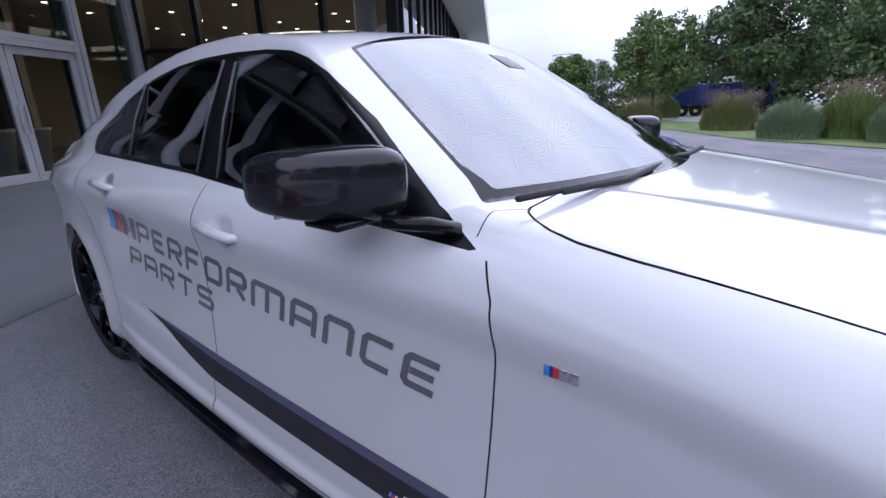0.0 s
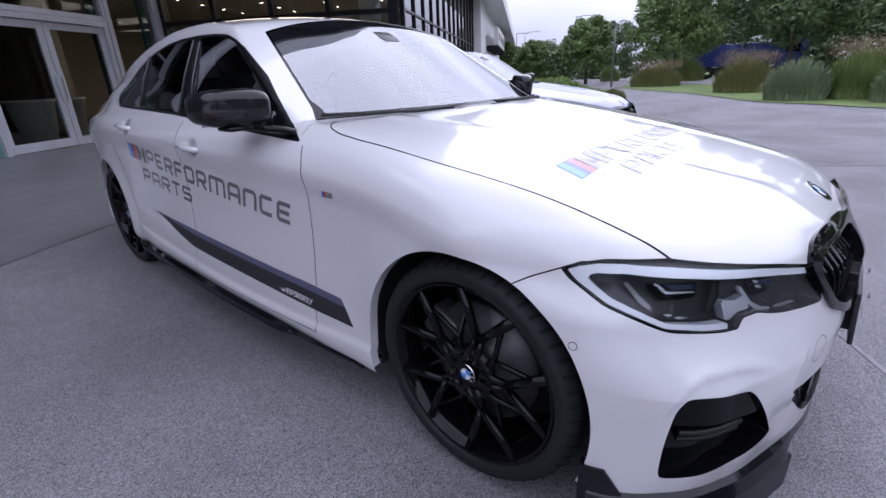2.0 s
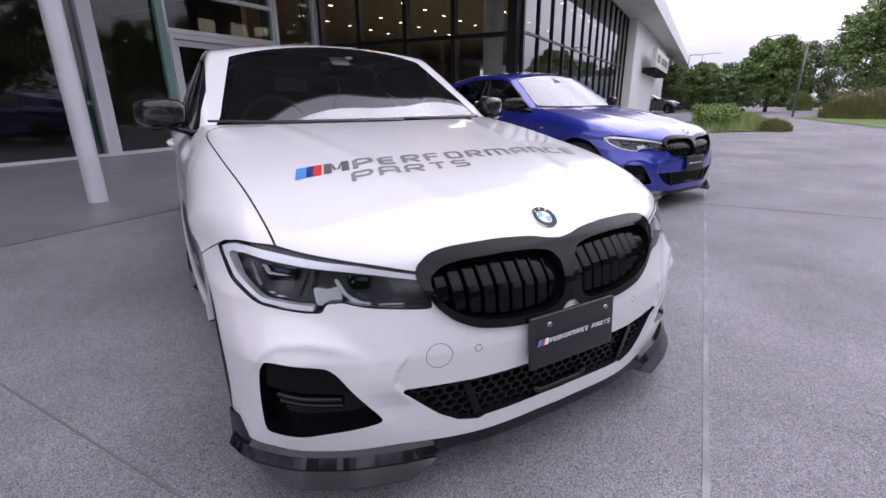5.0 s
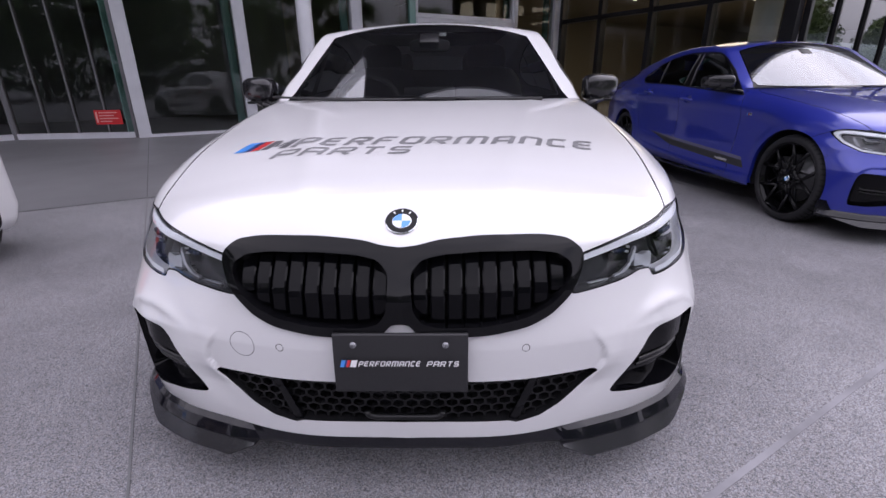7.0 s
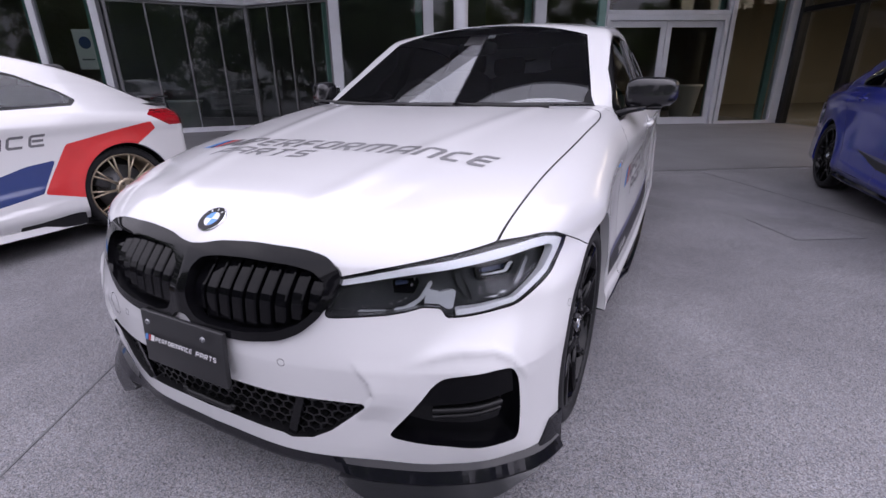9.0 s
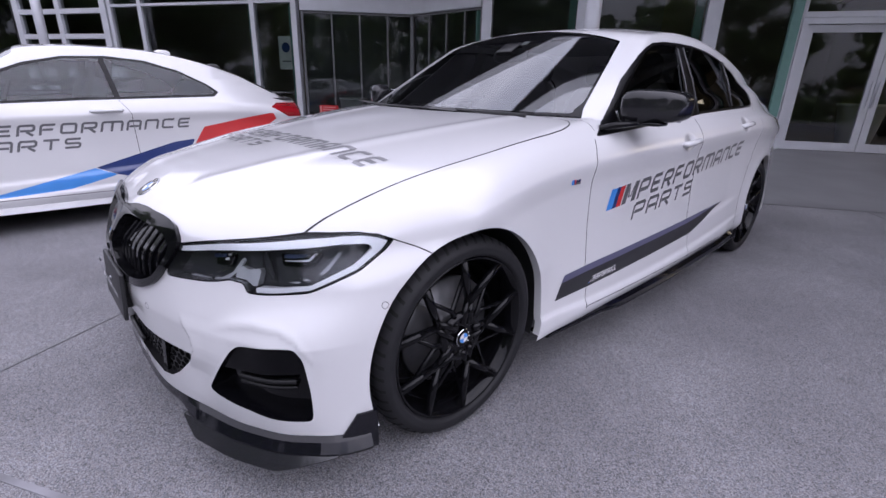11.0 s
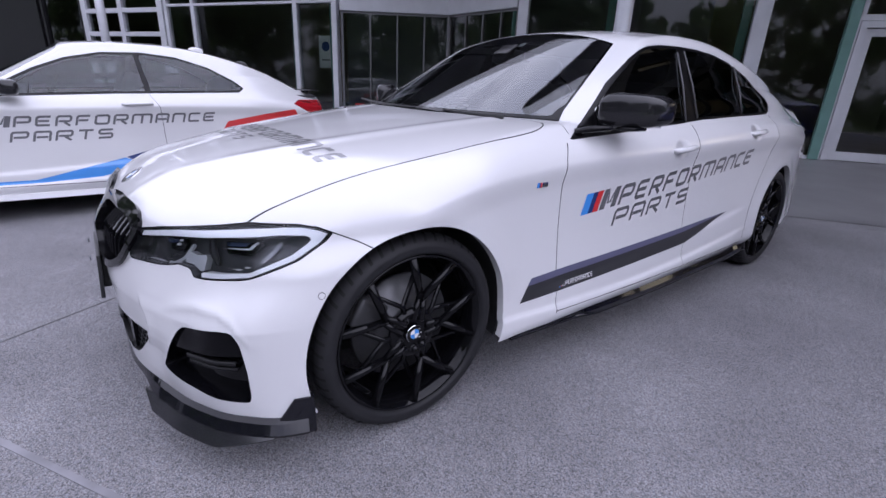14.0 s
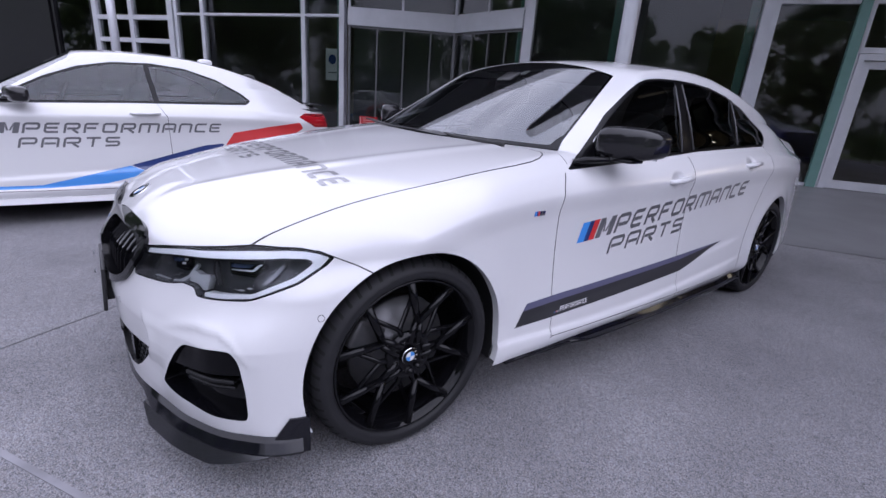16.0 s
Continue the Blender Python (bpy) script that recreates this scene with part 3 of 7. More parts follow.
def rim_part(skin, polys, depth, name, mat, parent, side, lift=0.0, label="", test=None):
    """The walls that lead from the edge of an opening into the body."""
    edges = {}
    for q in polys:
        for i, j in zip(q, q[1:] + q[:1]):
            if (j, i) in edges:
                del edges[j, i]
            else:
                edges[i, j] = True
    edges = [(i, j) for i, j in edges if abs(skin.v[i][0]) + abs(skin.v[j][0]) > 0.004 and (test is None or (test(skin.v[i]) and test(skin.v[j])))]
    used = sorted({k for e in edges for k in e})
    if not used:
        return None
    idx = {k: n for n, k in enumerate(used)}
    V = np.array([skin.v[k] for k in used])
    N = body_normal(V)
    m = len(V)
    VV = np.vstack([V + N * lift, V - N * depth])
    Fc = [(idx[j], idx[i], idx[i] + m, idx[j] + m) for i, j in edges]
    if side == "right":
        VV, Fc = VV * np.array([-1.0, 1, 1]), [tuple(reversed(q)) for q in Fc]
    if side == "both":
        VV = np.vstack([VV, VV * np.array([-1.0, 1, 1])])
        Fc = Fc + [tuple(i + 2 * m for i in reversed(q)) for q in Fc]
    return part(name, VV, Fc, mat, parent, label)


# ---- small shapes ----
def box_mesh(x0, x1, y0, y1, z0, z1, bevel=0.0, seg=2):
    bm = bmesh.new()
    bmesh.ops.create_cube(bm, size=1.0)
    for v in bm.verts:
        v.co = Vector(((x0 + x1) / 2 + v.co.x * (x1 - x0), (y0 + y1) / 2 + v.co.y * (y1 - y0), (z0 + z1) / 2 + v.co.z * (z1 - z0)))
    if bevel > 0:
        bmesh.ops.bevel(bm, geom=bm.edges[:], offset=bevel, segments=seg, profile=0.6, affect="EDGES")
    bm.verts.index_update()
    V = [tuple(v.co) for v in bm.verts]
    Fc = [tuple(v.index for v in q.verts) for q in bm.faces]
    bm.free()
    return V, Fc


def join(*meshes):
    V, Fc = [], []
    for v, q in meshes:
        n = len(V)
        V += [tuple(a) for a in v]
        Fc += [tuple(i + n for i in a) for a in q]
    return V, Fc


def moved(mesh, m):
    v, q = mesh
    return [tuple(m @ Vector(a)) for a in v], q


def revolve(profile, n=32, close=False):
    """A solid of revolution round the x axis: profile of (x, r)."""
    V, Fc = [], []
    m = len(profile)
    for i in range(n):
        t = 2 * math.pi * i / n
        V += [(x, r * math.cos(t), r * math.sin(t)) for x, r in profile]
    for i in range(n):
        for j in range(m if close else m - 1):
            Fc.append((i * m + j, i * m + (j + 1) % m, ((i + 1) % n) * m + (j + 1) % m, ((i + 1) % n) * m + j))
    return V, Fc


def pipe(points, radii, n=10, cap=True, flat=1.0):
    """A tube along points; radii: one number or one a point."""
    pts = [Vector(p) for p in points]
    radii = [radii] * len(pts) if isinstance(radii, (int, float)) else radii
    V, Fc = [], []
    up = Vector((0, 0, 1))
    for i, p in enumerate(pts):
        d = (pts[min(i + 1, len(pts) - 1)] - pts[max(i - 1, 0)]).normalized()
        a = d.cross(up)
        a = a.normalized() if a.length > 1e-3 else Vector((1, 0, 0))
        b = a.cross(d).normalized()
        V += [tuple(p + (a * math.cos(2 * math.pi * k / n) + b * math.sin(2 * math.pi * k / n) * flat) * radii[i]) for k in range(n)]
    for i in range(len(pts) - 1):
        for k in range(n):
            Fc.append((i * n + k, i * n + (k + 1) % n, (i + 1) * n + (k + 1) % n, (i + 1) * n + k))
    if cap:
        Fc.append(tuple(range(n - 1, -1, -1)))
        Fc.append(tuple((len(pts) - 1) * n + k for k in range(n)))
    return V, Fc


def blob(size, power=(0.6, 0.6), n=24, m=16):
    """A rounded box (superellipsoid) of half sizes."""
    V, Fc = [], []
    pw = lambda c, e: math.copysign(abs(c) ** e, c)
    for i in range(m + 1):
        a = -math.pi / 2 + math.pi * i / m
        for j in range(n):
            b = 2 * math.pi * j / n
            V.append((size[0] * pw(math.cos(a), power[0]) * pw(math.cos(b), power[1]), size[1] * pw(math.cos(a), power[0]) * pw(math.sin(b), power[1]), size[2] * pw(math.sin(a), power[0])))
    for i in range(m):
        for j in range(n):
            Fc.append((i * n + j, i * n + (j + 1) % n, (i + 1) * n + (j + 1) % n, (i + 1) * n + j))
    return V, Fc


# ---- lettering: square strokes with cut corners ----
GLYPHS = {
    "P": (1.0, [[(0, 0), (0, 1), (1, 1), (1, 0.40), (0.13, 0.40)]]),
    "E": (0.95, [[(1, 1), (0, 1), (0, 0), (1, 0)], [(0.13, 0.5), (0.92, 0.5)]]),
    "R": (1.0, [[(0, 0), (0, 1), (1, 1), (1, 0.42), (0.13, 0.42)], [(0.55, 0.31), (1, 0)]]),
    "F": (0.95, [[(1, 1), (0, 1), (0, 0)], [(0.13, 0.47), (0.88, 0.47)]]),
    "O": (1.0, [[(0.5, 1), (1, 1), (1, 0), (0, 0), (0, 1), (0.5, 1)]]),
    "M": (1.45, [[(0, 0), (0, 1), (1, 1), (1, 0)], [(0.5, 0.87), (0.5, 0)]]),
    "A": (1.0, [[(0, 0), (0, 1), (1, 1), (1, 0)], [(0.12, 0.36), (0.88, 0.36)]]),
    "N": (1.0, [[(0, 0), (0, 1), (1, 1), (1, 0)]]),
    "C": (0.95, [[(1, 1), (0, 1), (0, 0), (1, 0)]]),
    "T": (1.0, [[(0, 1), (1, 1)], [(0.5, 0.87), (0.5, 0)]]),
    "S": (0.95, [[(1, 1), (0, 1), (0, 0.5), (1, 0.5), (1, 0), (0, 0)]]),
}


def glyph_mesh(ch, w, h, thick, step=0.012, slant=0.28):
    """One letter as thin quads in a plane, w x h, leaning forward."""
    V, Fc = [], []
    for line in GLYPHS[ch][1]:
        pts = [np.array([thick / 2 + x * (w - thick), thick / 2 + y * (h - thick)]) for x, y in line]
        if len(line) > 2 or True:
            if line[0][1] in (0, 1) and abs(line[0][0] - line[1][0]) < 1e-6:
                pts[0][1] += -thick / 2 if line[0][1] == 0 else thick / 2
            if line[-1][1] in (0,) and (abs(line[-1][0] - line[-2][0]) < 1e-6 or ch == "R"):
                pts[-1][1] -= thick / 2
        cut, path = min(thick * 0.55, 0.3 * h), [pts[0]]
        for i in range(1, len(pts) - 1):
            for q in (pts[i - 1], pts[i + 1]):
                d = q - pts[i]
                path.append(pts[i] + d / np.linalg.norm(d) * cut)
        path.append(pts[-1])
        fine = [path[0]]
        for a, b in zip(path[:-1], path[1:]):
            k = max(1, int(math.ceil(np.linalg.norm(b - a) / step)))
            fine += [a + (b - a) * i / k for i in range(1, k + 1)]
        n0 = len(V)
        for i, p in enumerate(fine):
            a = p - fine[i - 1] if i else fine[1] - p
            b = fine[i + 1] - p if i < len(fine) - 1 else a
            a, b = a / np.linalg.norm(a), b / np.linalg.norm(b)
            t = (a + b) / np.linalg.norm(a + b)
            nrm = np.array([-t[1], t[0]]) * thick / 2 / max(0.5, float(np.dot(t, a)))
            for s in (-1, 0, 1):
                q = p + nrm * s
                V.append((q[0] + q[1] * slant, q[1]))
        for i in range(len(fine) - 1):
            for s in (0, 1):
                Fc.append((n0 + i * 3 + s, n0 + i * 3 + 3 + s, n0 + i * 3 + 4 + s, n0 + i * 3 + 1 + s))
    return V, Fc


def text_letters(text, length, h, thick, gap=0.2, **kw):
    """Letters of a word fitted to a length: a list of (letter, mesh)."""
    unit = sum(GLYPHS[c][0] for c in text) + gap * (len(text) - 1)
    out, x = [], 0.0
    for c in text:
        w = GLYPHS[c][0] * length / unit
        V, Fc = glyph_mesh(c, w, h, thick, **kw)
        out.append((c, ([(a + x, b) for a, b in V], Fc)))
        x += w + gap * length / unit
    return out


def quad_patch(corners, n=14, m=8):
    """A four-sided patch in a plane, as a grid."""
    a, b, c, d = (np.array(q, float) for q in corners)
    V = [tuple((a * (1 - u) + b * u) * (1 - w) + (d * (1 - u) + c * u) * w) for w in np.linspace(0, 1, m + 1) for u in np.linspace(0, 1, n + 1)]
    Fc = [(j * (n + 1) + i, j * (n + 1) + i + 1, (j + 1) * (n + 1) + i + 1, (j + 1) * (n + 1) + i) for j in range(m) for i in range(n)]
    return V, Fc


def drape(mesh, to, name, mat, parent, lift=0.0012, label=""):
    """Lays a plane mesh on the body. to(V): 'left', 'right', 'front' or 'top' and its two coordinates."""
    V, Fc = mesh
    where, a, b = to(np.array(V))
    if where == "top":
        P = on_top(a, b, lift)
    elif where == "front":
        P = on_front(a, b, lift)
    else:
        P = on_side(a, b, lift)
        if where == "right":
            P = P * np.array([-1.0, 1, 1])
    ob = part(name, P, Fc, mat, parent, label)
    q = ob.data.polygons[0]
    mid = np.array(q.center)[None]
    n = body_normal(mid * np.array([[1.0, 1, 1]]))[0]
    if float(np.dot(n, np.array(q.normal))) < 0:
        ob.data.flip_normals()
    return ob

# ---- forecourt and showroom building ----
MB = Matrix.Rotation(radians(31.55), 4, "Z")     # the building's own axes: along the front, and inwards


def mesh_ob(name, V, Fc, mat, parent=None, smooth=False):
    me = bpy.data.meshes.new(name)
    me.from_pydata([tuple(v) for v in V], [], [tuple(q) for q in Fc])
    me.materials.append(mat)
    if smooth:
        me.polygons.foreach_set("use_smooth", [True] * len(me.polygons))
    me.update()
    ob = new(name, me)
    if parent:
        ob.parent = parent
    return ob


BOXF = [(3, 2, 1, 0), (4, 5, 6, 7), (0, 1, 5, 4), (1, 2, 6, 5), (2, 3, 7, 6), (3, 0, 4, 7)]


def boxv(x0, x1, y0, y1, z0, z1):
    return [(x, y, z) for z in (z0, z1) for x, y in ((x0, y0), (x1, y0), (x1, y1), (x0, y1))]


def bbox(name, x0, x1, y0, y1, z0, z1, mat, parent=None, label="", kind="structure"):
    """A box in the building's axes."""
    ob = mesh_ob(name, boxv(x0, x1, y0, y1, z0, z1), BOXF, mat, parent)
    if not parent:
        ob.matrix_world = MB
        tagged(ob, label, "", "", kind)
    return ob


PORCH = 0.14        # the porch's rise towards the doors
# ground: one sheet to the horizon
ground = mesh_ob("ground", [(-900, -900, 0), (900, -900, 0), (900, 900, 0), (-900, 900, 0)], [(0, 1, 2, 3)], M_CONCRETE)
tagged(ground, "pale grey exposed aggregate concrete forecourt", "", "", "structure")
porch = mesh_ob("porch_slab", [(-40, 3.86, 0.004), (9.2, 3.86, 0.004), (9.2, 8.9, PORCH), (9.2, 25, PORCH), (-40, 25, PORCH), (-40, 8.9, PORCH)], [(0, 1, 2, 5), (5, 2, 3, 4)], M_PORCH)
porch.matrix_world = MB
tagged(porch, "smooth darker grey concrete porch in front of the doors", "", "", "structure")
# joints between the slabs
for nm, x0, x1, y0, y1, mat in (("joint", -40, 9.2, 3.83, 3.856, M_JOINT), ("joint", -1.060, -1.052, -8.0, 3.83, M_JOINT), ("joint", -1.060, -1.052, 3.87, 8.7, M_JOINT), ("joint", -30, -1.06, -1.064, -1.056, M_JOINT), ("pale_joint", -1.05, 40, -1.070, -1.050, M_JOINTPALE), ("joint", 3.9, 3.912, -8, -1.08, M_JOINT), ("joint", 3.9, 3.912, -1.04, 3.83, M_JOINT)):
    z0, z1 = (0.001, 0.003) if y1 < 3.84 else (0.001, 0.002)
    if nm == "joint" and y1 > 8:
        V = [(x0, y0, 0.006), (x1, y0, 0.006), (x1, y1, PORCH + 0.0005), (x0, y1, PORCH + 0.0005)]
        o = mesh_ob("joint", V, [(0, 1, 2, 3)], mat)
        o.matrix_world = MB
        tagged(o, "thin dark joint between concrete slabs", "", "", "structure")
    else:
        bbox(nm, x0, x1, y0, y1, z0, z1, mat, None, "pale sealed joint in the concrete" if mat is M_JOINTPALE else "thin dark joint between concrete slabs")


def glazing(name, a, b, z0, z1, posts, bars, frame_mat, pane_mat, pw=0.10, pd=0.14, bh=0.06, label="", fins=False, zb=None):
    """A glass wall from a to b in the building's axes: posts at distances, bars at heights, panes between."""
    root = new(name)
    L = math.dist(a, b)
    root.matrix_world = MB @ Matrix.Translation((a[0], a[1], 0)) @ Matrix.Rotation(math.atan2(b[1] - a[1], b[0] - a[0]), 4, "Z")
    tagged(root, label, "", "", "structure")
    for p in posts:
        x, w = p if isinstance(p, tuple) else (p, pw)
        mesh_ob("post", boxv(x - w / 2, x + w / 2, -pd / 2, pd / 2, z0, z1), BOXF, frame_mat, root)
        if fins:
            mesh_ob("glass_fin", boxv(x - w / 2 - 0.16, x - w / 2 - 0.02, pd / 2 + 0.02, pd / 2 + 0.10, z0, z1), BOXF, M_GREENEDGE, root)
    xs = sorted((p if isinstance(p, tuple) else (p, pw)) for p in posts)
    if len(xs) < 2:
        return root
    levels = [z0] + list(bars) + [z1]
    for (x0, w0), (x1, w1) in zip(xs[:-1], xs[1:]):
        for k, h in enumerate(levels):
            zc = min(max(h, z0 + bh / 2), z1 - bh / 2)
            mesh_ob("bar", boxv(x0 + w0 / 2, x1 - w1 / 2, -pd / 2 + 0.01, pd / 2 - 0.01, zc - bh / 2, zc + bh / 2), BOXF, frame_mat, root)
        for h0, h1 in zip(levels[:-1], levels[1:]):
            o = mesh_ob("pane", [(x0 + w0 / 2, 0, h0), (x1 - w1 / 2, 0, h0), (x1 - w1 / 2, 0, h1), (x0 + w0 / 2, 0, h1)], [(0, 1, 2, 3)], pane_mat, root)
            o.visible_shadow = False
    return root


TOP = 4.85
glazing("window_1", (-16.5, 8.75), (-5.6, 8.75), PORCH, TOP, [(5.36, 0.10), (6.35, 0.12), (9.7, 0.12), (10.83, 0.14)], [2.92], M_SILVER, M_PANE, label="tall glass front with silver posts", fins=True)
glazing("window_2", (-1.1, 8.75), (4.5, 8.75), PORCH, TOP, [(0.0, 0.20), (1.9, 0.20), (4.2, 0.16)], [], M_SILVER, M_PANE, 0.18, 0.2, 0.05, label="tall glass front with silver posts", fins=True)
beside = glazing("window_3", (3.1, 8.75), (4.6, 8.75), PORCH, TOP, [0.12, (1.46, 0.03)], [3.2], M_SILVER, M_PANE, label="tall pane beside the double door")
mesh_ob("glass_fin", boxv(1.29, 1.44, -0.10, -0.01, PORCH, TOP), BOXF, M_GREENEDGE, beside)
glazing("window_4", (7.35, 8.75), (8.9, 8.75), PORCH, TOP, [0.05, (1.47, 0.24)], [], M_SILVER, M_PANE, 0.10, 0.2, label="tall pane with a broad silver post", fins=True)
glazing("window_5", (4.55, 8.75), (7.35, 8.75), 2.42, TOP, [0.03, 2.77], [3.22], M_SILVER, M_PANE, 0.07, 0.14, 0.09, label="glass light over the double door")
# sliding doors in a shallow recess
for k, (a, b) in enumerate((((-5.52, 8.75), (-3.1, 9.7)), ((-3.1, 9.7), (-1.2, 8.8)))):
    L = math.dist(a, b)
    glazing("sliding_door", a, b, PORCH, 2.72, [(0.03, 0.05), (L * 0.27, 0.03), (L * 0.52, 0.03), (L * 0.77, 0.03), (L - 0.03, 0.05)], [], M_DULL, M_PANE, 0.03, 0.06, 0.05, label="glass sliding doors with slim metal frames")
    r = bbox("door_header", 0, L, -0.10, 0.10, 2.72, 3.06, M_SILVER, None, "pale metal header over the sliding doors")
    r.matrix_world = MB @ Matrix.Translation((a[0], a[1], 0)) @ Matrix.Rotation(math.atan2(b[1] - a[1], b[0] - a[0]), 4, "Z")
    glazing("window_over_sliding_door", a, b, 3.06, TOP, [0.03, L / 2, L - 0.03], [], M_SILVER, M_PANE, 0.05, 0.08, label="glass over the sliding doors")


def double_door(e1, e2, width, height):
    """Two glazed leaves in a silver frame, shut, with pull bars."""
    root = new("door_1")
    root.matrix_world = MB @ Matrix.Translation((e1, e2, PORCH))
    tagged(root, "closed silver-framed glass double door with pull handles", "", "", "structure")
    for x0, x1 in ((0, 0.09), (width - 0.09, width)):
        mesh_ob("jamb", boxv(x0, x1, -0.09, 0.09, 0, height + 0.1), BOXF, M_SILVER, root)
    mesh_ob("head", boxv(0.09, width - 0.09, -0.09, 0.09, height, height + 0.1), BOXF, M_SILVER, root)
    half = (width - 0.18) / 2
    for k in range(2):
        x0 = 0.09 + k * half + 0.006
        x1 = x0 + half - 0.012
        leaf = new("door_leaf")
        leaf.parent = root
        st = 0.115
        mesh_ob("stile", boxv(x0, x0 + st, -0.03, 0.03, 0.01, height - 0.01), BOXF, M_SILVER, leaf)
        mesh_ob("stile", boxv(x1 - st, x1, -0.03, 0.03, 0.01, height - 0.01), BOXF, M_SILVER, leaf)
        mesh_ob("rail", boxv(x0 + st, x1 - st, -0.03, 0.03, 0.01, 0.16), BOXF, M_SILVER, leaf)
        mesh_ob("rail", boxv(x0 + st, x1 - st, -0.03, 0.03, height - 0.13, height - 0.01), BOXF, M_SILVER, leaf)
        o = mesh_ob("pane", [(x0 + st, 0, 0.16), (x1 - st, 0, 0.16), (x1 - st, 0, height - 0.13), (x0 + st, 0, height - 0.13)], [(0, 1, 2, 3)], M_PANE, leaf)
        o.visible_shadow = False
        hx = x1 - 0.05 if k == 0 else x0 + 0.05
        mesh_ob("handle", boxv(hx - 0.018, hx + 0.018, -0.085, -0.06, 0.80, 1.25), BOXF, M_SILVER, leaf)
        for hz in (0.86, 1.19):
            mesh_ob("handle_post", boxv(hx - 0.012, hx + 0.012, -0.06, -0.03, hz - 0.012, hz + 0.012), BOXF, M_SILVER, leaf)
    return root


double_door(4.58, 8.75, 2.74, 2.17)
# side wall of the showroom in black frames
glazing("window_6", (8.98, 8.75), (9.2, 3.0), 0.0, TOP, [(0.06, 0.26), 1.42, 2.82, 4.15, (5.62, 0.22)], [2.5], M_DARKFRAME, M_PANE, 0.11, 0.2, 0.10, label="black-framed showroom window wall")
# coated curtain wall along the street side
glazing("window_7", (9.3, 2.98), (25.0, 2.98), 0.0, TOP, [(0.08, 0.10)] + [1.2 * k for k in range(1, 14)], [2.55], M_DARKFRAME, M_MIRRORPANE, 0.05, 0.10, 0.05, label="long reflecting curtain wall with thin dark mullions")
bbox("wall_white", 25.0, 45.0, 2.55, 3.1, 0, TOP, M_WALLWHITE, None, "plain white rendered wall under the roof")
bbox("wall_pier", 52.0, 54.0, 2.4, 3.1, 0, TOP, M_WALLWHITE, None, "white pier under the roof")
sign = new("wall_sign")
sign.matrix_world = MB @ Matrix.Translation((28.5, 2.55, 0))
tagged(sign, "white box sign on brackets on the white wall", "sign")
mesh_ob("panel", boxv(0, 9.5, -0.75, -0.50, 2.75, 3.75), BOXF, M_POT, sign)
for k in range(8):
    mesh_ob("bracket", boxv(0.6 + k * 1.2, 0.7 + k * 1.2, -0.72, 0.0, 2.45, 2.75), BOXF, M_DARKFRAME, sign)
for x0, x1 in ((0.8, 1.5), (1.9, 2.3), (3.6, 4.6), (5.0, 6.4), (6.8, 8.6)):
    mesh_ob("sign_bar", boxv(x0, x1, -0.77, -0.752, 3.05, 3.45), BOXF, M_INTGREY, sign)
# canopy over the entrance, its front edge bowed, and the straight eaves along the street
edge = [(9.0, 1.40), (6.5, 1.37), (4.5, 1.38)]
bow = spline([0.55, 1.0, 1.4, 2.2, 3.4, 4.5], [2.66, 2.52, 2.38, 2.06, 1.58, 1.38])
edge += [(x, float(bow(x))) for x in np.linspace(4.2, 0.6, 16)]
edge += [(0.30, 2.68), (0.0, 2.62), (-0.30, 2.52), (-0.50, 2.46), (-0.58, 2.47), (-0.55, 2.56), (-0.30, 2.80), (0.0, 3.12), (0.25, 3.42), (0.44, 3.70), (0.52, 3.86), (0.47, 3.98), (0.30, 4.02)]
back = spline([-12.0, -8.0, -3.84, -2.07, -0.91, 0.15], [8.2, 7.3, 5.65, 4.84, 4.36, 4.00])
edge += [(x, float(back(x))) for x in np.linspace(-0.3, -12.0, 20)] + [(-20.0, 8.4), (-30.0, 8.5)]
rim = edge + [(-30.0, 26.0), (9.0, 26.0)]
# the opening past x = 3.2 is an unseen addition that lights the porch
sky_light = [(-0.6, 5.6), (3.2, 4.7), (8.5, 4.7), (8.5, 8.4), (-0.6, 8.4)]
bm = bmesh.new()
for ring in (rim, sky_light):
    vs = [bm.verts.new((x, y, TOP)) for x, y in ring]
    for a, b in zip(vs, vs[1:] + vs[:1]):
        bm.edges.new((a, b))
bmesh.ops.triangle_fill(bm, use_beauty=True, use_dissolve=False, edges=bm.edges[:])
lifted = bmesh.ops.extrude_face_region(bm, geom=bm.faces[:])
bmesh.ops.translate(bm, vec=(0, 0, 0.34), verts=[v for v in lifted["geom"] if isinstance(v, bmesh.types.BMVert)])
bmesh.ops.recalc_face_normals(bm, faces=bm.faces[:])
me = bpy.data.meshes.new("ceiling")
bm.to_mesh(me)
bm.free()
me.materials.append(M_SOFFITDARK)
roof = new("ceiling", me)
roof.matrix_world = MB
tagged(roof, "dark canopy underside with a bowed front edge", "", "", "structure")
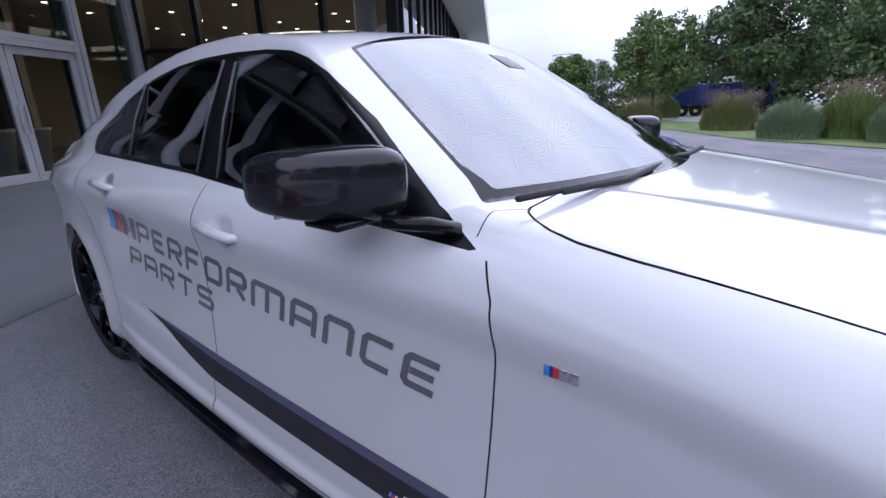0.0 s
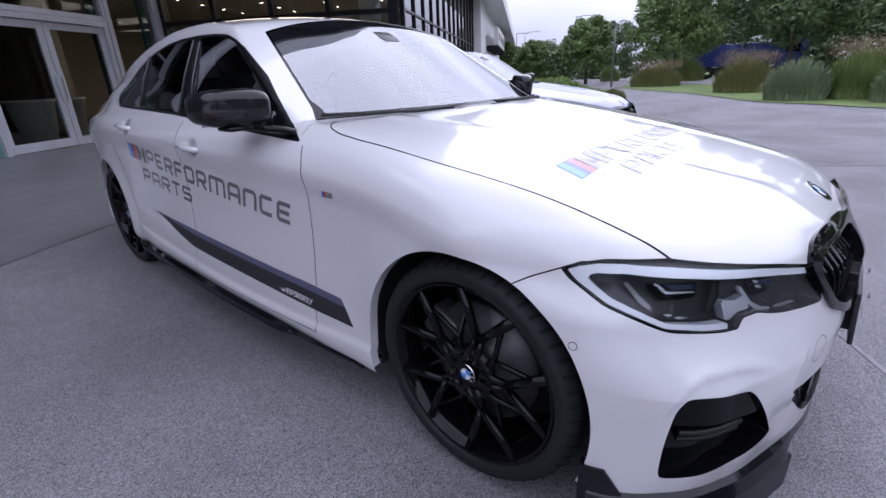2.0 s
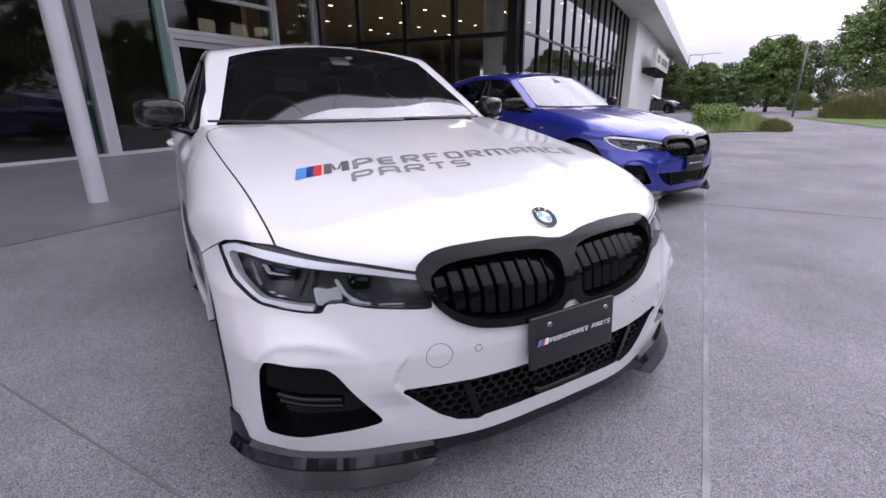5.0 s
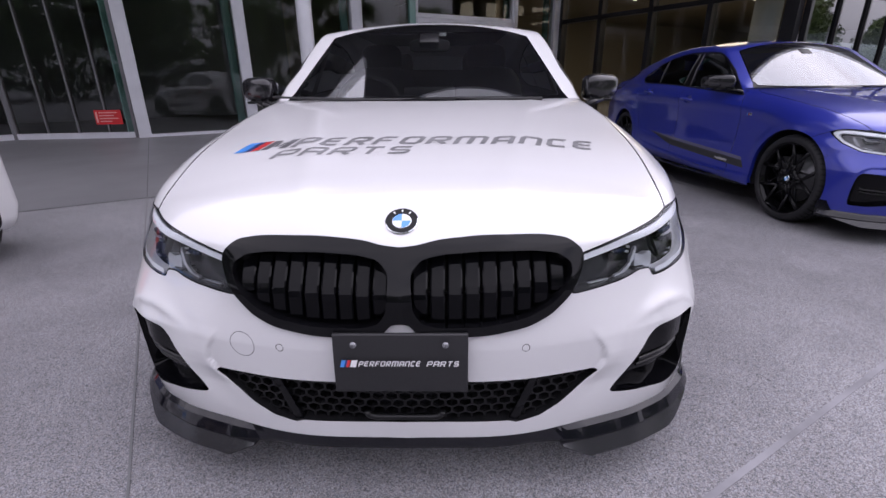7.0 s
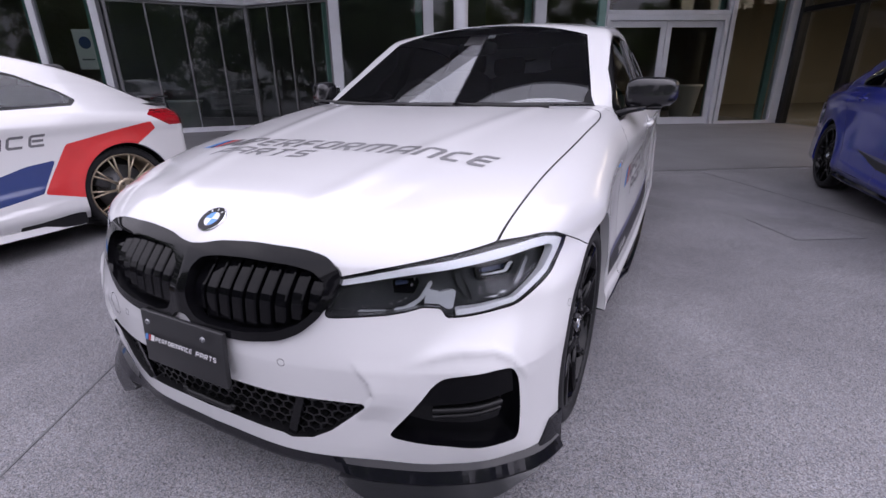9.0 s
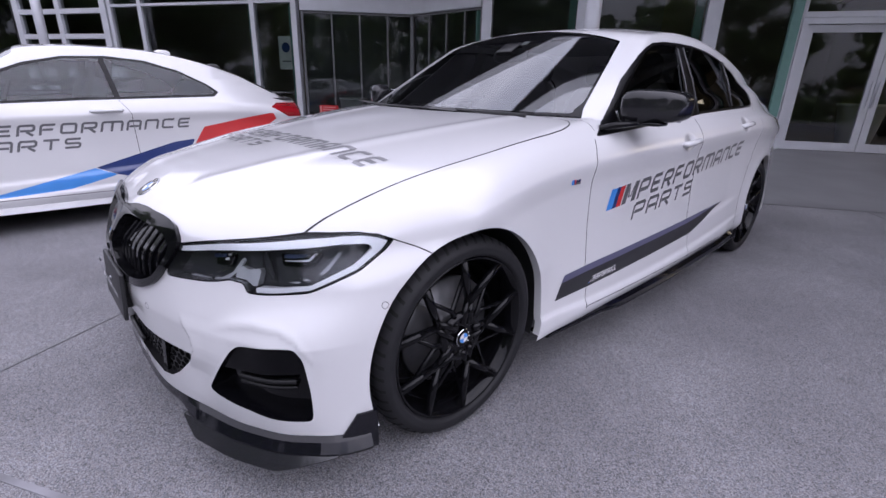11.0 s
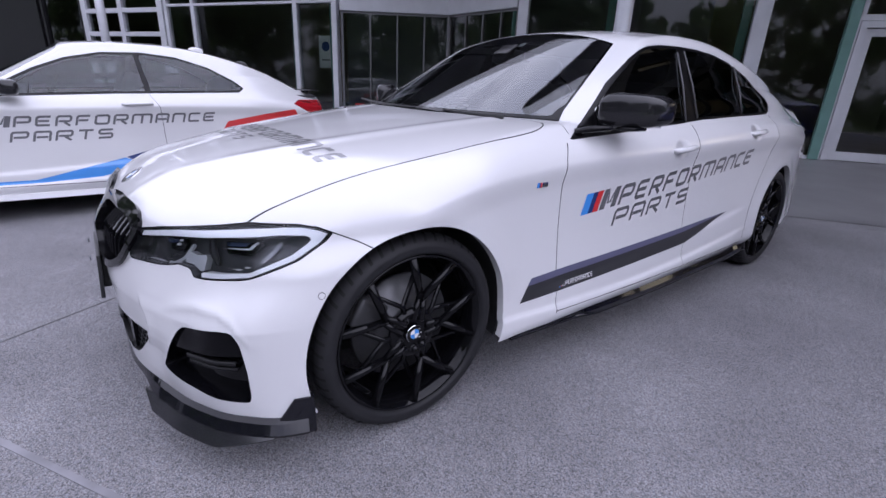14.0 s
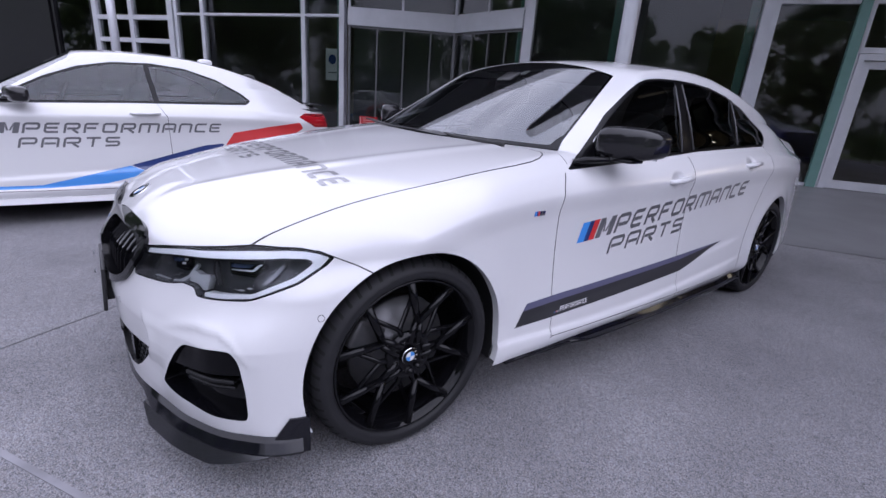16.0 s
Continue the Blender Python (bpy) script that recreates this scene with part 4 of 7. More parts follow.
# the glazed roof light in the canopy: dark beams with panes between; its far half is added
light = new("roof_light")
light.matrix_world = MB
tagged(light, "glazed roof light with dark beams in the canopy, lengthened unseen to brighten the porch", "", "", "structure")
front_y = lambda x: max(4.7, 5.6 + (x + 0.6) * (4.7 - 5.6) / 3.8)
beams = [-0.55 + 1.12 * k for k in range(9)]
for x in beams:
    y0 = front_y(x)
    mesh_ob("beam", boxv(x - 0.05, x + 0.05, y0, 8.4, TOP + 0.02, TOP + 0.30), BOXF, M_DARKFRAME, light)
for x0, x1 in zip(beams[:-1], beams[1:]):
    ya, yb = front_y(x0 + 0.05), front_y(x1 - 0.05)
    for y in (7.3,):
        mesh_ob("beam", boxv(x0 + 0.05, x1 - 0.05, y - 0.04, y + 0.04, TOP + 0.08, TOP + 0.26), BOXF, M_DARKFRAME, light)
    o = mesh_ob("pane", [(x0 + 0.05, ya, TOP + 0.27), (x1 - 0.05, yb, TOP + 0.27), (x1 - 0.05, 8.4, TOP + 0.27), (x0 + 0.05, 8.4, TOP + 0.27)], [(0, 1, 2, 3)], M_ROOFGLASS, light)
    o.visible_shadow = False
# pale fascia along the canopy's edge
V, Fc = [], []
for i, (x, y) in enumerate(edge[:-2]):
    (xa, ya), (xb, yb) = edge[max(i - 1, 0)], edge[i + 1]
    tx, ty = xb - xa, yb - ya
    q = math.hypot(tx, ty)
    nx, ny = -ty / q, tx / q
    for d, z in ((0.003, TOP - 0.02), (0.035, TOP - 0.02), (0.035, TOP + 0.40), (0.003, TOP + 0.40)):
        V.append((x + nx * d, y + ny * d, z))
m = len(edge) - 2
Fc = [(4 * i + j, 4 * i + (j + 1) % 4, 4 * i + 4 + (j + 1) % 4, 4 * i + 4 + j) for i in range(m - 1) for j in range(4)]
fas = mesh_ob("trim", V, Fc, M_SOFFIT)
fas.matrix_world = MB
tagged(fas, "pale metal fascia along the canopy edge", "", "", "structure")
bbox("ceiling_eaves", 9.04, 90.0, 1.47, 26.0, TOP, TOP + 0.75, M_SOFFIT, None, "white flat roof underside")
# the round column
V, Fc = [], []
for i in range(28):
    a = 2 * math.pi * i / 28
    for z in (0.0, TOP):
        V.append((1.0 + 0.095 * math.cos(a), 4.93 + 0.095 * math.sin(a), z))
for i in range(28):
    Fc.append((2 * i, 2 * ((i + 1) % 28), 2 * ((i + 1) % 28) + 1, 2 * i + 1))
col = mesh_ob("column", V, Fc, M_SILVER, None, True)
col.matrix_world = MB
tagged(col, "slender round silver column under the roof", "", "", "structure")
# inside: floor, back and side walls
bbox("floor_showroom", 9.3, 45, 3.1, 24, 0.005, 0.03, M_INTFLOOR, None, "pale tiled showroom floor")
bbox("wall_showroom_back", -30, 45, 20, 20.3, 0, TOP, M_INTWALL, None, "beige inner wall of the showroom")
bbox("wall_inner_left", -30, -29.7, 8.8, 20, 0, TOP, M_INTGREY, None, "grey inner wall")
bbox("wall_inner_core", -9, 3.0, 14.5, 14.8, PORCH, TOP, M_INTGREY, None, "grey core wall behind the lobby")
bbox("wall_divider", 9.6, 9.8, 12.5, 20, 0, TOP, M_INTWALL, None, "beige partition wall")
bbox("wall_outer_left", -30.2, -16.6, 8.65, 8.85, 0, TOP, M_DARKFRAME, None, "black recessed outer wall")
bbox("ceiling_showroom", 9.4, 45, 3.2, 20, 4.30, 4.34, M_INTWALL, None, "beige lowered showroom ceiling")
for i in range(9):
    for j in range(5):
        x, y = 10.4 + i * 1.5 + (j % 2) * 0.5, 4.0 + j * 2.4
        o = new("ceiling_spot")
        o.matrix_world = MB @ Matrix.Translation((x, y, 4.30))
        tagged(o, "small warm ceiling spotlight", "lamp", "ceiling spotlights")
        Vc = [(0.075 * math.cos(2 * math.pi * k / 12), 0.075 * math.sin(2 * math.pi * k / 12), -0.006) for k in range(12)]
        mesh_ob("bulb", Vc, [tuple(reversed(range(12)))], M_SPOT, o)
        Vr = [(r * math.cos(2 * math.pi * k / 12), r * math.sin(2 * math.pi * k / 12), z) for k in range(12) for r, z in ((0.075, -0.007), (0.10, -0.007), (0.10, 0.0))]
        mesh_ob("bezel", Vr, [(3 * k + q, 3 * ((k + 1) % 12) + q, 3 * ((k + 1) % 12) + q + 1, 3 * k + q + 1) for k in range(12) for q in (0, 1)], M_POT, o)
for k, (x, y) in enumerate(((14.0, 8.0), (22.0, 9.0))):
    d = bpy.data.lights.new("showroom_light", "AREA")
    d.energy, d.size, d.color = 260, 5.0, (1.0, 0.80, 0.55)
    new("showroom_light", d).matrix_world = MB @ Matrix.Translation((x, y, 4.25))
# a round pillar in the showroom
V, Fc = [], []
for i in range(24):
    a = 2 * math.pi * i / 24
    for z in (0.03, 4.3):
        V.append((9.75 + 0.24 * math.cos(a), 3.85 + 0.24 * math.sin(a), z))
for i in range(24):
    Fc.append((2 * i, 2 * ((i + 1) % 24), 2 * ((i + 1) % 24) + 1, 2 * i + 1))
pil = mesh_ob("pillar", V, Fc, M_POT, None, True)
pil.matrix_world = MB
tagged(pil, "pale round pillar inside the showroom", "", "", "structure")

# ---- the four-door saloon ----
ARCH_R = 0.368
KIDNEY = [(0.0, 0.705), (0.04, 0.708), (0.09, 0.718), (0.2, 0.725), (0.33, 0.722), (0.39, 0.713), (0.425, 0.692), (0.432, 0.667), (0.418, 0.628), (0.392, 0.590), (0.352, 0.553), (0.30, 0.529), (0.2, 0.513), (0.09, 0.511), (0.058, 0.513), (0.038, 0.524), (0.020, 0.546), (0.0, 0.549)]
KIDNEY_HOLE = [(0.024, 0.655), (0.05, 0.682), (0.10, 0.692), (0.2, 0.697), (0.31, 0.694), (0.365, 0.686), (0.398, 0.664), (0.400, 0.640), (0.382, 0.606), (0.345, 0.573), (0.29, 0.550), (0.2, 0.536), (0.09, 0.535), (0.050, 0.547), (0.030, 0.575)]
LAMP = [(-0.25, 0.676), (-0.104, 0.699), (0.058, 0.716), (0.277, 0.737), (0.45, 0.737), (0.52, 0.728), (0.575, 0.713), (0.55, 0.690), (0.465, 0.644), (0.30, 0.598), (0.12, 0.586), (0.070, 0.586), (0.054, 0.608), (0.0, 0.612), (-0.05, 0.603), (-0.106, 0.597), (-0.30, 0.588)]
INTAKE = [(-0.1, 0.380), (0.16, 0.380), (0.30, 0.379), (0.497, 0.380), (0.45, 0.335), (0.396, 0.287), (0.345, 0.256), (0.285, 0.243), (0.262, 0.251), (0.0, 0.255), (-0.1, 0.255)]
FOG = [(-0.133, 0.294), (-0.05, 0.385), (0.0, 0.436), (0.035, 0.458), (0.10, 0.467), (0.20, 0.473), (0.258, 0.473), (0.285, 0.44), (0.301, 0.35), (0.303, 0.27), (0.29, 0.252), (0.15, 0.254), (0.05, 0.268), (-0.115, 0.285)]
WINDOWS = [(0.680, 0.922), (0.80, 0.980), (0.886, 1.045), (1.016, 1.133), (1.105, 1.187), (1.20, 1.243), (1.275, 1.279), (1.35, 1.302), (1.46, 1.315), (1.62, 1.321), (1.80, 1.320), (1.97, 1.310), (2.18, 1.280), (2.41, 1.220), (2.58, 1.150), (2.66, 1.103), (2.662, 1.065), (2.61, 1.034), (2.54, 1.016), (2.06, 1.002), (1.70, 0.989), (1.45, 0.971), (1.0, 0.942), (0.81, 0.931)]


def wheel(parent, m, style, rim_mat):
    """A wheel, its outer face towards +x of m: tyre, rim, spokes, cap, bolts and brake."""
    hub = part("wheel", *moved(revolve([(-0.20, 0.235), (-0.19, 0.250), (-0.05, 0.240), (-0.02, 0.248), (0.008, 0.262), (0.012, 0.268), (0.004, 0.272), (-0.02, 0.262), (-0.19, 0.262)], 64), m), rim_mat, parent)
    R = AXLE_Z
    prof = [(-0.205, 0.262), (-0.222, 0.28), (-0.226, 0.30), (-0.215, 0.320), (-0.19, R - 0.002), (-0.15, R), (-0.145, R - 0.007), (-0.139, R - 0.007), (-0.134, R), (-0.10, R + 0.001), (-0.095, R - 0.007), (-0.089, R - 0.007), (-0.084, R + 0.001), (-0.05, R), (-0.045, R - 0.007), (-0.039, R - 0.007), (-0.034, R - 0.001), (-0.010, R - 0.004), (0.010, 0.318), (0.020, 0.304), (0.0215, 0.296), (0.0195, 0.290), (0.021, 0.284), (0.016, 0.276), (0.004, 0.270)]
    tyre = part("tyre", *moved(revolve(prof, 96), m), M_RUBBER, hub)
    # black strips laid on the rubber, painting the shade of cross grooves
    cuts = []
    for k in range(52):
        a0 = 2 * math.pi * k / 52
        for line in (((-0.032, R), (-0.012, R - 0.0026), (0.004, 0.3235), (0.0135, 0.3140)), ((-0.082, R + 0.001), (-0.066, R + 0.001), (-0.052, R + 0.0005)), ((-0.132, R + 0.001), (-0.116, R + 0.001), (-0.102, R + 0.001)), ((-0.185, R - 0.001), (-0.165, R), (-0.152, R))):
            V = []
            for i, (x, r) in enumerate(line):
                a = a0 + 0.9 * (x + 0.03) + (0.06 if line[0][0] < -0.05 else 0.0)
                for w in (-0.016, 0.016):
                    V.append((x, (r + 0.0009) * math.cos(a + w), (r + 0.0009) * math.sin(a + w)))
            cuts.append((V, [(2 * i, 2 * i + 1, 2 * i + 3, 2 * i + 2) for i in range(len(line) - 1)]))
    tagged(part("tread_groove", *moved(join(*cuts), m), M_GROOVESHADE, tyre, "dark grooves between the tread blocks"), kind="stuff")
    part("hub_barrel", *moved(revolve([(-0.02, 0.085), (0.0, 0.078), (-0.004, 0.06), (-0.008, 0.036), (-0.006, 0.0)], 40), m), rim_mat, hub)
    if style == "y":
        at = lambda a, r, x: (x, r * math.cos(a), r * math.sin(a))
        for k in range(5):
            base = 2 * math.pi * k / 5 + 0.03
            stem = [pipe([at(base + s * 0.34, 0.050, -0.004), at(base + s * 0.07, 0.122, -0.014)], [0.013, 0.0095], 8) for s in (-1, 1)]
            spoke = part("spoke", *moved(join(*stem), m), rim_mat, hub)
            for s in (-1, 1):
                tip = base + s * 0.325
                part("spoke_arm", *moved(pipe([at(base, 0.114, -0.014), at(tip, 0.262, -0.001)], [0.0125, 0.0150], 8), m), rim_mat, spoke)
                part("spoke_branch", *moved(join(pipe([at(base + s * 0.58, 0.054, -0.010), at(base + s * 0.60, 0.105, -0.018), at(base + s * 0.268, 0.213, -0.010)], [0.010, 0.0085, 0.0075], 6)), m), rim_mat, spoke)
    else:
        for k in range(10):
            base = 2 * math.pi * k / 10
            arms = []
            for s in (-1, 1):
                a2 = base + s * 0.085
                arms.append(pipe([(-0.012, 0.07 * math.cos(base), 0.07 * math.sin(base)), (-0.014, 0.15 * math.cos(base + s * 0.035), 0.15 * math.sin(base + s * 0.035)), (-0.002, 0.258 * math.cos(a2), 0.258 * math.sin(a2))], [0.0095, 0.0068, 0.0075], 8))
            part("spoke", *moved(join(*arms), m), rim_mat, hub)
    for k in range(5):
        a = 2 * math.pi * k / 5 + 0.32 + math.pi / 5
        part("wheel_bolt", *moved(revolve([(-0.02, 0.012), (-0.002, 0.0115), (0.0, 0.008), (-0.006, 0.005), (-0.006, 0.0)], 12), m @ Matrix.Translation((0, 0.055 * math.cos(a), 0.055 * math.sin(a)))), M_SATIN, hub)
    disc = part("brake_disc", *moved(revolve([(-0.10, 0.0), (-0.10, 0.18), (-0.075, 0.18), (-0.075, 0.10), (-0.05, 0.09), (-0.05, 0.0)], 40), m), M_DISC, hub)
    part("brake_caliper", *moved(moved(box_mesh(-0.12, -0.045, -0.05, 0.05, 0.10, 0.21, 0.015), Matrix.Rotation(radians(60), 4, "X")), m), M_DISC, disc)
    roundel(hub, m @ Matrix.Translation((0.001, 0, 0)) @ Matrix.Rotation(radians(90), 4, "Y"), 0.031, "hub_cap")
    return hub


def roundel(parent, m, r, name):
    """A round badge in the xy plane of m: black ring, silver edges, quarters of blue and white."""
    def disc(r0, r1, z, a0=0.0, a1=2 * math.pi, n=40):
        V, Fc = [], []
        for i in range(n + 1):
            a = a0 + (a1 - a0) * i / n
            V += [(r0 * math.cos(a), r0 * math.sin(a), z), (r1 * math.cos(a), r1 * math.sin(a), z)]
        Fc = [(2 * i, 2 * i + 1, 2 * i + 3, 2 * i + 2) for i in range(n)]
        return V, Fc
    base = part(name, *moved(revolve([(0.0, 0.0), (0.002, 0.001), (0.002, r * 0.99), (0.0, r)], 40), m @ Matrix.Rotation(radians(-90), 4, "Y")), M_CHROME, parent, "round badge with blue and white quarters")
    part("badge_ring", *moved(disc(r * 0.58, r * 0.94, 0.0028), m), M_GLOSSBLACK, base)
    for k in range(4):
        part("badge_quarter", *moved(disc(0.0, r * 0.54, 0.0028, math.pi / 2 * k, math.pi / 2 * (k + 1), 8), m), (M_LIGHTBLUE if k % 2 else M_OFFWHITE), base)
    bars = [moved(box_mesh(-0.05 * r, 0.05 * r, -0.09 * r, 0.09 * r, 0.0029, 0.0036), m @ Matrix.Rotation(radians(a), 4, "Z") @ Matrix.Translation((0, r * 0.76, 0))) for a in (-38, 0, 38)]
    part("badge_mark", *join(*bars), M_OFFWHITE, base)
    return base


def flash_and_m(place, length, h, parent, white=False):
    """The three slanted colour bars and the heavy slanted letter shape that open the lettering; place maps a plane to the body."""
    s = 0.30 * h
    u = length / 1.48
    for a, b, mat in ((0.0, 0.042, M_LIGHTBLUE), (0.042, 0.070, M_DARKBLUE), (0.070, 0.104, M_RED)):
        drape(quad_patch([(a * u, 0), (b * u, 0), (b * u + s, h), (a * u + s, h)], 6, 8), place, "colour_bar", mat, parent)
    g = M_OFFWHITE if white else M_GREYDECAL
    t = 0.026 * u
    x0, x1 = 0.112 * u, 0.218 * u
    mid = (x0 + x1) / 2
    drape(quad_patch([(x0, 0), (x0 + t * 1.25, 0), (x0 + t * 1.25 + s, h), (x0 + s, h)], 4, 8), place, "lettering", g, parent)
    drape(quad_patch([(x1 - t * 1.25, 0), (x1, 0), (x1 + s, h), (x1 - t * 1.25 + s, h)], 4, 8), place, "lettering", g, parent)
    drape(quad_patch([(mid - t * 0.5 + 0.25 * s, 0.25 * h), (mid + 0.25 * s, 0.25 * h), (x0 + t * 1.3 + s, h), (x0 + t * 1.3 + 0.62 * s, 0.62 * h)], 4, 5), place, "lettering", g, parent)
    drape(quad_patch([(mid + 0.001 + 0.25 * s, 0.25 * h), (mid + t * 0.5 + 0.25 * s, 0.25 * h), (x1 - t * 1.3 + 0.62 * s, 0.62 * h), (x1 - t * 1.3 + s, h)], 4, 5), place, "lettering", g, parent)


def lettering(parent, place, place2, length, h, h2, mat, len2, off):
    """The two lines of lettering: place for the first line, place2 for the second."""
    flash_and_m(place, length, h, parent, mat is M_OFFWHITE)
    for c, (V, Fc) in text_letters("PERFORMANCE", length * (1 - 0.158), h, h * 0.205, 0.22):
        drape(([(x + length * 0.158, y) for x, y in V], Fc), place, "lettering", mat, parent, 0.0013)
    if place2:
        for c, (V, Fc) in text_letters("PARTS", len2, h2, h2 * 0.205, 0.22):
            drape(([(x + off, y) for x, y in V], Fc), place2, "lettering", mat, parent, 0.0013)


def nose_path(angles, z):
    """Places round the nose's left half at one height, by angle, and the level outward normals there."""
    a = np.radians(angles)
    o = np.tile([0.0, 0.05, z], (len(a), 1))
    p = reach(o, np.c_[np.cos(a), np.sin(a), np.zeros(len(a))], 1.4, 60)
    n = body_normal(p)
    n[:, 2] = 0
    return p, n / np.linalg.norm(n, axis=1, keepdims=True)


def recalc(ob):
    """Turns a closed mesh's faces outwards."""
    bm = bmesh.new()
    bm.from_mesh(ob.data)
    bmesh.ops.recalc_face_normals(bm, faces=bm.faces)
    bm.to_mesh(ob.data)
    bm.free()
    return ob


def saloon(name, with_text=True):
    """The whole saloon, front axle at the origin, nose towards -y."""
    car = new(name)
    sk = Skin()
    polys = sk.all
    low, polys = sk.cut(polys, lambda p: p[:, 2] - (0.194 + 0.011 * np.clip((p[:, 1] + 0.5) / 0.3, 0, 1) + 0.02 * np.clip(p[:, 1] / 3, 0, 1)))
    for yc in (0.0, WB):
        side, rest = sk.pick(polys, lambda p: (X(p) > 0.5) & (p[:, 2] < 0.9))
        hole, side = sk.cut(side, lambda p: np.hypot(p[:, 1] - yc, p[:, 2] - AXLE_Z) - ARCH_R)
        polys = side + rest
        for sd in ("left", "right"):
            rim_part(sk, hole, 0.03, "arch_lip", PAINT, car, sd, test=lambda v, yc=yc: math.hypot(v[1] - yc, v[2] - AXLE_Z) > ARCH_R - 0.004 and v[2] > 0.22)
    # side windows
    cand, rest = sk.pick(polys, lambda p: (X(p) > 0.42) & (p[:, 2] > 0.88) & (p[:, 1] > 0.6))
    dlo = outline(WINDOWS, Y, Z)
    win, out = sk.cut(cand, dlo)
    polys = rest + out
    glass, frame_ = sk.cut(win, lambda p: dlo(p) + 0.012)
    post, glass = sk.cut(glass, outline([(1.512, 0.9), (1.662, 0.9), (1.672, 1.5), (1.633, 1.5)], Y, Z))
    tri_, glass = sk.cut(glass, outline([(0.6, 0.9), (0.86, 0.9), (0.90, 1.10), (0.6, 1.1)], Y, Z))
    qpost, glass = sk.cut(glass, outline([(2.138, 0.9), (2.165, 0.9), (2.305, 1.5), (2.278, 1.5)], Y, Z))
    g_front, g_rest = sk.cut(glass, lambda p: p[:, 1] - 1.625)
    g_rear, g_quart = sk.cut(g_rest, lambda p: p[:, 1] - 2.151 - 0.233 * (p[:, 2] - 0.9))
    trim_polys = frame_ + post + tri_ + qpost
    # windscreen
    ws_edge = lambda p: np.maximum(np.maximum((WS_Y + 0.005 + WS_BOW * X(p) ** 2) - p[:, 1], X(p) - (0.705 - (p[:, 1] - 0.73) * 0.275 + 0.25 * np.clip(0.80 - p[:, 1], 0, 0.15))), p[:, 1] - (1.285 - 0.10 * X(p) ** 2))
    cand, rest = sk.pick(polys, lambda p: (p[:, 2] > 0.93) & (p[:, 1] > 0.4) & (p[:, 1] < 1.4) & (X(p) < 0.79))
    ws, out = sk.cut(cand, ws_edge)
    ws, frit = sk.cut(ws, lambda p: ws_edge(p) + 0.012 + 0.030 * np.clip((0.68 - p[:, 1] + WS_BOW * X(p) ** 2) / 0.06, 0, 1))
    polys = rest + out
    rw_edge = lambda p: np.maximum(np.maximum(2.86 + 0.1 * X(p) ** 2 - p[:, 1], X(p) - (0.47 + 0.12 * (p[:, 1] - 2.9))), p[:, 1] - (3.52 - 0.1 * X(p) ** 2))
    cand, rest = sk.pick(polys, lambda p: (p[:, 2] > 1.0) & (p[:, 1] > 2.7))
    rw, out = sk.cut(cand, rw_edge)
    polys = rest + out
    # openings of the nose
    cand, rest = sk.pick(polys, lambda p: p[:, 1] < -0.15)
    kid_pts = rounded(KIDNEY, 3, 0.33)
    kid_f = outline([KIDNEY[0]] + kid_pts[4:-4] + [KIDNEY[-1]], X, Z)
    kid, cand = sk.cut(cand, lambda p: np.where(p[:, 1] < -0.4, kid_f(p), 1))
    hole_f = outline(rounded(KIDNEY_HOLE, 3), X, Z)
    kid_hole, kid_frame = sk.cut(kid, hole_f)
    lamp_f = outline(rounded(LAMP, 3, 0.16), XY, Z)
    lamp, cand = sk.cut(cand, lamp_f)
    lamp, lamp_edge = sk.cut(lamp, lambda p: lamp_f(p) + 0.004)
    intake_f = outline(INTAKE, X, Z)
    intake, cand = sk.cut(cand, lambda p: np.where(p[:, 1] < -0.4, intake_f(p), 1))
    fog_f = outline(rounded(FOG, 3, 0.3), XY, Z)
    fog, cand = sk.cut(cand, fog_f)
    # round lines of the towing cover and the parking sensors
    rings = []
    for cx, cz, r, fx in ((0.296, 0.471, 0.0105, X), (0.398, 0.466, 0.034, X), (-0.312, 0.553, 0.0105, Y)):
        d = lambda p, cx=cx, cz=cz, fx=fx: np.where((fx(p) * 0 + 1) * (p[:, 1] < -0.2) > 0, np.hypot(fx(p) - cx, p[:, 2] - cz), 1)
        inner, cand = sk.cut(cand, lambda p: d(p) - r)
        inner, ring = sk.cut(inner, lambda p: d(p) - r + 0.0016)
        if r > 0.02:
            tow_ring, tow_disc = ring, inner
        else:
            rings += ring
            cand += inner
    polys = cand + rest
    gaps = []

    def gap(polys, test, line, a, b, w=0.0018):
        cand, rest = sk.pick(polys, test)
        s, dist = signed_line(line, a, b), outline(line, a, b, close=False)
        low, high = sk.cut(cand, lambda p: s(p) - w)
        low, mid = sk.cut(low, lambda p: s(p) + w)
        ids = sorted({i for q in mid for i in q})
        near = dict(zip(ids, dist(np.array([sk.v[i] for i in ids])) < w * 1.6)) if ids else {}
        g = [q for q in mid if all(near[i] for i in q)]
        keep = [q for q in mid if not all(near[i] for i in q)]
        gaps.extend(g)
        return low + high + keep + rest

    hood_line = [(0.0, 0.66), (0.3, 0.655), (0.55, 0.665), (0.690, 0.662), (0.716, 0.652), (0.742, 0.626), (0.760, 0.592), (0.770, 0.54), (0.772, 0.45), (0.767, 0.33), (0.759, 0.18), (0.751, 0.05), (0.741, -0.08), (0.731, -0.20), (0.721, -0.32), (0.712, -0.44), (0.706, -0.50)]
    polys = gap(polys, lambda p: (p[:, 2] > 0.72) & (p[:, 1] < 0.8), hood_line, X, Y, 0.0026)
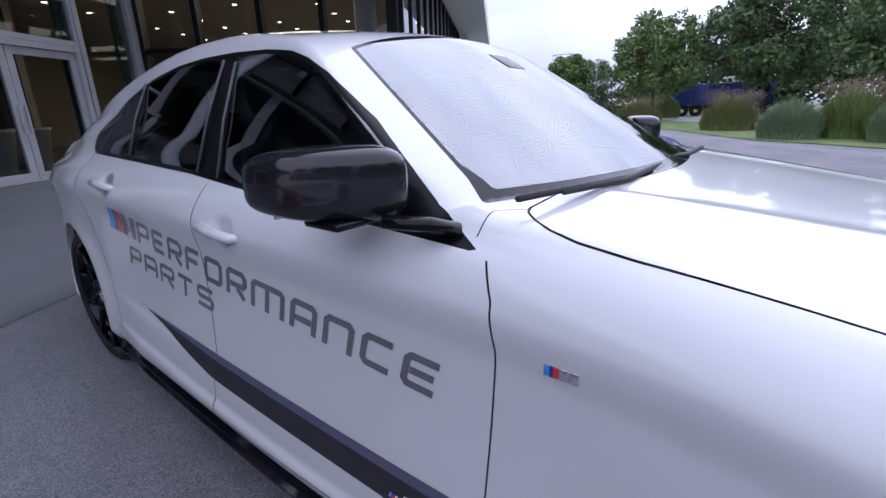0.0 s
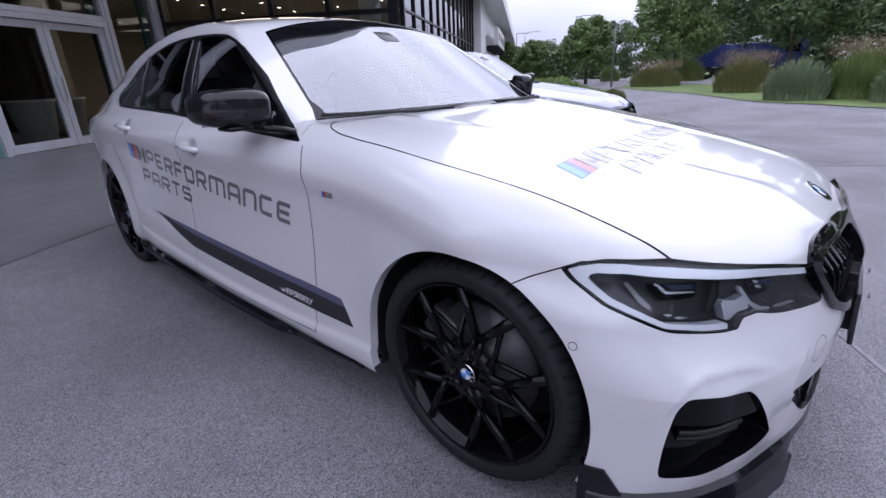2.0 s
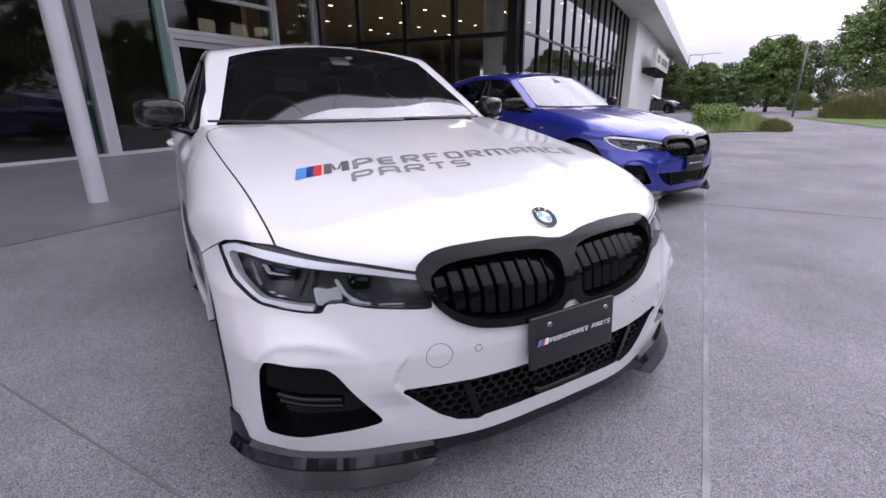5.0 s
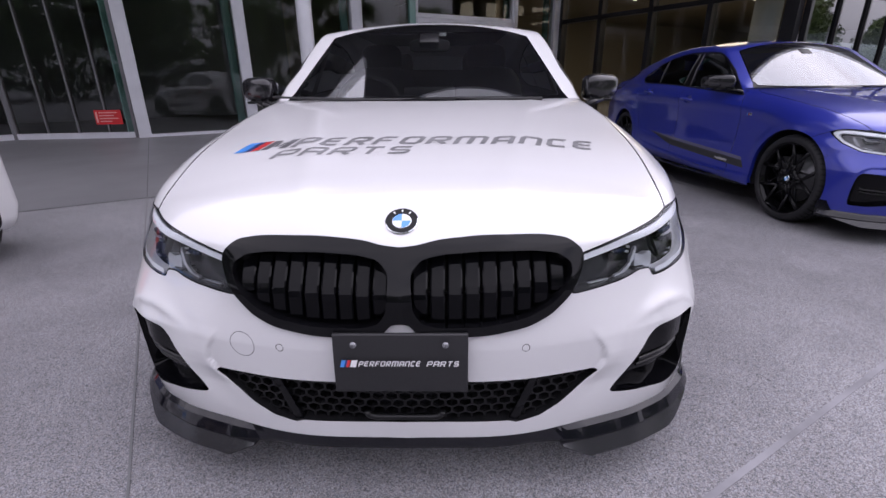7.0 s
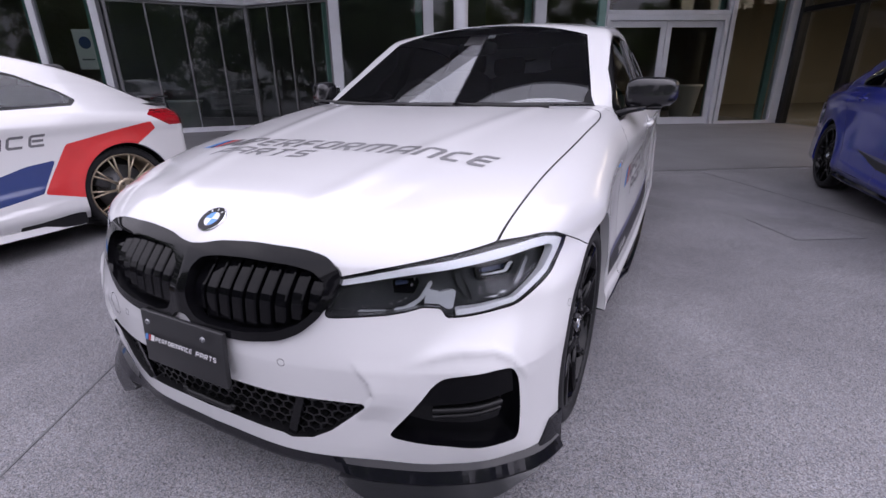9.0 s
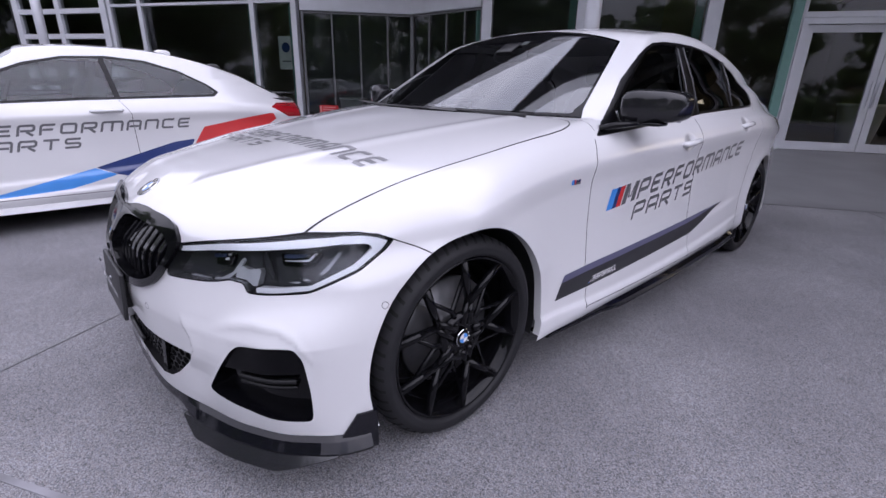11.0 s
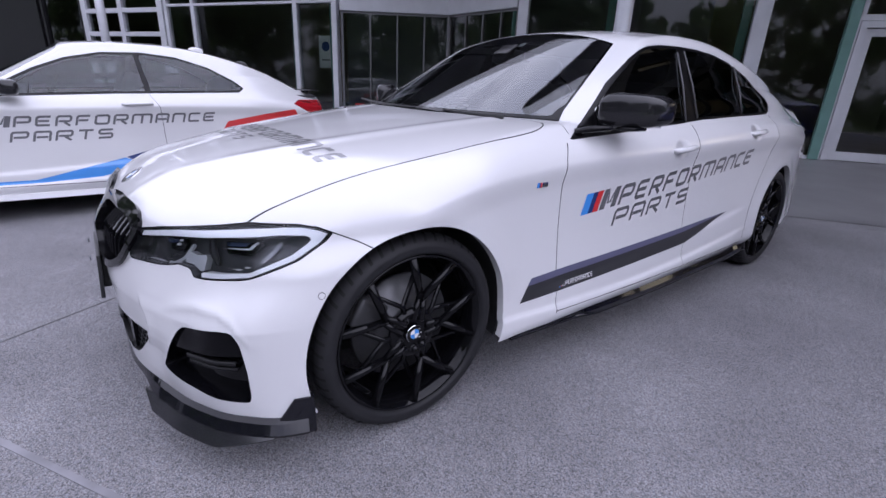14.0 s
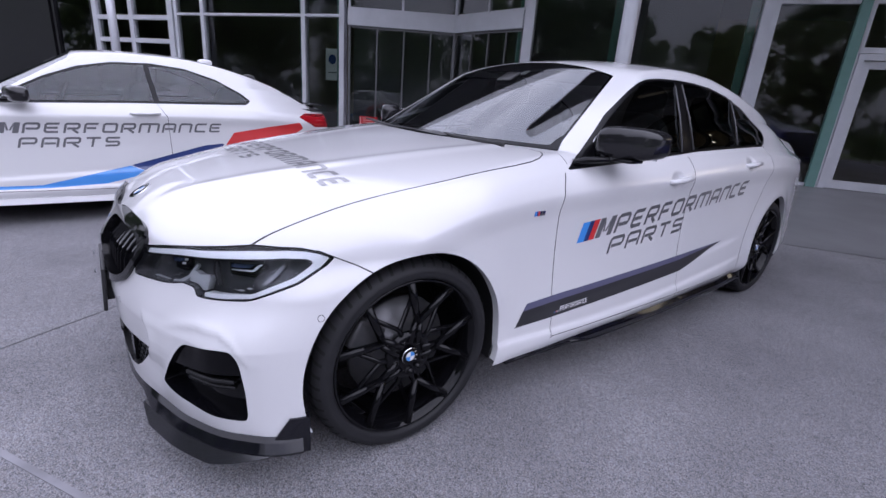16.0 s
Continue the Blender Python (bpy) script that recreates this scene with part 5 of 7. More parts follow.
    polys = gap(polys, lambda p: (X(p) > 0.6) & (p[:, 2] < 1.0), [(0.665, 0.915), (0.635, 0.86), (0.625, 0.78), (0.64, 0.55), (0.648, 0.40), (0.645, 0.25)], Y, Z)
    polys = gap(polys, lambda p: (X(p) > 0.6) & (p[:, 2] < 1.1), [(1.575, 0.97), (1.565, 0.75), (1.57, 0.5), (1.60, 0.25)], Y, Z)
    polys = gap(polys, lambda p: (X(p) > 0.6) & (p[:, 2] < 1.1), [(2.57, 1.03), (2.54, 0.88), (2.46, 0.70), (2.41, 0.60), (2.37, 0.5), (2.33, 0.3), (2.30, 0.25)], Y, Z)
    polys = gap(polys, lambda p: (X(p) > 0.6) & (p[:, 2] < 0.4), [(0.64, 0.262), (1.5, 0.270), (2.30, 0.282)], Y, Z, 0.0015)
    polys = gap(polys, lambda p: (X(p) > 0.7) & (p[:, 1] < 0) & (p[:, 2] > 0.6), [(-0.30, 0.73), (-0.20, 0.685), (-0.13, 0.645)], Y, Z)
    polys = gap(polys, lambda p: (X(p) > 0.55) & (p[:, 1] > 0.55) & (p[:, 1] < 0.8) & (p[:, 2] > 0.9), [(0.700, 0.662), (0.745, 0.705), (0.81, 0.70)], X, Y, 0.0012)
    # panels
    inside_hood = outline(hood_line + [(0.43, -0.70), (0.2, -0.80), (-0.2, -0.80), (-0.2, 0.66)], X, Y)
    hood, polys = sk.pick(polys, lambda p: (inside_hood(p) < 0.0008) & (p[:, 2] > np.where(X(p) < 0.43, 0.66, 0.66 + 0.0 * p[:, 1])))
    bump, polys = sk.pick(polys, lambda p: (p[:, 1] < -0.13) & (outline([(-1, 0.0), (-1, 0.9), (-0.30, 0.73), (-0.20, 0.685), (-0.13, 0.645), (-0.13, 0.0)], Y, Z)(p) < 0))
    door_f, polys = sk.pick(polys, lambda p: (X(p) > 0.6) & (outline([(0.665, 0.915), (0.635, 0.86), (0.625, 0.78), (0.64, 0.55), (0.648, 0.40), (0.645, 0.262), (1.597, 0.271), (1.57, 0.5), (1.565, 0.75), (1.575, 0.97), (1.0, 0.938)], Y, Z)(p) < 0))
    door_r, polys = sk.pick(polys, lambda p: (X(p) > 0.6) & (outline([(1.575, 0.97), (1.565, 0.75), (1.57, 0.5), (1.597, 0.272), (2.30, 0.282), (2.33, 0.3), (2.37, 0.5), (2.41, 0.60), (2.46, 0.70), (2.54, 0.88), (2.57, 1.03)], Y, Z)(p) < 0))
    shell = skin_part(sk, polys, "shell", PAINT, car)
    skin_part(sk, hood, "bonnet", PAINT, car)
    nose = skin_part(sk, bump, "front_bumper", PAINT, car)
    skin_part(sk, tow_disc, "towing_cover", PAINT, nose, "", "right")
    skin_part(sk, tow_ring, "towing_cover_gap", M_LAMPGREY, nose, "", "right", -0.001)
    skin_part(sk, tow_disc + tow_ring, "bumper_patch", PAINT, nose, "", "left")
    frame = skin_part(sk, kid_frame, "grille_surround", M_GLOSSBLACK, nose, "gloss black double kidney surround", "both", 0.012)
    rim_part(sk, kid, 0.02, "surround_edge", M_GLOSSBLACK, frame, "both", 0.012)
    rim_part(sk, kid_hole, 0.06, "grille_mouth", M_GLOSSBLACK, frame, "both", 0.012)
    skin_part(sk, kid_hole, "grille_backing", M_GAP, frame, "", "both", -0.06)
    for sgn in (-1, 1):
        for k in range(9):
            x = 0.046 + k * 0.0405
            inz = [z for z in np.arange(0.50, 0.71, 0.003) if hole_f(np.array([[x, -0.7, z]]))[0] < -0.001]
            zs = np.linspace(inz[0] - 0.006, inz[-1] + 0.006, 12)
            V, Fc = [], []
            pf = on_front(np.full(12, x), zs)
            for i, (px, py, pz) in enumerate(pf):
                t = i / 11
                back = 0.010 + 0.024 * max(0, (t - 0.52) / 0.48) ** 1.1 + 0.010 * max(0, (0.1 - t) / 0.1)
                wid = 0.0168
                for dx, dy in ((-wid, 0.060), (-wid, back + 0.003), (-wid * 0.8, back), (wid * 0.8, back), (wid, back + 0.003), (wid, 0.060)):
                    V.append((sgn * (px + dx), py + dy, pz))
            for i in range(11):
                for j in range(5):
                    q = (i * 6 + j, i * 6 + j + 1, (i + 1) * 6 + j + 1, (i + 1) * 6 + j)
                    Fc.append(q if sgn > 0 else tuple(reversed(q)))
            part("grille_slat", V, Fc, M_SLAT, frame, smooth=False)
    low_g = skin_part(sk, intake, "lower_grille", M_GAP, nose, "black honeycomb lower grille", "both", -0.06)
    rim_part(sk, intake, 0.06, "lower_grille_mouth", M_SATIN, low_g, "both")
    # honeycomb of the lower grille
    cells = []
    for row in range(7):
        for col in range(-15, 16):
            cx, cz = col * 0.034 + (0.017 if row % 2 else 0.0), 0.237 + row * 0.0215
            if intake_f(np.array([[abs(cx), -0.7, cz]]))[0] > 0.006:
                continue
            ang = [radians(60 * k + 30) for k in range(6)]
            ring = []
            for k in range(6):
                for rr in (1.0, 0.84):
                    ring.append((cx + 0.0195 * rr * math.cos(ang[k]), cz + 0.0142 * rr * math.sin(ang[k])))
            ys = np.interp([abs(a) for a, b in ring], [0, 0.1, 0.2, 0.3, 0.4, 0.5], [-0.757, -0.754, -0.747, -0.737, -0.717, -0.69])
            V = [(a, y_ + 0.024, b) for (a, b), y_ in zip(ring, ys)] + [(a, y_ + 0.045, b) for (a, b), y_ in zip(ring, ys)]
            Fc = []
            for k in range(6):
                o, i, o2, i2 = 2 * k, 2 * k + 1, 2 * ((k + 1) % 6), 2 * ((k + 1) % 6) + 1
                Fc += [(o, o2, i2, i), (i, i2, i2 + 12, i + 12)]
            cells.append((V, Fc))
    tagged(part("honeycomb", *join(*cells), M_SATIN, low_g, smooth=False), kind="stuff")
    for sgn in (-1, 1):
        pb = on_front(np.array([0.315, 0.335, 0.285, 0.262]), np.array([0.376, 0.376, 0.232, 0.236]))
        V = [(sgn * p[0], p[1] + dy, p[2]) for dy in (0.008, 0.05) for p in pb]
        part("grille_strut", V, [(0, 1, 2, 3), (4, 7, 6, 5), (0, 4, 5, 1), (3, 2, 6, 7), (0, 3, 7, 4), (1, 5, 6, 2)], M_GLOSSBLACK, low_g, smooth=False)
    loop = rounded([(-0.100, 0.372), (-0.096, 0.268), (0.096, 0.268), (0.100, 0.372)], 5, 0.16)
    part("radar_frame", *pipe([(x_, -0.742, z_) for x_, z_ in loop[6:-6]], 0.0085, 8), M_SATIN, low_g)
    part("radar_cover", *box_mesh(-0.086, 0.086, -0.722, -0.705, 0.274, 0.370, 0.010), M_SLAT, low_g)
    for side in ("left", "right"):
        sg = 1 if side == "left" else -1
        mir = Matrix.Diagonal((sg, 1, 1, 1))
        flip = (lambda mesh: (mesh[0], [tuple(reversed(q)) for q in mesh[1]])) if sg < 0 else (lambda mesh: mesh)
        df = skin_part(sk, door_f, "front_door", PAINT, car, "", side)
        dr = skin_part(sk, door_r, "rear_door", PAINT, car, "", side)
        skin_part(sk, g_front, "window_glass", M_SIDEGLASS, df, "clear side window", side).visible_shadow = False
        skin_part(sk, g_rear, "window_glass", M_REARGLASS, dr, "dark tinted side window", side).visible_shadow = False
        skin_part(sk, g_quart, "quarter_glass", M_REARGLASS, car, "", side).visible_shadow = False
        skin_part(sk, trim_polys, "window_surround", M_TRIMBLACK, car, "black window surround", side)
        for line in ([(1.535, 0.985), (1.592, 1.29)], [(1.650, 0.995), (1.660, 1.300)], [(2.176, 1.022), (2.236, 1.262)]):
            q = on_side(np.array([p[0] for p in line]), np.array([p[1] for p in line]), 0.004)
            part("window_seal", *flip(moved(pipe([tuple(q[0]), tuple((q[0] + q[1]) / 2 + np.array([0.008, 0, 0])), tuple(q[1])], 0.0045, 6), mir)), M_SEAL, car)
        fg = skin_part(sk, fog, "side_intake", M_GLOSSBLACK, nose, "gloss black side air intake", side, -0.045)
        rim_part(sk, fog, 0.046, "intake_mouth", M_SLAT, fg, side)
        blank, _ = sk.cut(fog, lambda p: 0.378 + 0.06 * XY(p) - p[:, 2])
        blank = skin_part(sk, blank, "intake_panel", M_SLAT, fg, "", side, -0.014)
        for lo, hi, d0 in ((0.350, 0.362, 0.020), (0.330, 0.338, 0.026)):
            ss = np.linspace(0.0, 0.245, 14)
            s4 = np.repeat(ss, 4)
            z4 = np.tile([lo, lo, hi, hi], 14) + 0.03 * s4
            pp = on_corner(s4, z4)
            pp = pp - body_normal(pp) * np.tile([d0 + 0.02, d0, d0, d0 + 0.02], 14)[:, None]
            V = [(sg * q[0], q[1], q[2]) for q in pp]
            Fc = [(i * 4 + j, i * 4 + (j + 1) % 4, i * 4 + 4 + (j + 1) % 4, i * 4 + 4 + j) for i in range(13) for j in range(4)]
            part("intake_blade", V, Fc, M_SATIN, fg)
        # headlight
        hl = skin_part(sk, lamp_edge, "headlight", M_GLOSSBLACK, car, "headlight with white light guide behind a clear lens", side, -0.001)
        skin_part(sk, lamp, "lens", M_LENS, hl, "clear lens", side).visible_shadow = False
        skin_part(sk, lamp, "lamp_bowl", M_LAMPBODY, hl, "dark lamp housing", side, -0.042)
        rim_part(sk, lamp, 0.043, "lamp_wall", M_LAMPBODY, hl, side)

        def plate(pts, name, mat, d, deep, lab=""):
            inn, _ = sk.cut(lamp, outline(pts, XY, Z))
            o = skin_part(sk, inn, name, mat, hl, lab, side, -d)
            if o:
                rim_part(sk, inn, deep, name + "_edge", mat, o, side, -d)

        plate([(-0.25, 0.669), (-0.10, 0.690), (0.0, 0.702), (0.15, 0.7145), (0.277, 0.7235), (0.41, 0.729), (0.47, 0.728), (0.52, 0.720), (0.556, 0.709), (0.53, 0.688), (0.455, 0.650), (0.30, 0.605), (0.20, 0.596), (0.10, 0.590), (0.10, 0.602), (0.20, 0.608), (0.30, 0.6165), (0.443, 0.661), (0.492, 0.688), (0.506, 0.699), (0.48, 0.708), (0.40, 0.710), (0.30, 0.7045), (0.15, 0.695), (0.0, 0.6845), (-0.10, 0.6755), (-0.25, 0.658)], "light_guide", M_DRL, 0.006, 0.030, "white light guide along the brow and the outer corner")
        plate([(-0.25, 0.668), (-0.10, 0.6885), (0.0, 0.7005), (0.15, 0.7135), (0.277, 0.7225), (0.41, 0.725), (0.41, 0.733), (0.277, 0.733), (0.058, 0.7125), (-0.104, 0.6955), (-0.25, 0.673)], "brow_bezel", M_LAMPBODY, 0.009, 0.03, "dark upper bezel")
        plate([(-0.205, 0.605), (-0.06, 0.610), (-0.01, 0.630), (0.030, 0.668), (0.044, 0.668), (0.010, 0.632), (-0.035, 0.606), (-0.06, 0.6035), (-0.205, 0.599)], "inner_guide", M_LAMPSILVER, 0.022, 0.03)
        plate([(-0.19, 0.6165), (-0.075, 0.619), (-0.04, 0.632), (-0.05, 0.634), (-0.08, 0.623), (-0.19, 0.620)], "inner_guide", M_LAMPGREY, 0.026, 0.02)
        plate([(0.004, 0.618), (0.050, 0.615), (0.078, 0.600), (0.094, 0.602), (0.112, 0.648), (0.060, 0.642), (0.022, 0.650), (0.012, 0.634)], "lamp_bezel", M_LAMPSILVER, 0.018, 0.04, "silver-grey bezel")
        plate([(0.115, 0.614), (0.24, 0.618), (0.31, 0.634), (0.30, 0.637), (0.23, 0.622), (0.115, 0.6175)], "lower_guide", M_LAMPSILVER, 0.024, 0.03)
        plate([(0.335, 0.640), (0.36, 0.652), (0.405, 0.690), (0.392, 0.692), (0.35, 0.660), (0.325, 0.645)], "lower_guide", M_LAMPGREY, 0.024, 0.03)
        for a, b in ((-0.086, -0.004), (0.185, 0.335)):
            w = b - a
            zt = 0.674 if a < 0 else 0.690
            plate([(a, zt - 0.002), (a + 0.03 * w, zt - 0.030), (a + 0.75 * w, zt - 0.033), (b, zt - 0.012), (b, zt)], "projector", M_GLOSSBLACK, 0.024, 0.035)
            plate([(a + 0.10 * w, zt - 0.022), (a + 0.70 * w, zt - 0.019), (a + 0.97 * w, zt + 0.004), (a + 0.90 * w, zt + 0.005), (a + 0.66 * w, zt - 0.0145), (a + 0.10 * w, zt - 0.0175)], "projector_line", M_DRL, 0.020, 0.01, "white line of the projector")
            plate([(a + 0.10 * w, zt - 0.013), (a + 0.60 * w, zt - 0.010), (a + 0.70 * w, zt - 0.001), (a + 0.10 * w, zt - 0.003)], "projector_accent", M_BLUEACCENT, 0.022, 0.01, "blue accent of the projector")
        # dividing walls of the housing
        plate([(0.115, 0.655), (0.15, 0.622), (0.165, 0.622), (0.13, 0.690), (0.112, 0.690)], "lamp_divider", M_LAMPBODY, 0.028, 0.02)
        # wheels with their liners
        for yc in (0.0, WB):
            xo = 0.841 if yc == 0 else 0.838
            wheel(car, (mir if sg > 0 else Matrix.Rotation(math.pi, 4, "Z")) @ Matrix.Translation((xo, 0, AXLE_Z)) if yc == 0 else Matrix.Translation((0, WB, 0)) @ (mir if sg > 0 else Matrix.Rotation(math.pi, 4, "Z")) @ Matrix.Translation((xo, 0, AXLE_Z)), "y", M_GLOSSBLACK)
            V, Fc = [], []
            for i in range(33):
                a = radians(-18 + 216 * i / 32)
                for x_, r_ in ((0.845, 0.372), (0.80, 0.385), (0.50, 0.385), (0.50, 0.02)):
                    V.append((sg * x_, yc + r_ * math.cos(a), AXLE_Z + r_ * math.sin(a)))
            Fc = [(i * 4 + j, i * 4 + j + 1, i * 4 + 5 + j, i * 4 + 4 + j) for i in range(32) for j in range(3)]
            part("wheel_liner", V, Fc, M_MATT, car)
        # mirror
        arm = part("mirror_arm", *flip(moved(join(pipe([(0.80, 0.745, 0.945), (0.84, 0.775, 0.962), (0.90, 0.83, 0.972)], [0.024, 0.020, 0.017], 10, True, 0.7)), mir)), M_GLOSSBLACK, df)
        V, Fc = blob((0.105, 0.100, 0.069), (0.5, 0.5), 32, 20)
        VV = []
        for x_, y_, z_ in V:
            k = (x_ + 0.105) / 0.21
            yy = y_ * (1.0 - 0.25 * k) + 0.075 * k * k + 0.03 * k
            if y_ > 0:
                yy = y_ * 0.45 + 0.075 * k * k + 0.03 * k
            zz = z_ * (1.0 - 0.22 * k * k) + 0.008 * k
            VV.append((0.922 + x_, 0.905 + yy, 1.027 + zz))
        shellm = part("mirror_shell", *flip(moved((VV, Fc), mir)), M_CARBON, arm, "carbon-look mirror cap")
        part("mirror_foot", *flip(moved(box_mesh(0.86, 0.97, 0.86, 0.95, 0.962, 0.976, 0.006), mir)), M_GLOSSBLACK, arm)
        part("mirror_glass", *flip(moved(box_mesh(0.84, 1.0, 0.952, 0.956, 0.975, 1.068, 0.003), mir @ Matrix.Translation((0, 0.035, 0)))), M_CHROME, arm)
        # door handles
        for door, yy, zz in ((df, 1.44, 0.868), (dr, 2.26, 0.924)):
            px = float(on_side(np.array([yy]), np.array([zz]))[0, 0])
            h = part("door_handle", *flip(moved(pipe([(px - 0.008, yy - 0.098, zz - 0.008), (px + 0.006, yy - 0.082, zz - 0.006), (px + 0.012, yy, zz), (px + 0.008, yy + 0.072, zz + 0.004), (px - 0.008, yy + 0.090, zz + 0.005)], [0.011, 0.015, 0.016, 0.015, 0.011], 12, True, 0.85), mir)), PAINT, door)
            V, Fc = [], []
            ys, zs = [], []
            for i in range(7):
                for k in range(28):
                    a = 2 * math.pi * k / 28
                    ys.append(yy - 0.02 + 0.075 * i / 6 * math.cos(a))
                    zs.append(zz + 0.048 * i / 6 * math.sin(a))
            P = on_side(np.array(ys), np.array(zs), 0.0007)
            Fc = [(i * 28 + k, i * 28 + (k + 1) % 28, (i + 1) * 28 + (k + 1) % 28, (i + 1) * 28 + k) for i in range(6) for k in range(28)]
            nn = body_normal(P)
            dish = part("handle_dish", *flip(([tuple(Vector((sg, 1, 1)) * Vector(p)) for p in P], [tuple(reversed(q)) for q in Fc])), PAINT, h)
            # the dish's hollow shows in its shading
            NN = []
            for i in range(7):
                for k in range(28):
                    a = 2 * math.pi * k / 28
                    t = math.sin(math.pi * i / 6) * 0.55
                    v = Vector(nn[i * 28 + k]) - Vector((0, math.cos(a) * t, math.sin(a) * t))
                    NN.append(tuple(Vector((sg, 1, 1)) * v.normalized()))
            dish.data.normals_split_custom_set_from_vertices(NN)
        # side skirt blade
        V, Fc = [], []
        ys = np.linspace(0.42, 2.46, 40)
        for y_, px in zip(ys, on_side(ys, np.full(40, 0.245))[:, 0]):
            tip = 0.024 * min(1, max(0, (y_ - 0.78) / 0.12)) * (1.0 if y_ < 2.3 else 1.0 + (y_ - 2.3) * 1.2)
            for x_, z_ in ((px - 0.06, 0.226), (px - 0.014, 0.222), (px - 0.012 + tip * 0.5, 0.203), (px - 0.008 + tip, 0.198), (px - 0.008 + tip, 0.190), (px - 0.10, 0.190)):
                V.append((sg * x_, y_, z_ + (0.012 if y_ > 2.3 else 0) * (y_ - 2.3) / 0.16))
        Fc = [(i * 6 + j, i * 6 + (j + 1) % 6, i * 6 + 6 + (j + 1) % 6, i * 6 + 6 + j) for i in range(39) for j in range(6)] + [(5, 4, 3, 2, 1, 0), tuple(39 * 6 + k for k in range(6))]
        part("side_skirt", *flip((V, Fc)), M_AERO, car, "black side skirt blade", smooth=False)
        # stripe along the sill
        st = df
        place = (lambda V, s=side: (s, V[:, 0], V[:, 1]))

        def band(u0, u1):
            V, Fc = [], []
            n = 70
            for i in range(n + 1):
                y_ = 0.452 + (2.06 - 0.452) * i / n
                zb = np.interp(y_, [0.45, 1.6, 2.06], [0.333, 0.392, 0.494])
                zt = np.interp(y_, [0.45, 2.06], [0.422, 0.496])
                for k in range(5):
                    u = u0 + (u1 - u0) * k / 4
                    z_ = zb + (zt - zb) * u
                    V.append((y_ + (z_ - 0.333) * 0.65 * max(0, 1 - i / 12), z_))
            Fc = [(i * 5 + k, i * 5 + 5 + k, i * 5 + 6 + k, i * 5 + 1 + k) for i in range(n) for k in range(4)]
            return V, Fc
        drape(band(0.0, 0.68), place, "sill_stripe", M_STRIPEBLACK, df, 0.0012, "matt black sill stripe")
        drape(band(0.68, 1.0), place, "sill_stripe", M_STRIPEGREY, df, 0.0012, "slate blue upper stripe")
        if sg > 0:
            pl = lambda V: ("left", 0.662 + V[:, 0], 0.356 + V[:, 0] * 0.05 + V[:, 1])
        else:
            pl = lambda V: ("right", 0.87 - V[:, 0], 0.366 - V[:, 0] * 0.05 + V[:, 1])
        for c, (V, Fc) in text_letters("PERFORMANCE", 0.165, 0.0165, 0.0025, 0.26):
            drape(([(a + 0.034, b) for a, b in V], Fc), pl, "stripe_lettering", M_OFFWHITE, df, 0.0022)
        flash_and_m(pl, 0.21, 0.0165, df, True)
        # fender badge
        by, bz = 0.513, 0.778
        bx = float(on_side(np.array([by]), np.array([bz]))[0, 0])
        for k, (mat, w0, w1) in enumerate(((M_LIGHTBLUE, -0.027, -0.018), (M_DARKBLUE, -0.018, -0.012), (M_RED, -0.012, -0.004), (M_CHROME, -0.003, 0.010), (M_CHROME, 0.012, 0.027))):
            a, b = (by + w0, by + w1) if sg > 0 else (by - w1, by - w0)
            part("wing_badge", *flip(moved(box_mesh(bx - 0.004, bx + 0.003, a, b, bz - 0.009, bz + 0.009, 0.001), mir)), mat, shell, "small chrome badge with colour bars")
        # splitter blade under the corner of the nose, with a slanted inner end
        V, Fc = [], []
        base, nrms = nose_path(np.linspace(-61.5, -31.0, 40), 0.20)
        for i, (p, nrm) in enumerate(zip(base, nrms)):
            u = i / 39
            t = min(1.0, u / 0.16)
            e = min(1.0, max(0.0, (u - 0.70) / 0.30))
            low = 0.153 - 0.036 * t + 0.036 * e
            prot = 0.027 + 0.020 * t - 0.018 * e
            for d, z_ in ((-0.02, 0.163), (0.024, 0.160), (prot, low + 0.004), (prot - 0.002, low), (-0.04, low + 0.002)):
                V.append((sg * (p[0] + nrm[0] * d), p[1] + nrm[1] * d, z_))
        Fc = [(i * 5 + j, i * 5 + (j + 1) % 5, i * 5 + 5 + (j + 1) % 5, i * 5 + 5 + j) for i in range(39) for j in range(5)] + [(4, 3, 2, 1, 0), tuple(39 * 5 + k for k in range(5))]
        recalc(part("splitter_blade", *flip((V, Fc)), M_AEROBLADE, nose, "gloss black splitter blade", smooth=False))
        # the upright fin before the wheel arch
        base, nrms = nose_path(np.linspace(-30.5, -24.8, 10), 0.22)
        V = []
        for i, (p, nrm) in enumerate(zip(base, nrms)):
            top = 0.196 + 0.064 * min(1, i / 4)
            for d, z_ in ((-0.02, top), (0.007, top), (0.012, 0.160), (0.010, 0.146), (-0.02, 0.146)):
                V.append((sg * (p[0] + nrm[0] * d), p[1] + nrm[1] * d, z_))
        Fc = [(i * 5 + j, i * 5 + (j + 1) % 5, i * 5 + 5 + (j + 1) % 5, i * 5 + 5 + j) for i in range(9) for j in range(5)] + [(4, 3, 2, 1, 0), tuple(45 + k for k in range(5))]
        recalc(part("splitter_fin", V, Fc, M_AERO, nose, smooth=False))
    # the lip all along the nose's lower edge
    V = []
    half, nh = nose_path(np.linspace(-90, -26, 70), 0.19)
    mir_ = np.array([-1.0, 1, 1])
    base, nrms = np.vstack([half[:0:-1] * mir_, half]), np.vstack([nh[:0:-1] * mir_, nh])
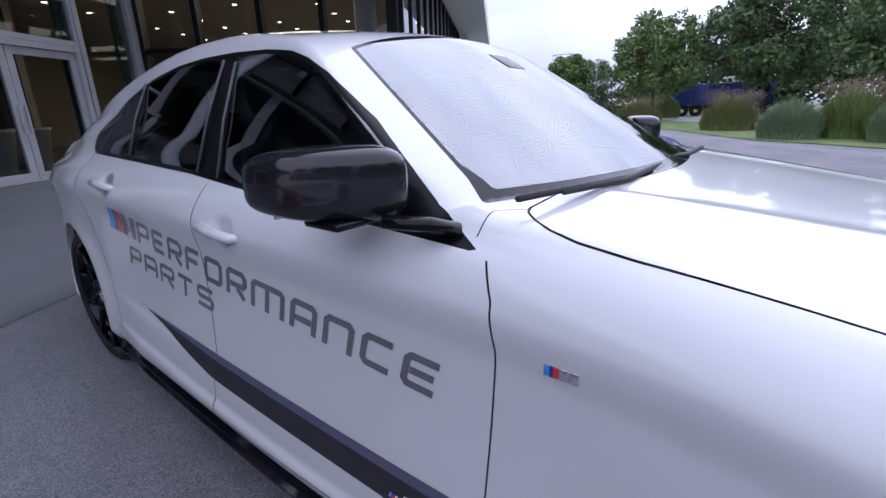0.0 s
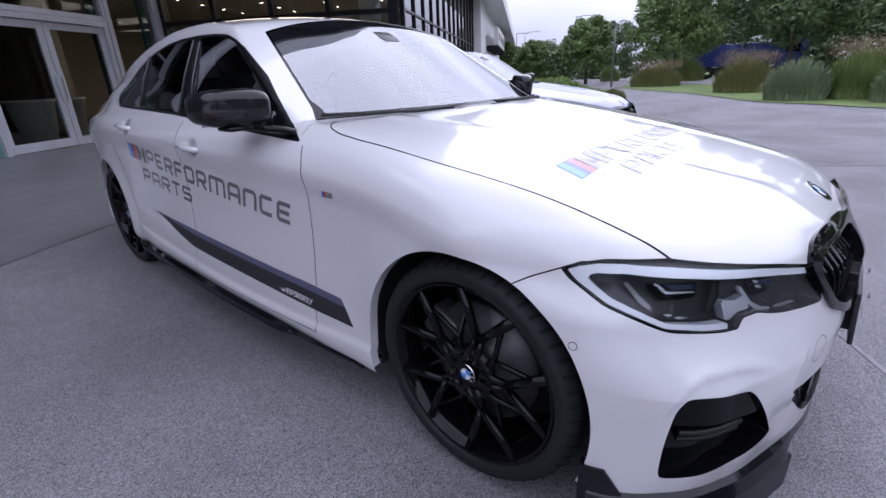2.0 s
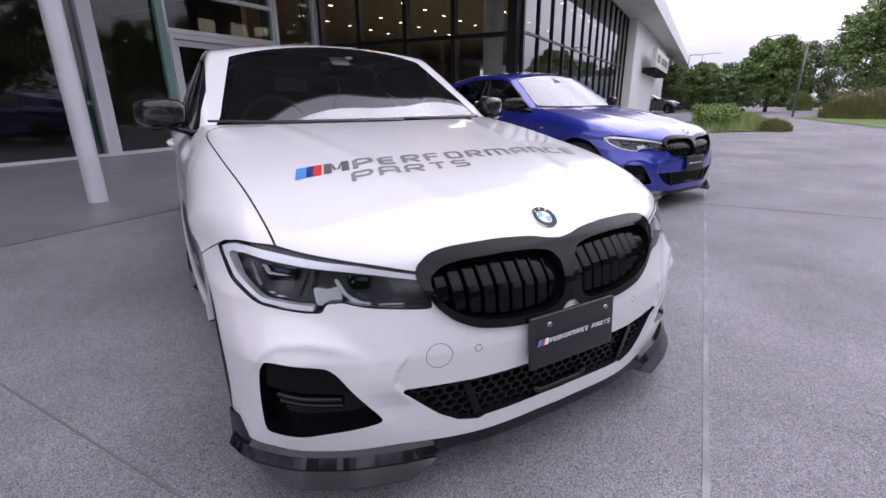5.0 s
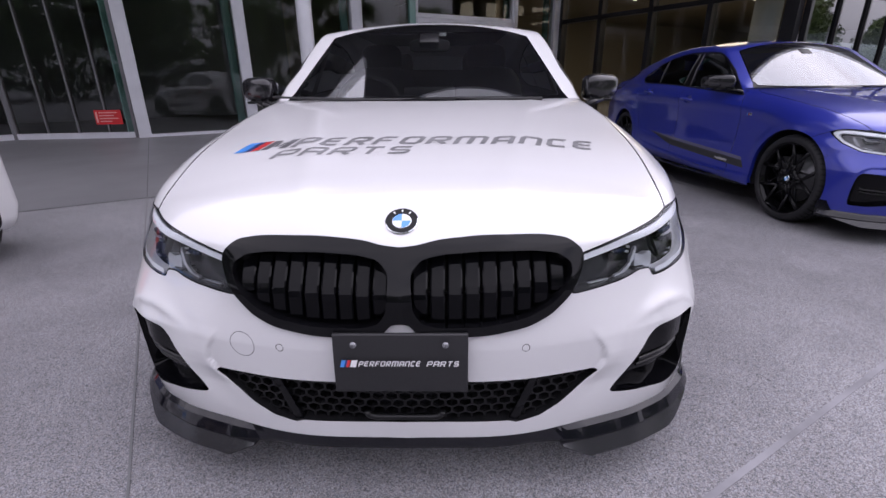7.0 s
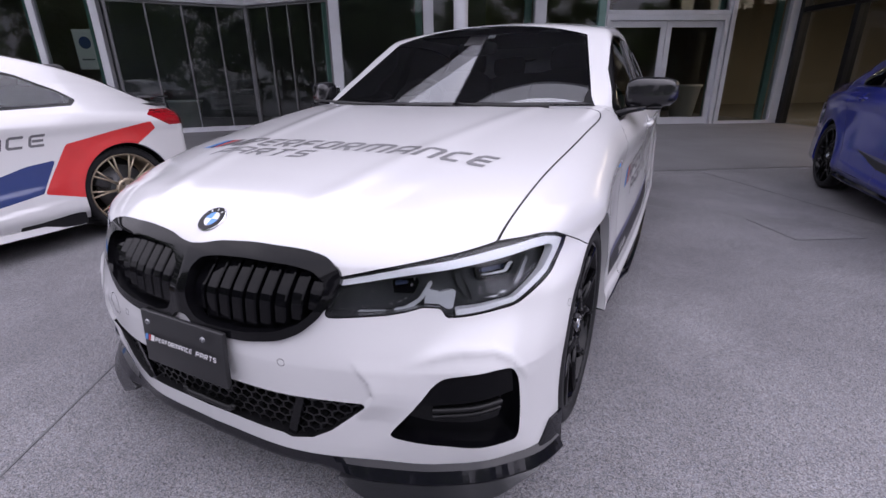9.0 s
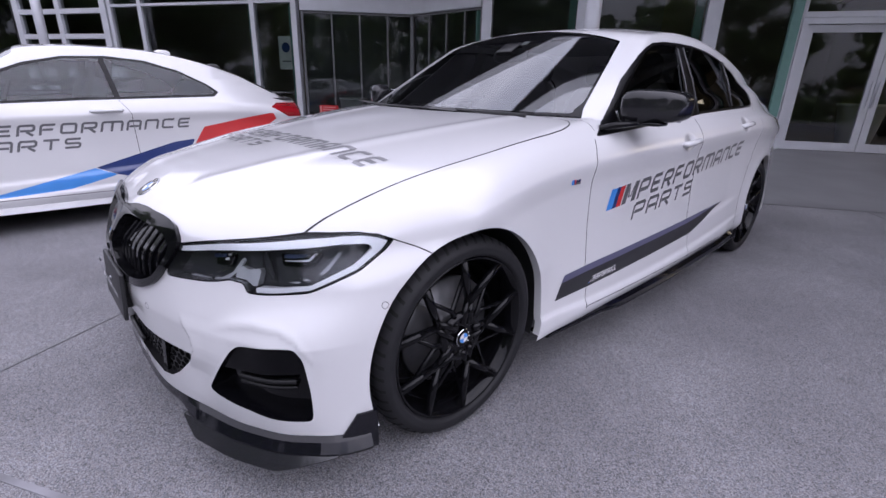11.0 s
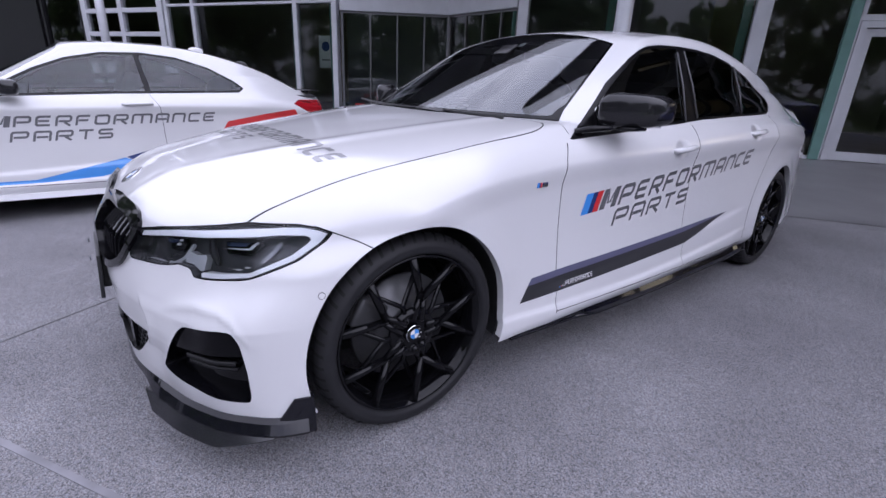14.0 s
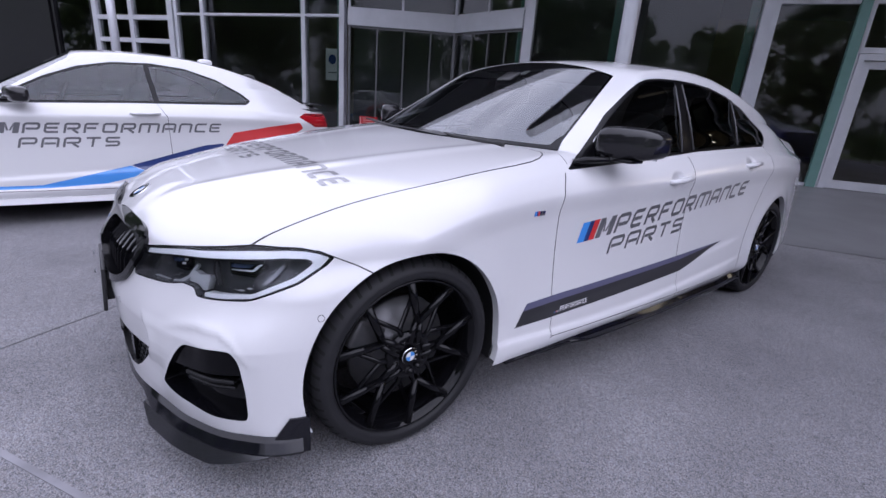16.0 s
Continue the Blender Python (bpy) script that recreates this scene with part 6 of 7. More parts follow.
    for p, nrm in zip(base, nrms):
        w = min(1.0, max(0.0, (abs(p[0]) - 0.33) / 0.16))
        w = w * w * (3 - 2 * w)
        for d, z_ in ((-0.03, 0.200), (0.0015, 0.199 + 0.004 * w), (0.003 + 0.012 * w, 0.187 + 0.004 * w), (0.005 + 0.025 * w, 0.174 - 0.008 * w), (0.003 + 0.023 * w, 0.166 - 0.010 * w), (-0.05, 0.166 - 0.008 * w)):
            V.append((p[0] + nrm[0] * d, p[1] + nrm[1] * d, z_))
    n = len(base)
    Fc = [(i * 6 + j, i * 6 + (j + 1) % 6, i * 6 + 6 + (j + 1) % 6, i * 6 + 6 + j) for i in range(n - 1) for j in range(6)]
    recalc(part("front_lip", V, Fc, M_AERO, nose, "gloss black front lip", smooth=False))
    skin_part(sk, ws, "windscreen", M_SCREEN, car).visible_shadow = False
    skin_part(sk, frit, "windscreen_border", M_GLOSSBLACK, car)
    skin_part(sk, rw, "rear_window", M_REARGLASS, car).visible_shadow = False
    tagged(skin_part(sk, gaps, "panel_gap", M_GAP, shell, "dark shut lines between panels", "both", -0.003), kind="stuff")
    tagged(skin_part(sk, rings, "sensor_ring", M_GAP, nose, "thin rings of the parking sensors", "both", -0.001), kind="stuff")
    # plate board
    pb = part("plate_board", *moved(box_mesh(-0.157, 0.157, -0.006, 0.006, 0, 0.150, 0.004), Matrix.Translation((0, -0.783, 0.379)) @ Matrix.Rotation(radians(-4), 4, "X")), M_PLATE, nose, "black display plate with small lettering")
    part("plate_bracket", *box_mesh(-0.11, 0.11, -0.778, -0.752, 0.40, 0.50, 0.004), M_MATT, pb)
    for x_ in (-0.105, 0.105):
        part("plate_screw", *moved(revolve([(0.0, 0.008), (0.004, 0.007), (0.005, 0.0)], 14), Matrix.Translation((x_, -0.7935, 0.510)) @ Matrix.Rotation(radians(-90), 4, "Z")), M_LAMPGREY, pb)
    pm = Matrix.Translation((0, -0.7905, 0.452)) @ Matrix.Rotation(radians(-4), 4, "X") @ Matrix.Rotation(radians(90), 4, "X")
    for word, x0, ln in (("PERFORMANCE", -0.098, 0.143), ("PARTS", 0.060, 0.074)):
        for c, (V, Fc) in text_letters(word, ln, 0.0135, 0.0028, 0.2):
            part("plate_lettering", *moved(([(a + x0, b, 0.001) for a, b in V], Fc), pm), M_OFFWHITE, pb)
    for a, b, mat in ((-0.140, -0.131, M_LIGHTBLUE), (-0.131, -0.126, M_DARKBLUE), (-0.126, -0.119, M_RED), (-0.117, -0.103, M_OFFWHITE)):
        V, Fc = quad_patch([(a, -0.002), (b, -0.002), (b + 0.005, 0.016), (a + 0.005, 0.016)], 1, 1)
        part("plate_bar", *moved(([(x_, y_, 0.001) for x_, y_ in V], Fc), pm), mat, pb)
    # bonnet badge
    p = on_top(np.array([0.0]), np.array([-0.634]))[0]
    n = body_normal(p[None])[0]
    roundel(shell, Matrix.Translation(p) @ Vector(n).to_track_quat("Z", "Y").to_matrix().to_4x4(), 0.040, "bonnet_badge")
    underbody(car)
    cabin(car)
    return car


def underbody(car):
    part("floor_pan", *box_mesh(-0.60, 0.60, -0.48, 3.60, 0.19, 0.23, 0.01), M_GAP, car)
    part("engine_block", *box_mesh(-0.52, 0.52, -0.55, 0.5, 0.23, 0.62, 0.02), M_GAP, car)


def seat_mesh(x, y, s=1.0):
    base = moved(blob((0.25, 0.27, 0.09), (0.5, 0.5), 20, 10), Matrix.Translation((x, y, 0.50)))
    back = moved(blob((0.25, 0.075, 0.34), (0.5, 0.45), 20, 12), Matrix.Translation((x, y + 0.34, 0.83)) @ Matrix.Rotation(radians(-18), 4, "X"))
    head = moved(blob((0.14, 0.05, 0.095), (0.6, 0.5), 16, 10), Matrix.Translation((x, y + 0.50, 1.215)) @ Matrix.Rotation(radians(-12), 4, "X"))
    posts = join(*(pipe([(x + d, y + 0.47, 1.05), (x + d, y + 0.50, 1.18)], 0.007, 6) for d in (-0.05, 0.05)))
    return base, back, head, posts


def cabin(car):
    """Dashboard, wheel, seats and mirror, as they show through the glass."""
    for x in (-0.37, 0.37):
        base, back, head, posts = seat_mesh(x, 1.35)
        o = part("front_seat", *base, M_TRIM, car)
        part("seat_back", *back, M_TRIM, o)
        part("headrest", *join(head, posts), M_TRIM, o)
    base, back, head, posts = seat_mesh(0.0, 2.25)
    wide = Matrix.Diagonal((2.4, 1, 1, 1))
    o = part("rear_bench", *moved(base, wide), M_TRIM, car)
    part("seat_back", *moved(back, wide), M_TRIM, o)
    for x in (-0.36, 0.36):
        part("headrest", *moved(join(head, posts), Matrix.Translation((x, 0, 0))), M_TRIM, o)
    V, Fc = [], []
    for x in np.linspace(-0.70, 0.70, 15):
        for y, z in ((0.60 + 0.33 * x * x, 0.955), (0.78, 0.965), (0.98, 0.955), (1.02, 0.90), (1.00, 0.62), (0.70, 0.55)):
            V.append((x, y, z + (0.02 if -0.55 < x < -0.2 and y > 0.9 and z > 0.9 else 0)))
    Fc = [(i * 6 + j, i * 6 + j + 1, i * 6 + 7 + j, i * 6 + 6 + j) for i in range(14) for j in range(5)]
    dash = part("dashboard", V, Fc, M_DASH, car)
    part("screen", *moved(box_mesh(-0.14, 0.14, -0.008, 0.008, -0.055, 0.055, 0.006), Matrix.Translation((0.0, 1.0, 0.985)) @ Matrix.Rotation(radians(-15), 4, "X")), M_GLOSSBLACK, dash)
    ring = [(0.185 * math.cos(a), 0.185 * math.sin(a), 0) for a in np.linspace(0, 2 * math.pi, 33)]
    m = Matrix.Translation((-0.37, 1.13, 0.93)) @ Matrix.Rotation(radians(65), 4, "X")
    sw = part("steering_wheel", *moved(pipe(ring, 0.016, 10, False), m), M_TRIM, car)
    part("wheel_hub", *moved(join(blob((0.07, 0.06, 0.03), (0.6, 0.6), 16, 8), box_mesh(-0.17, 0.17, -0.018, 0.018, -0.01, 0.01, 0.004), box_mesh(-0.015, 0.015, -0.17, 0.0, -0.01, 0.01, 0.004)), m), M_TRIM, sw)
    mir = part("interior_mirror", *moved(blob((0.115, 0.018, 0.035), (0.5, 0.5), 20, 10), Matrix.Translation((0.0, 1.14, 1.255)) @ Matrix.Rotation(radians(-12), 4, "X")), M_SATIN, car)
    part("sensor_box", *moved(box_mesh(-0.055, 0.055, -0.10, 0.0, -0.012, 0.018, 0.008), Matrix.Translation((0.0, 1.17, 1.305)) @ Matrix.Rotation(radians(30), 4, "X")), M_SATIN, mir)
    part("headliner", *moved(box_mesh(-0.46, 0.46, 1.36, 2.40, 1.335, 1.345, 0.003), Matrix.Identity(4)), M_DASH, car)
    part("parcel_shelf", *box_mesh(-0.62, 0.62, 2.75, 3.45, 0.98, 1.0, 0.005), M_TRIM, car)
    part("inspection_sticker", *moved(box_mesh(-0.02, 0.02, -0.001, 0.001, -0.02, 0.02), Matrix.Translation((0.075, 1.165, 1.315)) @ Matrix.Rotation(radians(-60), 4, "X")), M_OFFWHITE, mir)
    for s in (-1, 1):
        part("wiper", *join(pipe([(s * 0.30 + 0.25, 0.60, 0.985), (s * 0.30 - 0.05, 0.592, 0.988), (s * 0.30 - 0.32, 0.63, 0.995)], [0.010, 0.007, 0.005], 6), pipe([(s * 0.30 + 0.05, 0.600, 0.984), (s * 0.30 - 0.45, 0.655, 1.002)], 0.006, 6)), M_MATT, car)
    part("cowl", *join(*[box_mesh(x, x + 0.069, 0.545 + 0.33 * (x + 0.035) ** 2, 0.60 + 0.33 * (x + 0.035) ** 2, 0.955, 0.972, 0.004) for x in np.linspace(-0.665, 0.595, 19)]), M_MATT, car)


PAINT = M_WHITE
white_saloon = tagged(saloon("saloon_car"), "white four-door sports saloon car with grey lettering and black aero parts", "car", "parked cars")
for sd in ("left", "right"):
    holder = [o for o in white_saloon.children if o.name.startswith("front_door")][0 if sd == "left" else 1]
    if sd == "left":
        pa = lambda V: ("left", 0.757 + V[:, 0], 0.633 + V[:, 0] * 0.082 + V[:, 1])
        pb_ = lambda V: ("left", 0.965 + V[:, 0], 0.563 + V[:, 0] * 0.072 + V[:, 1])
    else:
        pa = lambda V: ("right", 2.264 - V[:, 0] * 1.028, 0.768 - V[:, 0] * 0.091 + V[:, 1])
        pb_ = lambda V: ("right", 2.150 - V[:, 0], 0.650 - V[:, 0] * 0.072 + V[:, 1])
    lettering(holder, pa, pb_, 1.47, 0.082, 0.072, M_GREYDECAL, 0.595, 0.0)
holder = [o for o in white_saloon.children if o.name.startswith("bonnet")][0]
lettering(holder, lambda V: ("top", -0.592 + V[:, 0], -0.187 + V[:, 1]), lambda V: ("top", -0.445 + V[:, 0], -0.280 + V[:, 1]), 1.17, 0.088, 0.072, M_HOODDECALLIT, 0.43, 0.0)

# ---- the blue saloon: the same model in another paint ----
def repaint(root, old, mat):
    for o in root.children_recursive:
        for s in o.material_slots:
            if s.material is old:
                s.link = "OBJECT"
                s.material = mat


def bare(root, names):
    for o in list(root.children_recursive):
        if o.name.split(".")[0] in names:
            bpy.data.objects.remove(o)


blue_saloon = copy_thing(white_saloon, Matrix.Translation((3.55, 1.94, 0)) @ Matrix.Rotation(radians(4.85), 4, "Z"))
bare(blue_saloon, ("lettering", "colour_bar"))
repaint(blue_saloon, M_WHITE, M_BLUE)
tagged(blue_saloon, "metallic blue four-door sports saloon car with black wheels", "car", "parked cars")

# ---- the white coupe with coloured graphics ----
ROOF = spline([0.9, 1.15, 1.4, 1.7, 2.0, 2.3, 2.6, 2.9, 3.2, 3.42], [1.322, 1.368, 1.402, 1.424, 1.424, 1.40, 1.343, 1.255, 1.14, 1.035])
REAR_END, TRUNK_Z = 3.58, 1.02
TAPER, TAIL_TAPER, CABIN_WIDE = 0.10, 0.11, 0.0
WIDTH = spline([-0.6, -0.3, 0.0, 0.5, 0.9, 1.3, 2.1, 2.75, 3.2, 3.6, 3.9], [0.845, 0.868, 0.882, 0.872, 0.886, 0.897, 0.901, 0.895, 0.845, 0.765, 0.67])
SX, SY, SZ = 1.015, 0.945, 0.955


def coupe(name):
    """A two-door relation of the saloon: shorter, with a long door and a sloping tail."""
    car = new(name)
    sk = Skin(60, 190, 60, 120)
    low, polys = sk.cut(sk.all, lambda p: p[:, 2] - 0.20)
    for yc in (0.0, WB):
        side, rest = sk.pick(polys, lambda p: (X(p) > 0.5) & (p[:, 2] < 0.9))
        hole, side = sk.cut(side, lambda p: np.hypot((p[:, 1] - yc) * SY, (p[:, 2] - 0.333 / SZ) * SZ) - 0.355)
        polys = side + rest
    cand, rest = sk.pick(polys, lambda p: (X(p) > 0.42) & (p[:, 2] > 0.88) & (p[:, 1] > 0.6))
    dlo = outline([(0.68, 0.93), (0.85, 1.025), (1.08, 1.155), (1.30, 1.248), (1.55, 1.305), (1.85, 1.322), (2.12, 1.30), (2.38, 1.225), (2.58, 1.12), (2.66, 1.05), (2.60, 1.012), (1.6, 0.978), (1.0, 0.948)], Y, Z)
    win, out = sk.cut(cand, dlo)
    glass, edge = sk.cut(win, lambda p: dlo(p) + 0.02)
    post, glass = sk.cut(glass, outline([(1.83, 0.9), (1.875, 0.9), (1.80, 1.5), (1.765, 1.5)], Y, Z))
    g_door, g_quart = sk.cut(glass, lambda p: p[:, 1] - 1.83)
    polys = rest + out
    ws_edge = lambda p: np.maximum(np.maximum((WS_Y + 0.005 + WS_BOW * X(p) ** 2) - p[:, 1], X(p) - (0.705 - (p[:, 1] - 0.73) * 0.275)), p[:, 1] - (1.285 - 0.10 * X(p) ** 2))
    cand, rest = sk.pick(polys, lambda p: (p[:, 2] > 0.93) & (p[:, 1] > 0.4) & (p[:, 1] < 1.4) & (X(p) < 0.76))
    ws, out = sk.cut(cand, ws_edge)
    polys = rest + out
    rw_edge = lambda p: np.maximum(np.maximum(2.62 - p[:, 1], X(p) - 0.48), p[:, 1] - 3.32)
    cand, rest = sk.pick(polys, lambda p: (p[:, 2] > 1.0) & (p[:, 1] > 2.5))
    rw, out = sk.cut(cand, rw_edge)
    polys = rest + out
    # graphics on the flank
    decals = []
    for mat, pts, lab in ((M_RED, [(2.238, 0.435), (2.45, 0.755), (2.80, 0.82), (3.12, 0.868), (3.16, 0.81), (3.06, 0.75), (2.93, 0.68), (2.85, 0.4), (2.5, 0.36)], "red vinyl round the rear wheel"), (M_DARKBLUE, [(1.585, 0.462), (1.73, 0.40), (1.822, 0.372), (2.232, 0.44), (2.36, 0.655), (2.19, 0.635)], "dark blue vinyl panel"), (M_LIGHTBLUE, [(0.45, 0.285), (0.45, 0.310), (0.97, 0.315), (1.39, 0.415), (1.583, 0.460), (1.728, 0.398), (1.60, 0.365), (1.40, 0.315), (1.0, 0.29)], "light blue vinyl wedge")):
        cand, rest = sk.pick(polys, lambda p: (X(p) > 0.6) & (p[:, 2] < 0.9))
        d, out = sk.cut(cand, outline(pts, Y, Z))
        decals.append((mat, d, lab))
        polys = rest + out
    lamp, rest2 = sk.cut(polys, outline([(3.12, 0.922), (3.22, 0.957), (3.9, 0.950), (3.9, 0.825), (3.30, 0.825)], Y, Z))
    lamp, back = sk.pick(lamp, lambda p: X(p) > 0.45)
    polys = rest2 + back
    gaps = []
    for line in ([(0.66, 0.92), (0.64, 0.6), (0.66, 0.27)], [(1.84, 0.985), (1.905, 0.88), (1.915, 0.5), (1.87, 0.27)], [(0.66, 0.272), (1.87, 0.272)]):
        cand, rest = sk.pick(polys, lambda p: X(p) > 0.6)
        s, dist = signed_line(line, Y, Z), outline(line, Y, Z, close=False)
        lo, hi = sk.cut(cand, lambda p: s(p) - 0.002)
        lo, mid = sk.cut(lo, lambda p: s(p) + 0.002)
        ids = sorted({i for q in mid for i in q})
        near = dict(zip(ids, dist(np.array([sk.v[i] for i in ids])) < 0.004))
        gaps += [q for q in mid if all(near[i] for i in q)]
        polys = lo + hi + [q for q in mid if not all(near[i] for i in q)] + rest
    shell = skin_part(sk, polys, "shell", M_WHITE, car)
    tagged(skin_part(sk, gaps, "panel_gap", M_GAP, shell, "", "both", -0.003), kind="stuff")
    skin_part(sk, ws, "windscreen", M_SCREEN, car)
    skin_part(sk, rw, "rear_window", M_PRIVACY, car)
    for sd in ("left", "right"):
        sg = 1 if sd == "left" else -1
        mir = Matrix.Diagonal((sg, 1, 1, 1))
        flip = (lambda mesh: (mesh[0], [tuple(reversed(q)) for q in mesh[1]])) if sg < 0 else (lambda mesh: mesh)
        skin_part(sk, g_door, "door_glass", M_CLEARGLASS, car, "clear door window", sd).visible_shadow = False
        skin_part(sk, g_quart, "quarter_glass", M_CLEARGLASS, car, "", sd).visible_shadow = False
        skin_part(sk, edge + post, "window_surround", M_GLOSSBLACK, car, "gloss black window surround", sd)
        skin_part(sk, lamp, "tail_lamp", M_TAIL, car, "red tail lamp", sd)
        for mat, d, lab in decals:
            skin_part(sk, d, "flank_graphic", mat, car, lab, sd)
        for yc in (0.0, WB):
            m = Matrix.Translation((0, yc, 0)) @ Matrix.Diagonal((1 / SX, 1 / SY, 1 / SZ, 1)) @ (Matrix.Identity(4) if sg > 0 else Matrix.Rotation(math.pi, 4, "Z")) @ Matrix.Translation((0.825, 0, 0.333))
            wheel(car, m, "v", M_GOLD)
            V = []
            for i in range(25):
                a = radians(-32 + 244 * i / 24)
                for x_, r_ in ((0.84, 0.370), (0.80, 0.385), (0.50, 0.385), (0.50, 0.02)):
                    V.append((sg * x_, yc + r_ * math.cos(a) / SY, 0.338 + r_ * math.sin(a)))
            part("wheel_liner", V, [(i * 4 + j, i * 4 + j + 1, i * 4 + 5 + j, i * 4 + 4 + j) for i in range(24) for j in range(3)], M_MATT, car)
        V, Fc = blob((0.10, 0.085, 0.058), (0.62, 0.55), 24, 14)
        V = [(0.925 + x_, 0.90 + y_ * (1 - 0.3 * (x_ + 0.1) / 0.2) + 0.05 * (x_ + 0.1) / 0.2, 1.01 + z_) for x_, y_, z_ in V]
        mm = part("door_mirror", *flip(moved((V, Fc), mir)), M_CARBON, car, "carbon-look door mirror")
        part("mirror_arm", *flip(moved(pipe([(0.80, 0.77, 0.95), (0.90, 0.86, 0.97)], [0.02, 0.016], 8), mir)), M_GLOSSBLACK, mm)
        px = float(on_side(np.array([1.74]), np.array([0.90]))[0, 0])
        part("door_handle", *flip(moved(pipe([(px - 0.006, 1.63, 0.895), (px + 0.022, 1.66, 0.899), (px + 0.028, 1.74, 0.903), (px + 0.022, 1.82, 0.905), (px - 0.004, 1.85, 0.905)], [0.012, 0.016, 0.017, 0.016, 0.012], 10, True, 0.85), mir)), M_WHITE, car)
        V, Fc = [], []
        for y_, px in zip(np.linspace(0.42, 2.44, 30), on_side(np.linspace(0.42, 2.44, 30), np.full(30, 0.23))[:, 0]):
            V += [(sg * (px - 0.05), y_, 0.215), (sg * (px + 0.012), y_, 0.215), (sg * (px + 0.022), y_, 0.17), (sg * (px - 0.05), y_, 0.165)]
        part("side_skirt", *flip((V, [(i * 4 + j, i * 4 + (j + 1) % 4, i * 4 + 4 + (j + 1) % 4, i * 4 + 4 + j) for i in range(29) for j in range(4)])), M_WHITE, car, smooth=False)
        part("rear_skirt_blade", *flip(moved(box_mesh(0.80, 0.90, 2.05, 2.46, 0.17, 0.28, 0.01), mir)), M_SATIN, car)
        if sg > 0:
            pa = lambda V: ("left", 0.633 + V[:, 0], 0.712 + V[:, 0] * 0.026 + V[:, 1])
            pb_ = lambda V: ("left", 0.86 + V[:, 0], 0.606 + V[:, 0] * 0.026 + V[:, 1])
        else:
            pa = lambda V: ("right", 2.30 - V[:, 0], 0.762 - V[:, 0] * 0.016 + V[:, 1])
            pb_ = lambda V: ("right", 2.03 - V[:, 0], 0.65 - V[:, 0] * 0.016 + V[:, 1])
        lettering(shell, pa, pb_, 1.695, 0.082, 0.080, M_GREYDECAL, 0.66, 0.0)
    part("roof_aerial", *moved(blob((0.022, 0.075, 0.035), (0.8, 0.8), 16, 8), Matrix.Translation((0, 2.42, 1.395))), M_WHITE, car)
    sp = part("rear_spoiler", *box_mesh(-0.60, 0.60, 3.34, 3.50, 1.045, 1.058, 0.005), M_CARBON, car, "black carbon rear spoiler")
    for x in (-0.4, 0.4):
        part("spoiler_post", *box_mesh(x - 0.01, x + 0.01, 3.38, 3.46, 0.98, 1.046, 0.003), M_CARBON, sp)
    part("rear_diffuser", *box_mesh(-0.62, 0.62, 3.34, 3.54, 0.19, 0.32, 0.02), M_SATIN, car)
    underbody(car)
    cabin(car)
    return car


white_coupe = coupe("coupe_car")
white_coupe.matrix_world = Matrix.Translation((-3.58, -2.01, 0)) @ Matrix.Rotation(radians(0.0), 4, "Z") @ Matrix.Diagonal((SX, SY, SZ, 1))
tagged(white_coupe, "white coupe car with red and blue graphics and gold wheels", "car", "parked cars")

# silver door frames at the far end of the front
glazing("door_2", (-14.6, 8.75), (-11.3, 8.75), PORCH, TOP, [(0.10, 0.20), (1.66, 0.16), (3.25, 0.20)], [2.20, 2.82], M_SILVER, M_PANE, 0.12, 0.16, 0.12, label="closed silver-framed glass double door")
glazing("window_8", (-16.5, 8.75), (-14.6, 8.75), PORCH, TOP, [0.05, 1.85], [], M_DARKFRAME, M_PANE, 0.10, 0.14, 0.06, label="dark glass pane beside the far doors")
# leaning silver column far along the porch
o = mesh_ob("column", *pipe([(-11.6, 7.2, PORCH - 0.02), (-11.6, 7.2, TOP)], 0.10, 20), M_SILVER, None, True)
o.matrix_world = MB
tagged(o, "slender round silver column under the roof", "", "", "structure")


def planter(e1, e2, r, h):
    """A tapered white planter with a rolled rim and soil."""
    root = new("planter")
    root.matrix_world = MB @ Matrix.Translation((e1, e2, PORCH)) @ Matrix.Rotation(radians(-90), 4, "Y")
    mesh_ob("pot", *revolve([(0.0, 0.0), (0.0, r * 0.68), (h * 0.93, r * 0.97), (h * 0.94, r * 1.04), (h, r * 1.04), (h, r * 0.92), (h * 0.9, r * 0.9)], 28), M_POT, root, True)
    mesh_ob("soil", *revolve([(h * 0.9, r * 0.9), (h * 0.92, 0.0)], 20), M_BARK, root, True)
    tagged(root, "tapered white planter pot behind the glass", "planter", "planters in the lobby")


for e1, e2, r, h in ((7.9, 10.9, 0.42, 0.85), (6.6, 10.3, 0.42, 0.85), (-4.75, 9.75, 0.36, 0.66)):
    planter(e1, e2, r, h)
# banner with a round mark behind the glass
ban = new("banner")
ban.matrix_world = MB @ Matrix.Translation((-6.15, 9.0, 0))
tagged(ban, "white hanging banner with a round blue mark", "banner")
mesh_ob("cloth", boxv(-0.20, 0.20, -0.004, 0.004, 1.45, 2.2), BOXF, M_POT, ban)
mesh_ob("round_mark", *moved(revolve([(0.0, 0.0), (0.0, 0.115), (0.004, 0.115)], 28), Matrix.Translation((0, -0.008, 1.95)) @ Matrix.Rotation(radians(90), 4, "Z")), M_DARKBLUE, ban)
mesh_ob("mark_bar", boxv(-0.12, 0.12, -0.009, -0.006, 1.62, 1.65), BOXF, M_INTGREY, ban)
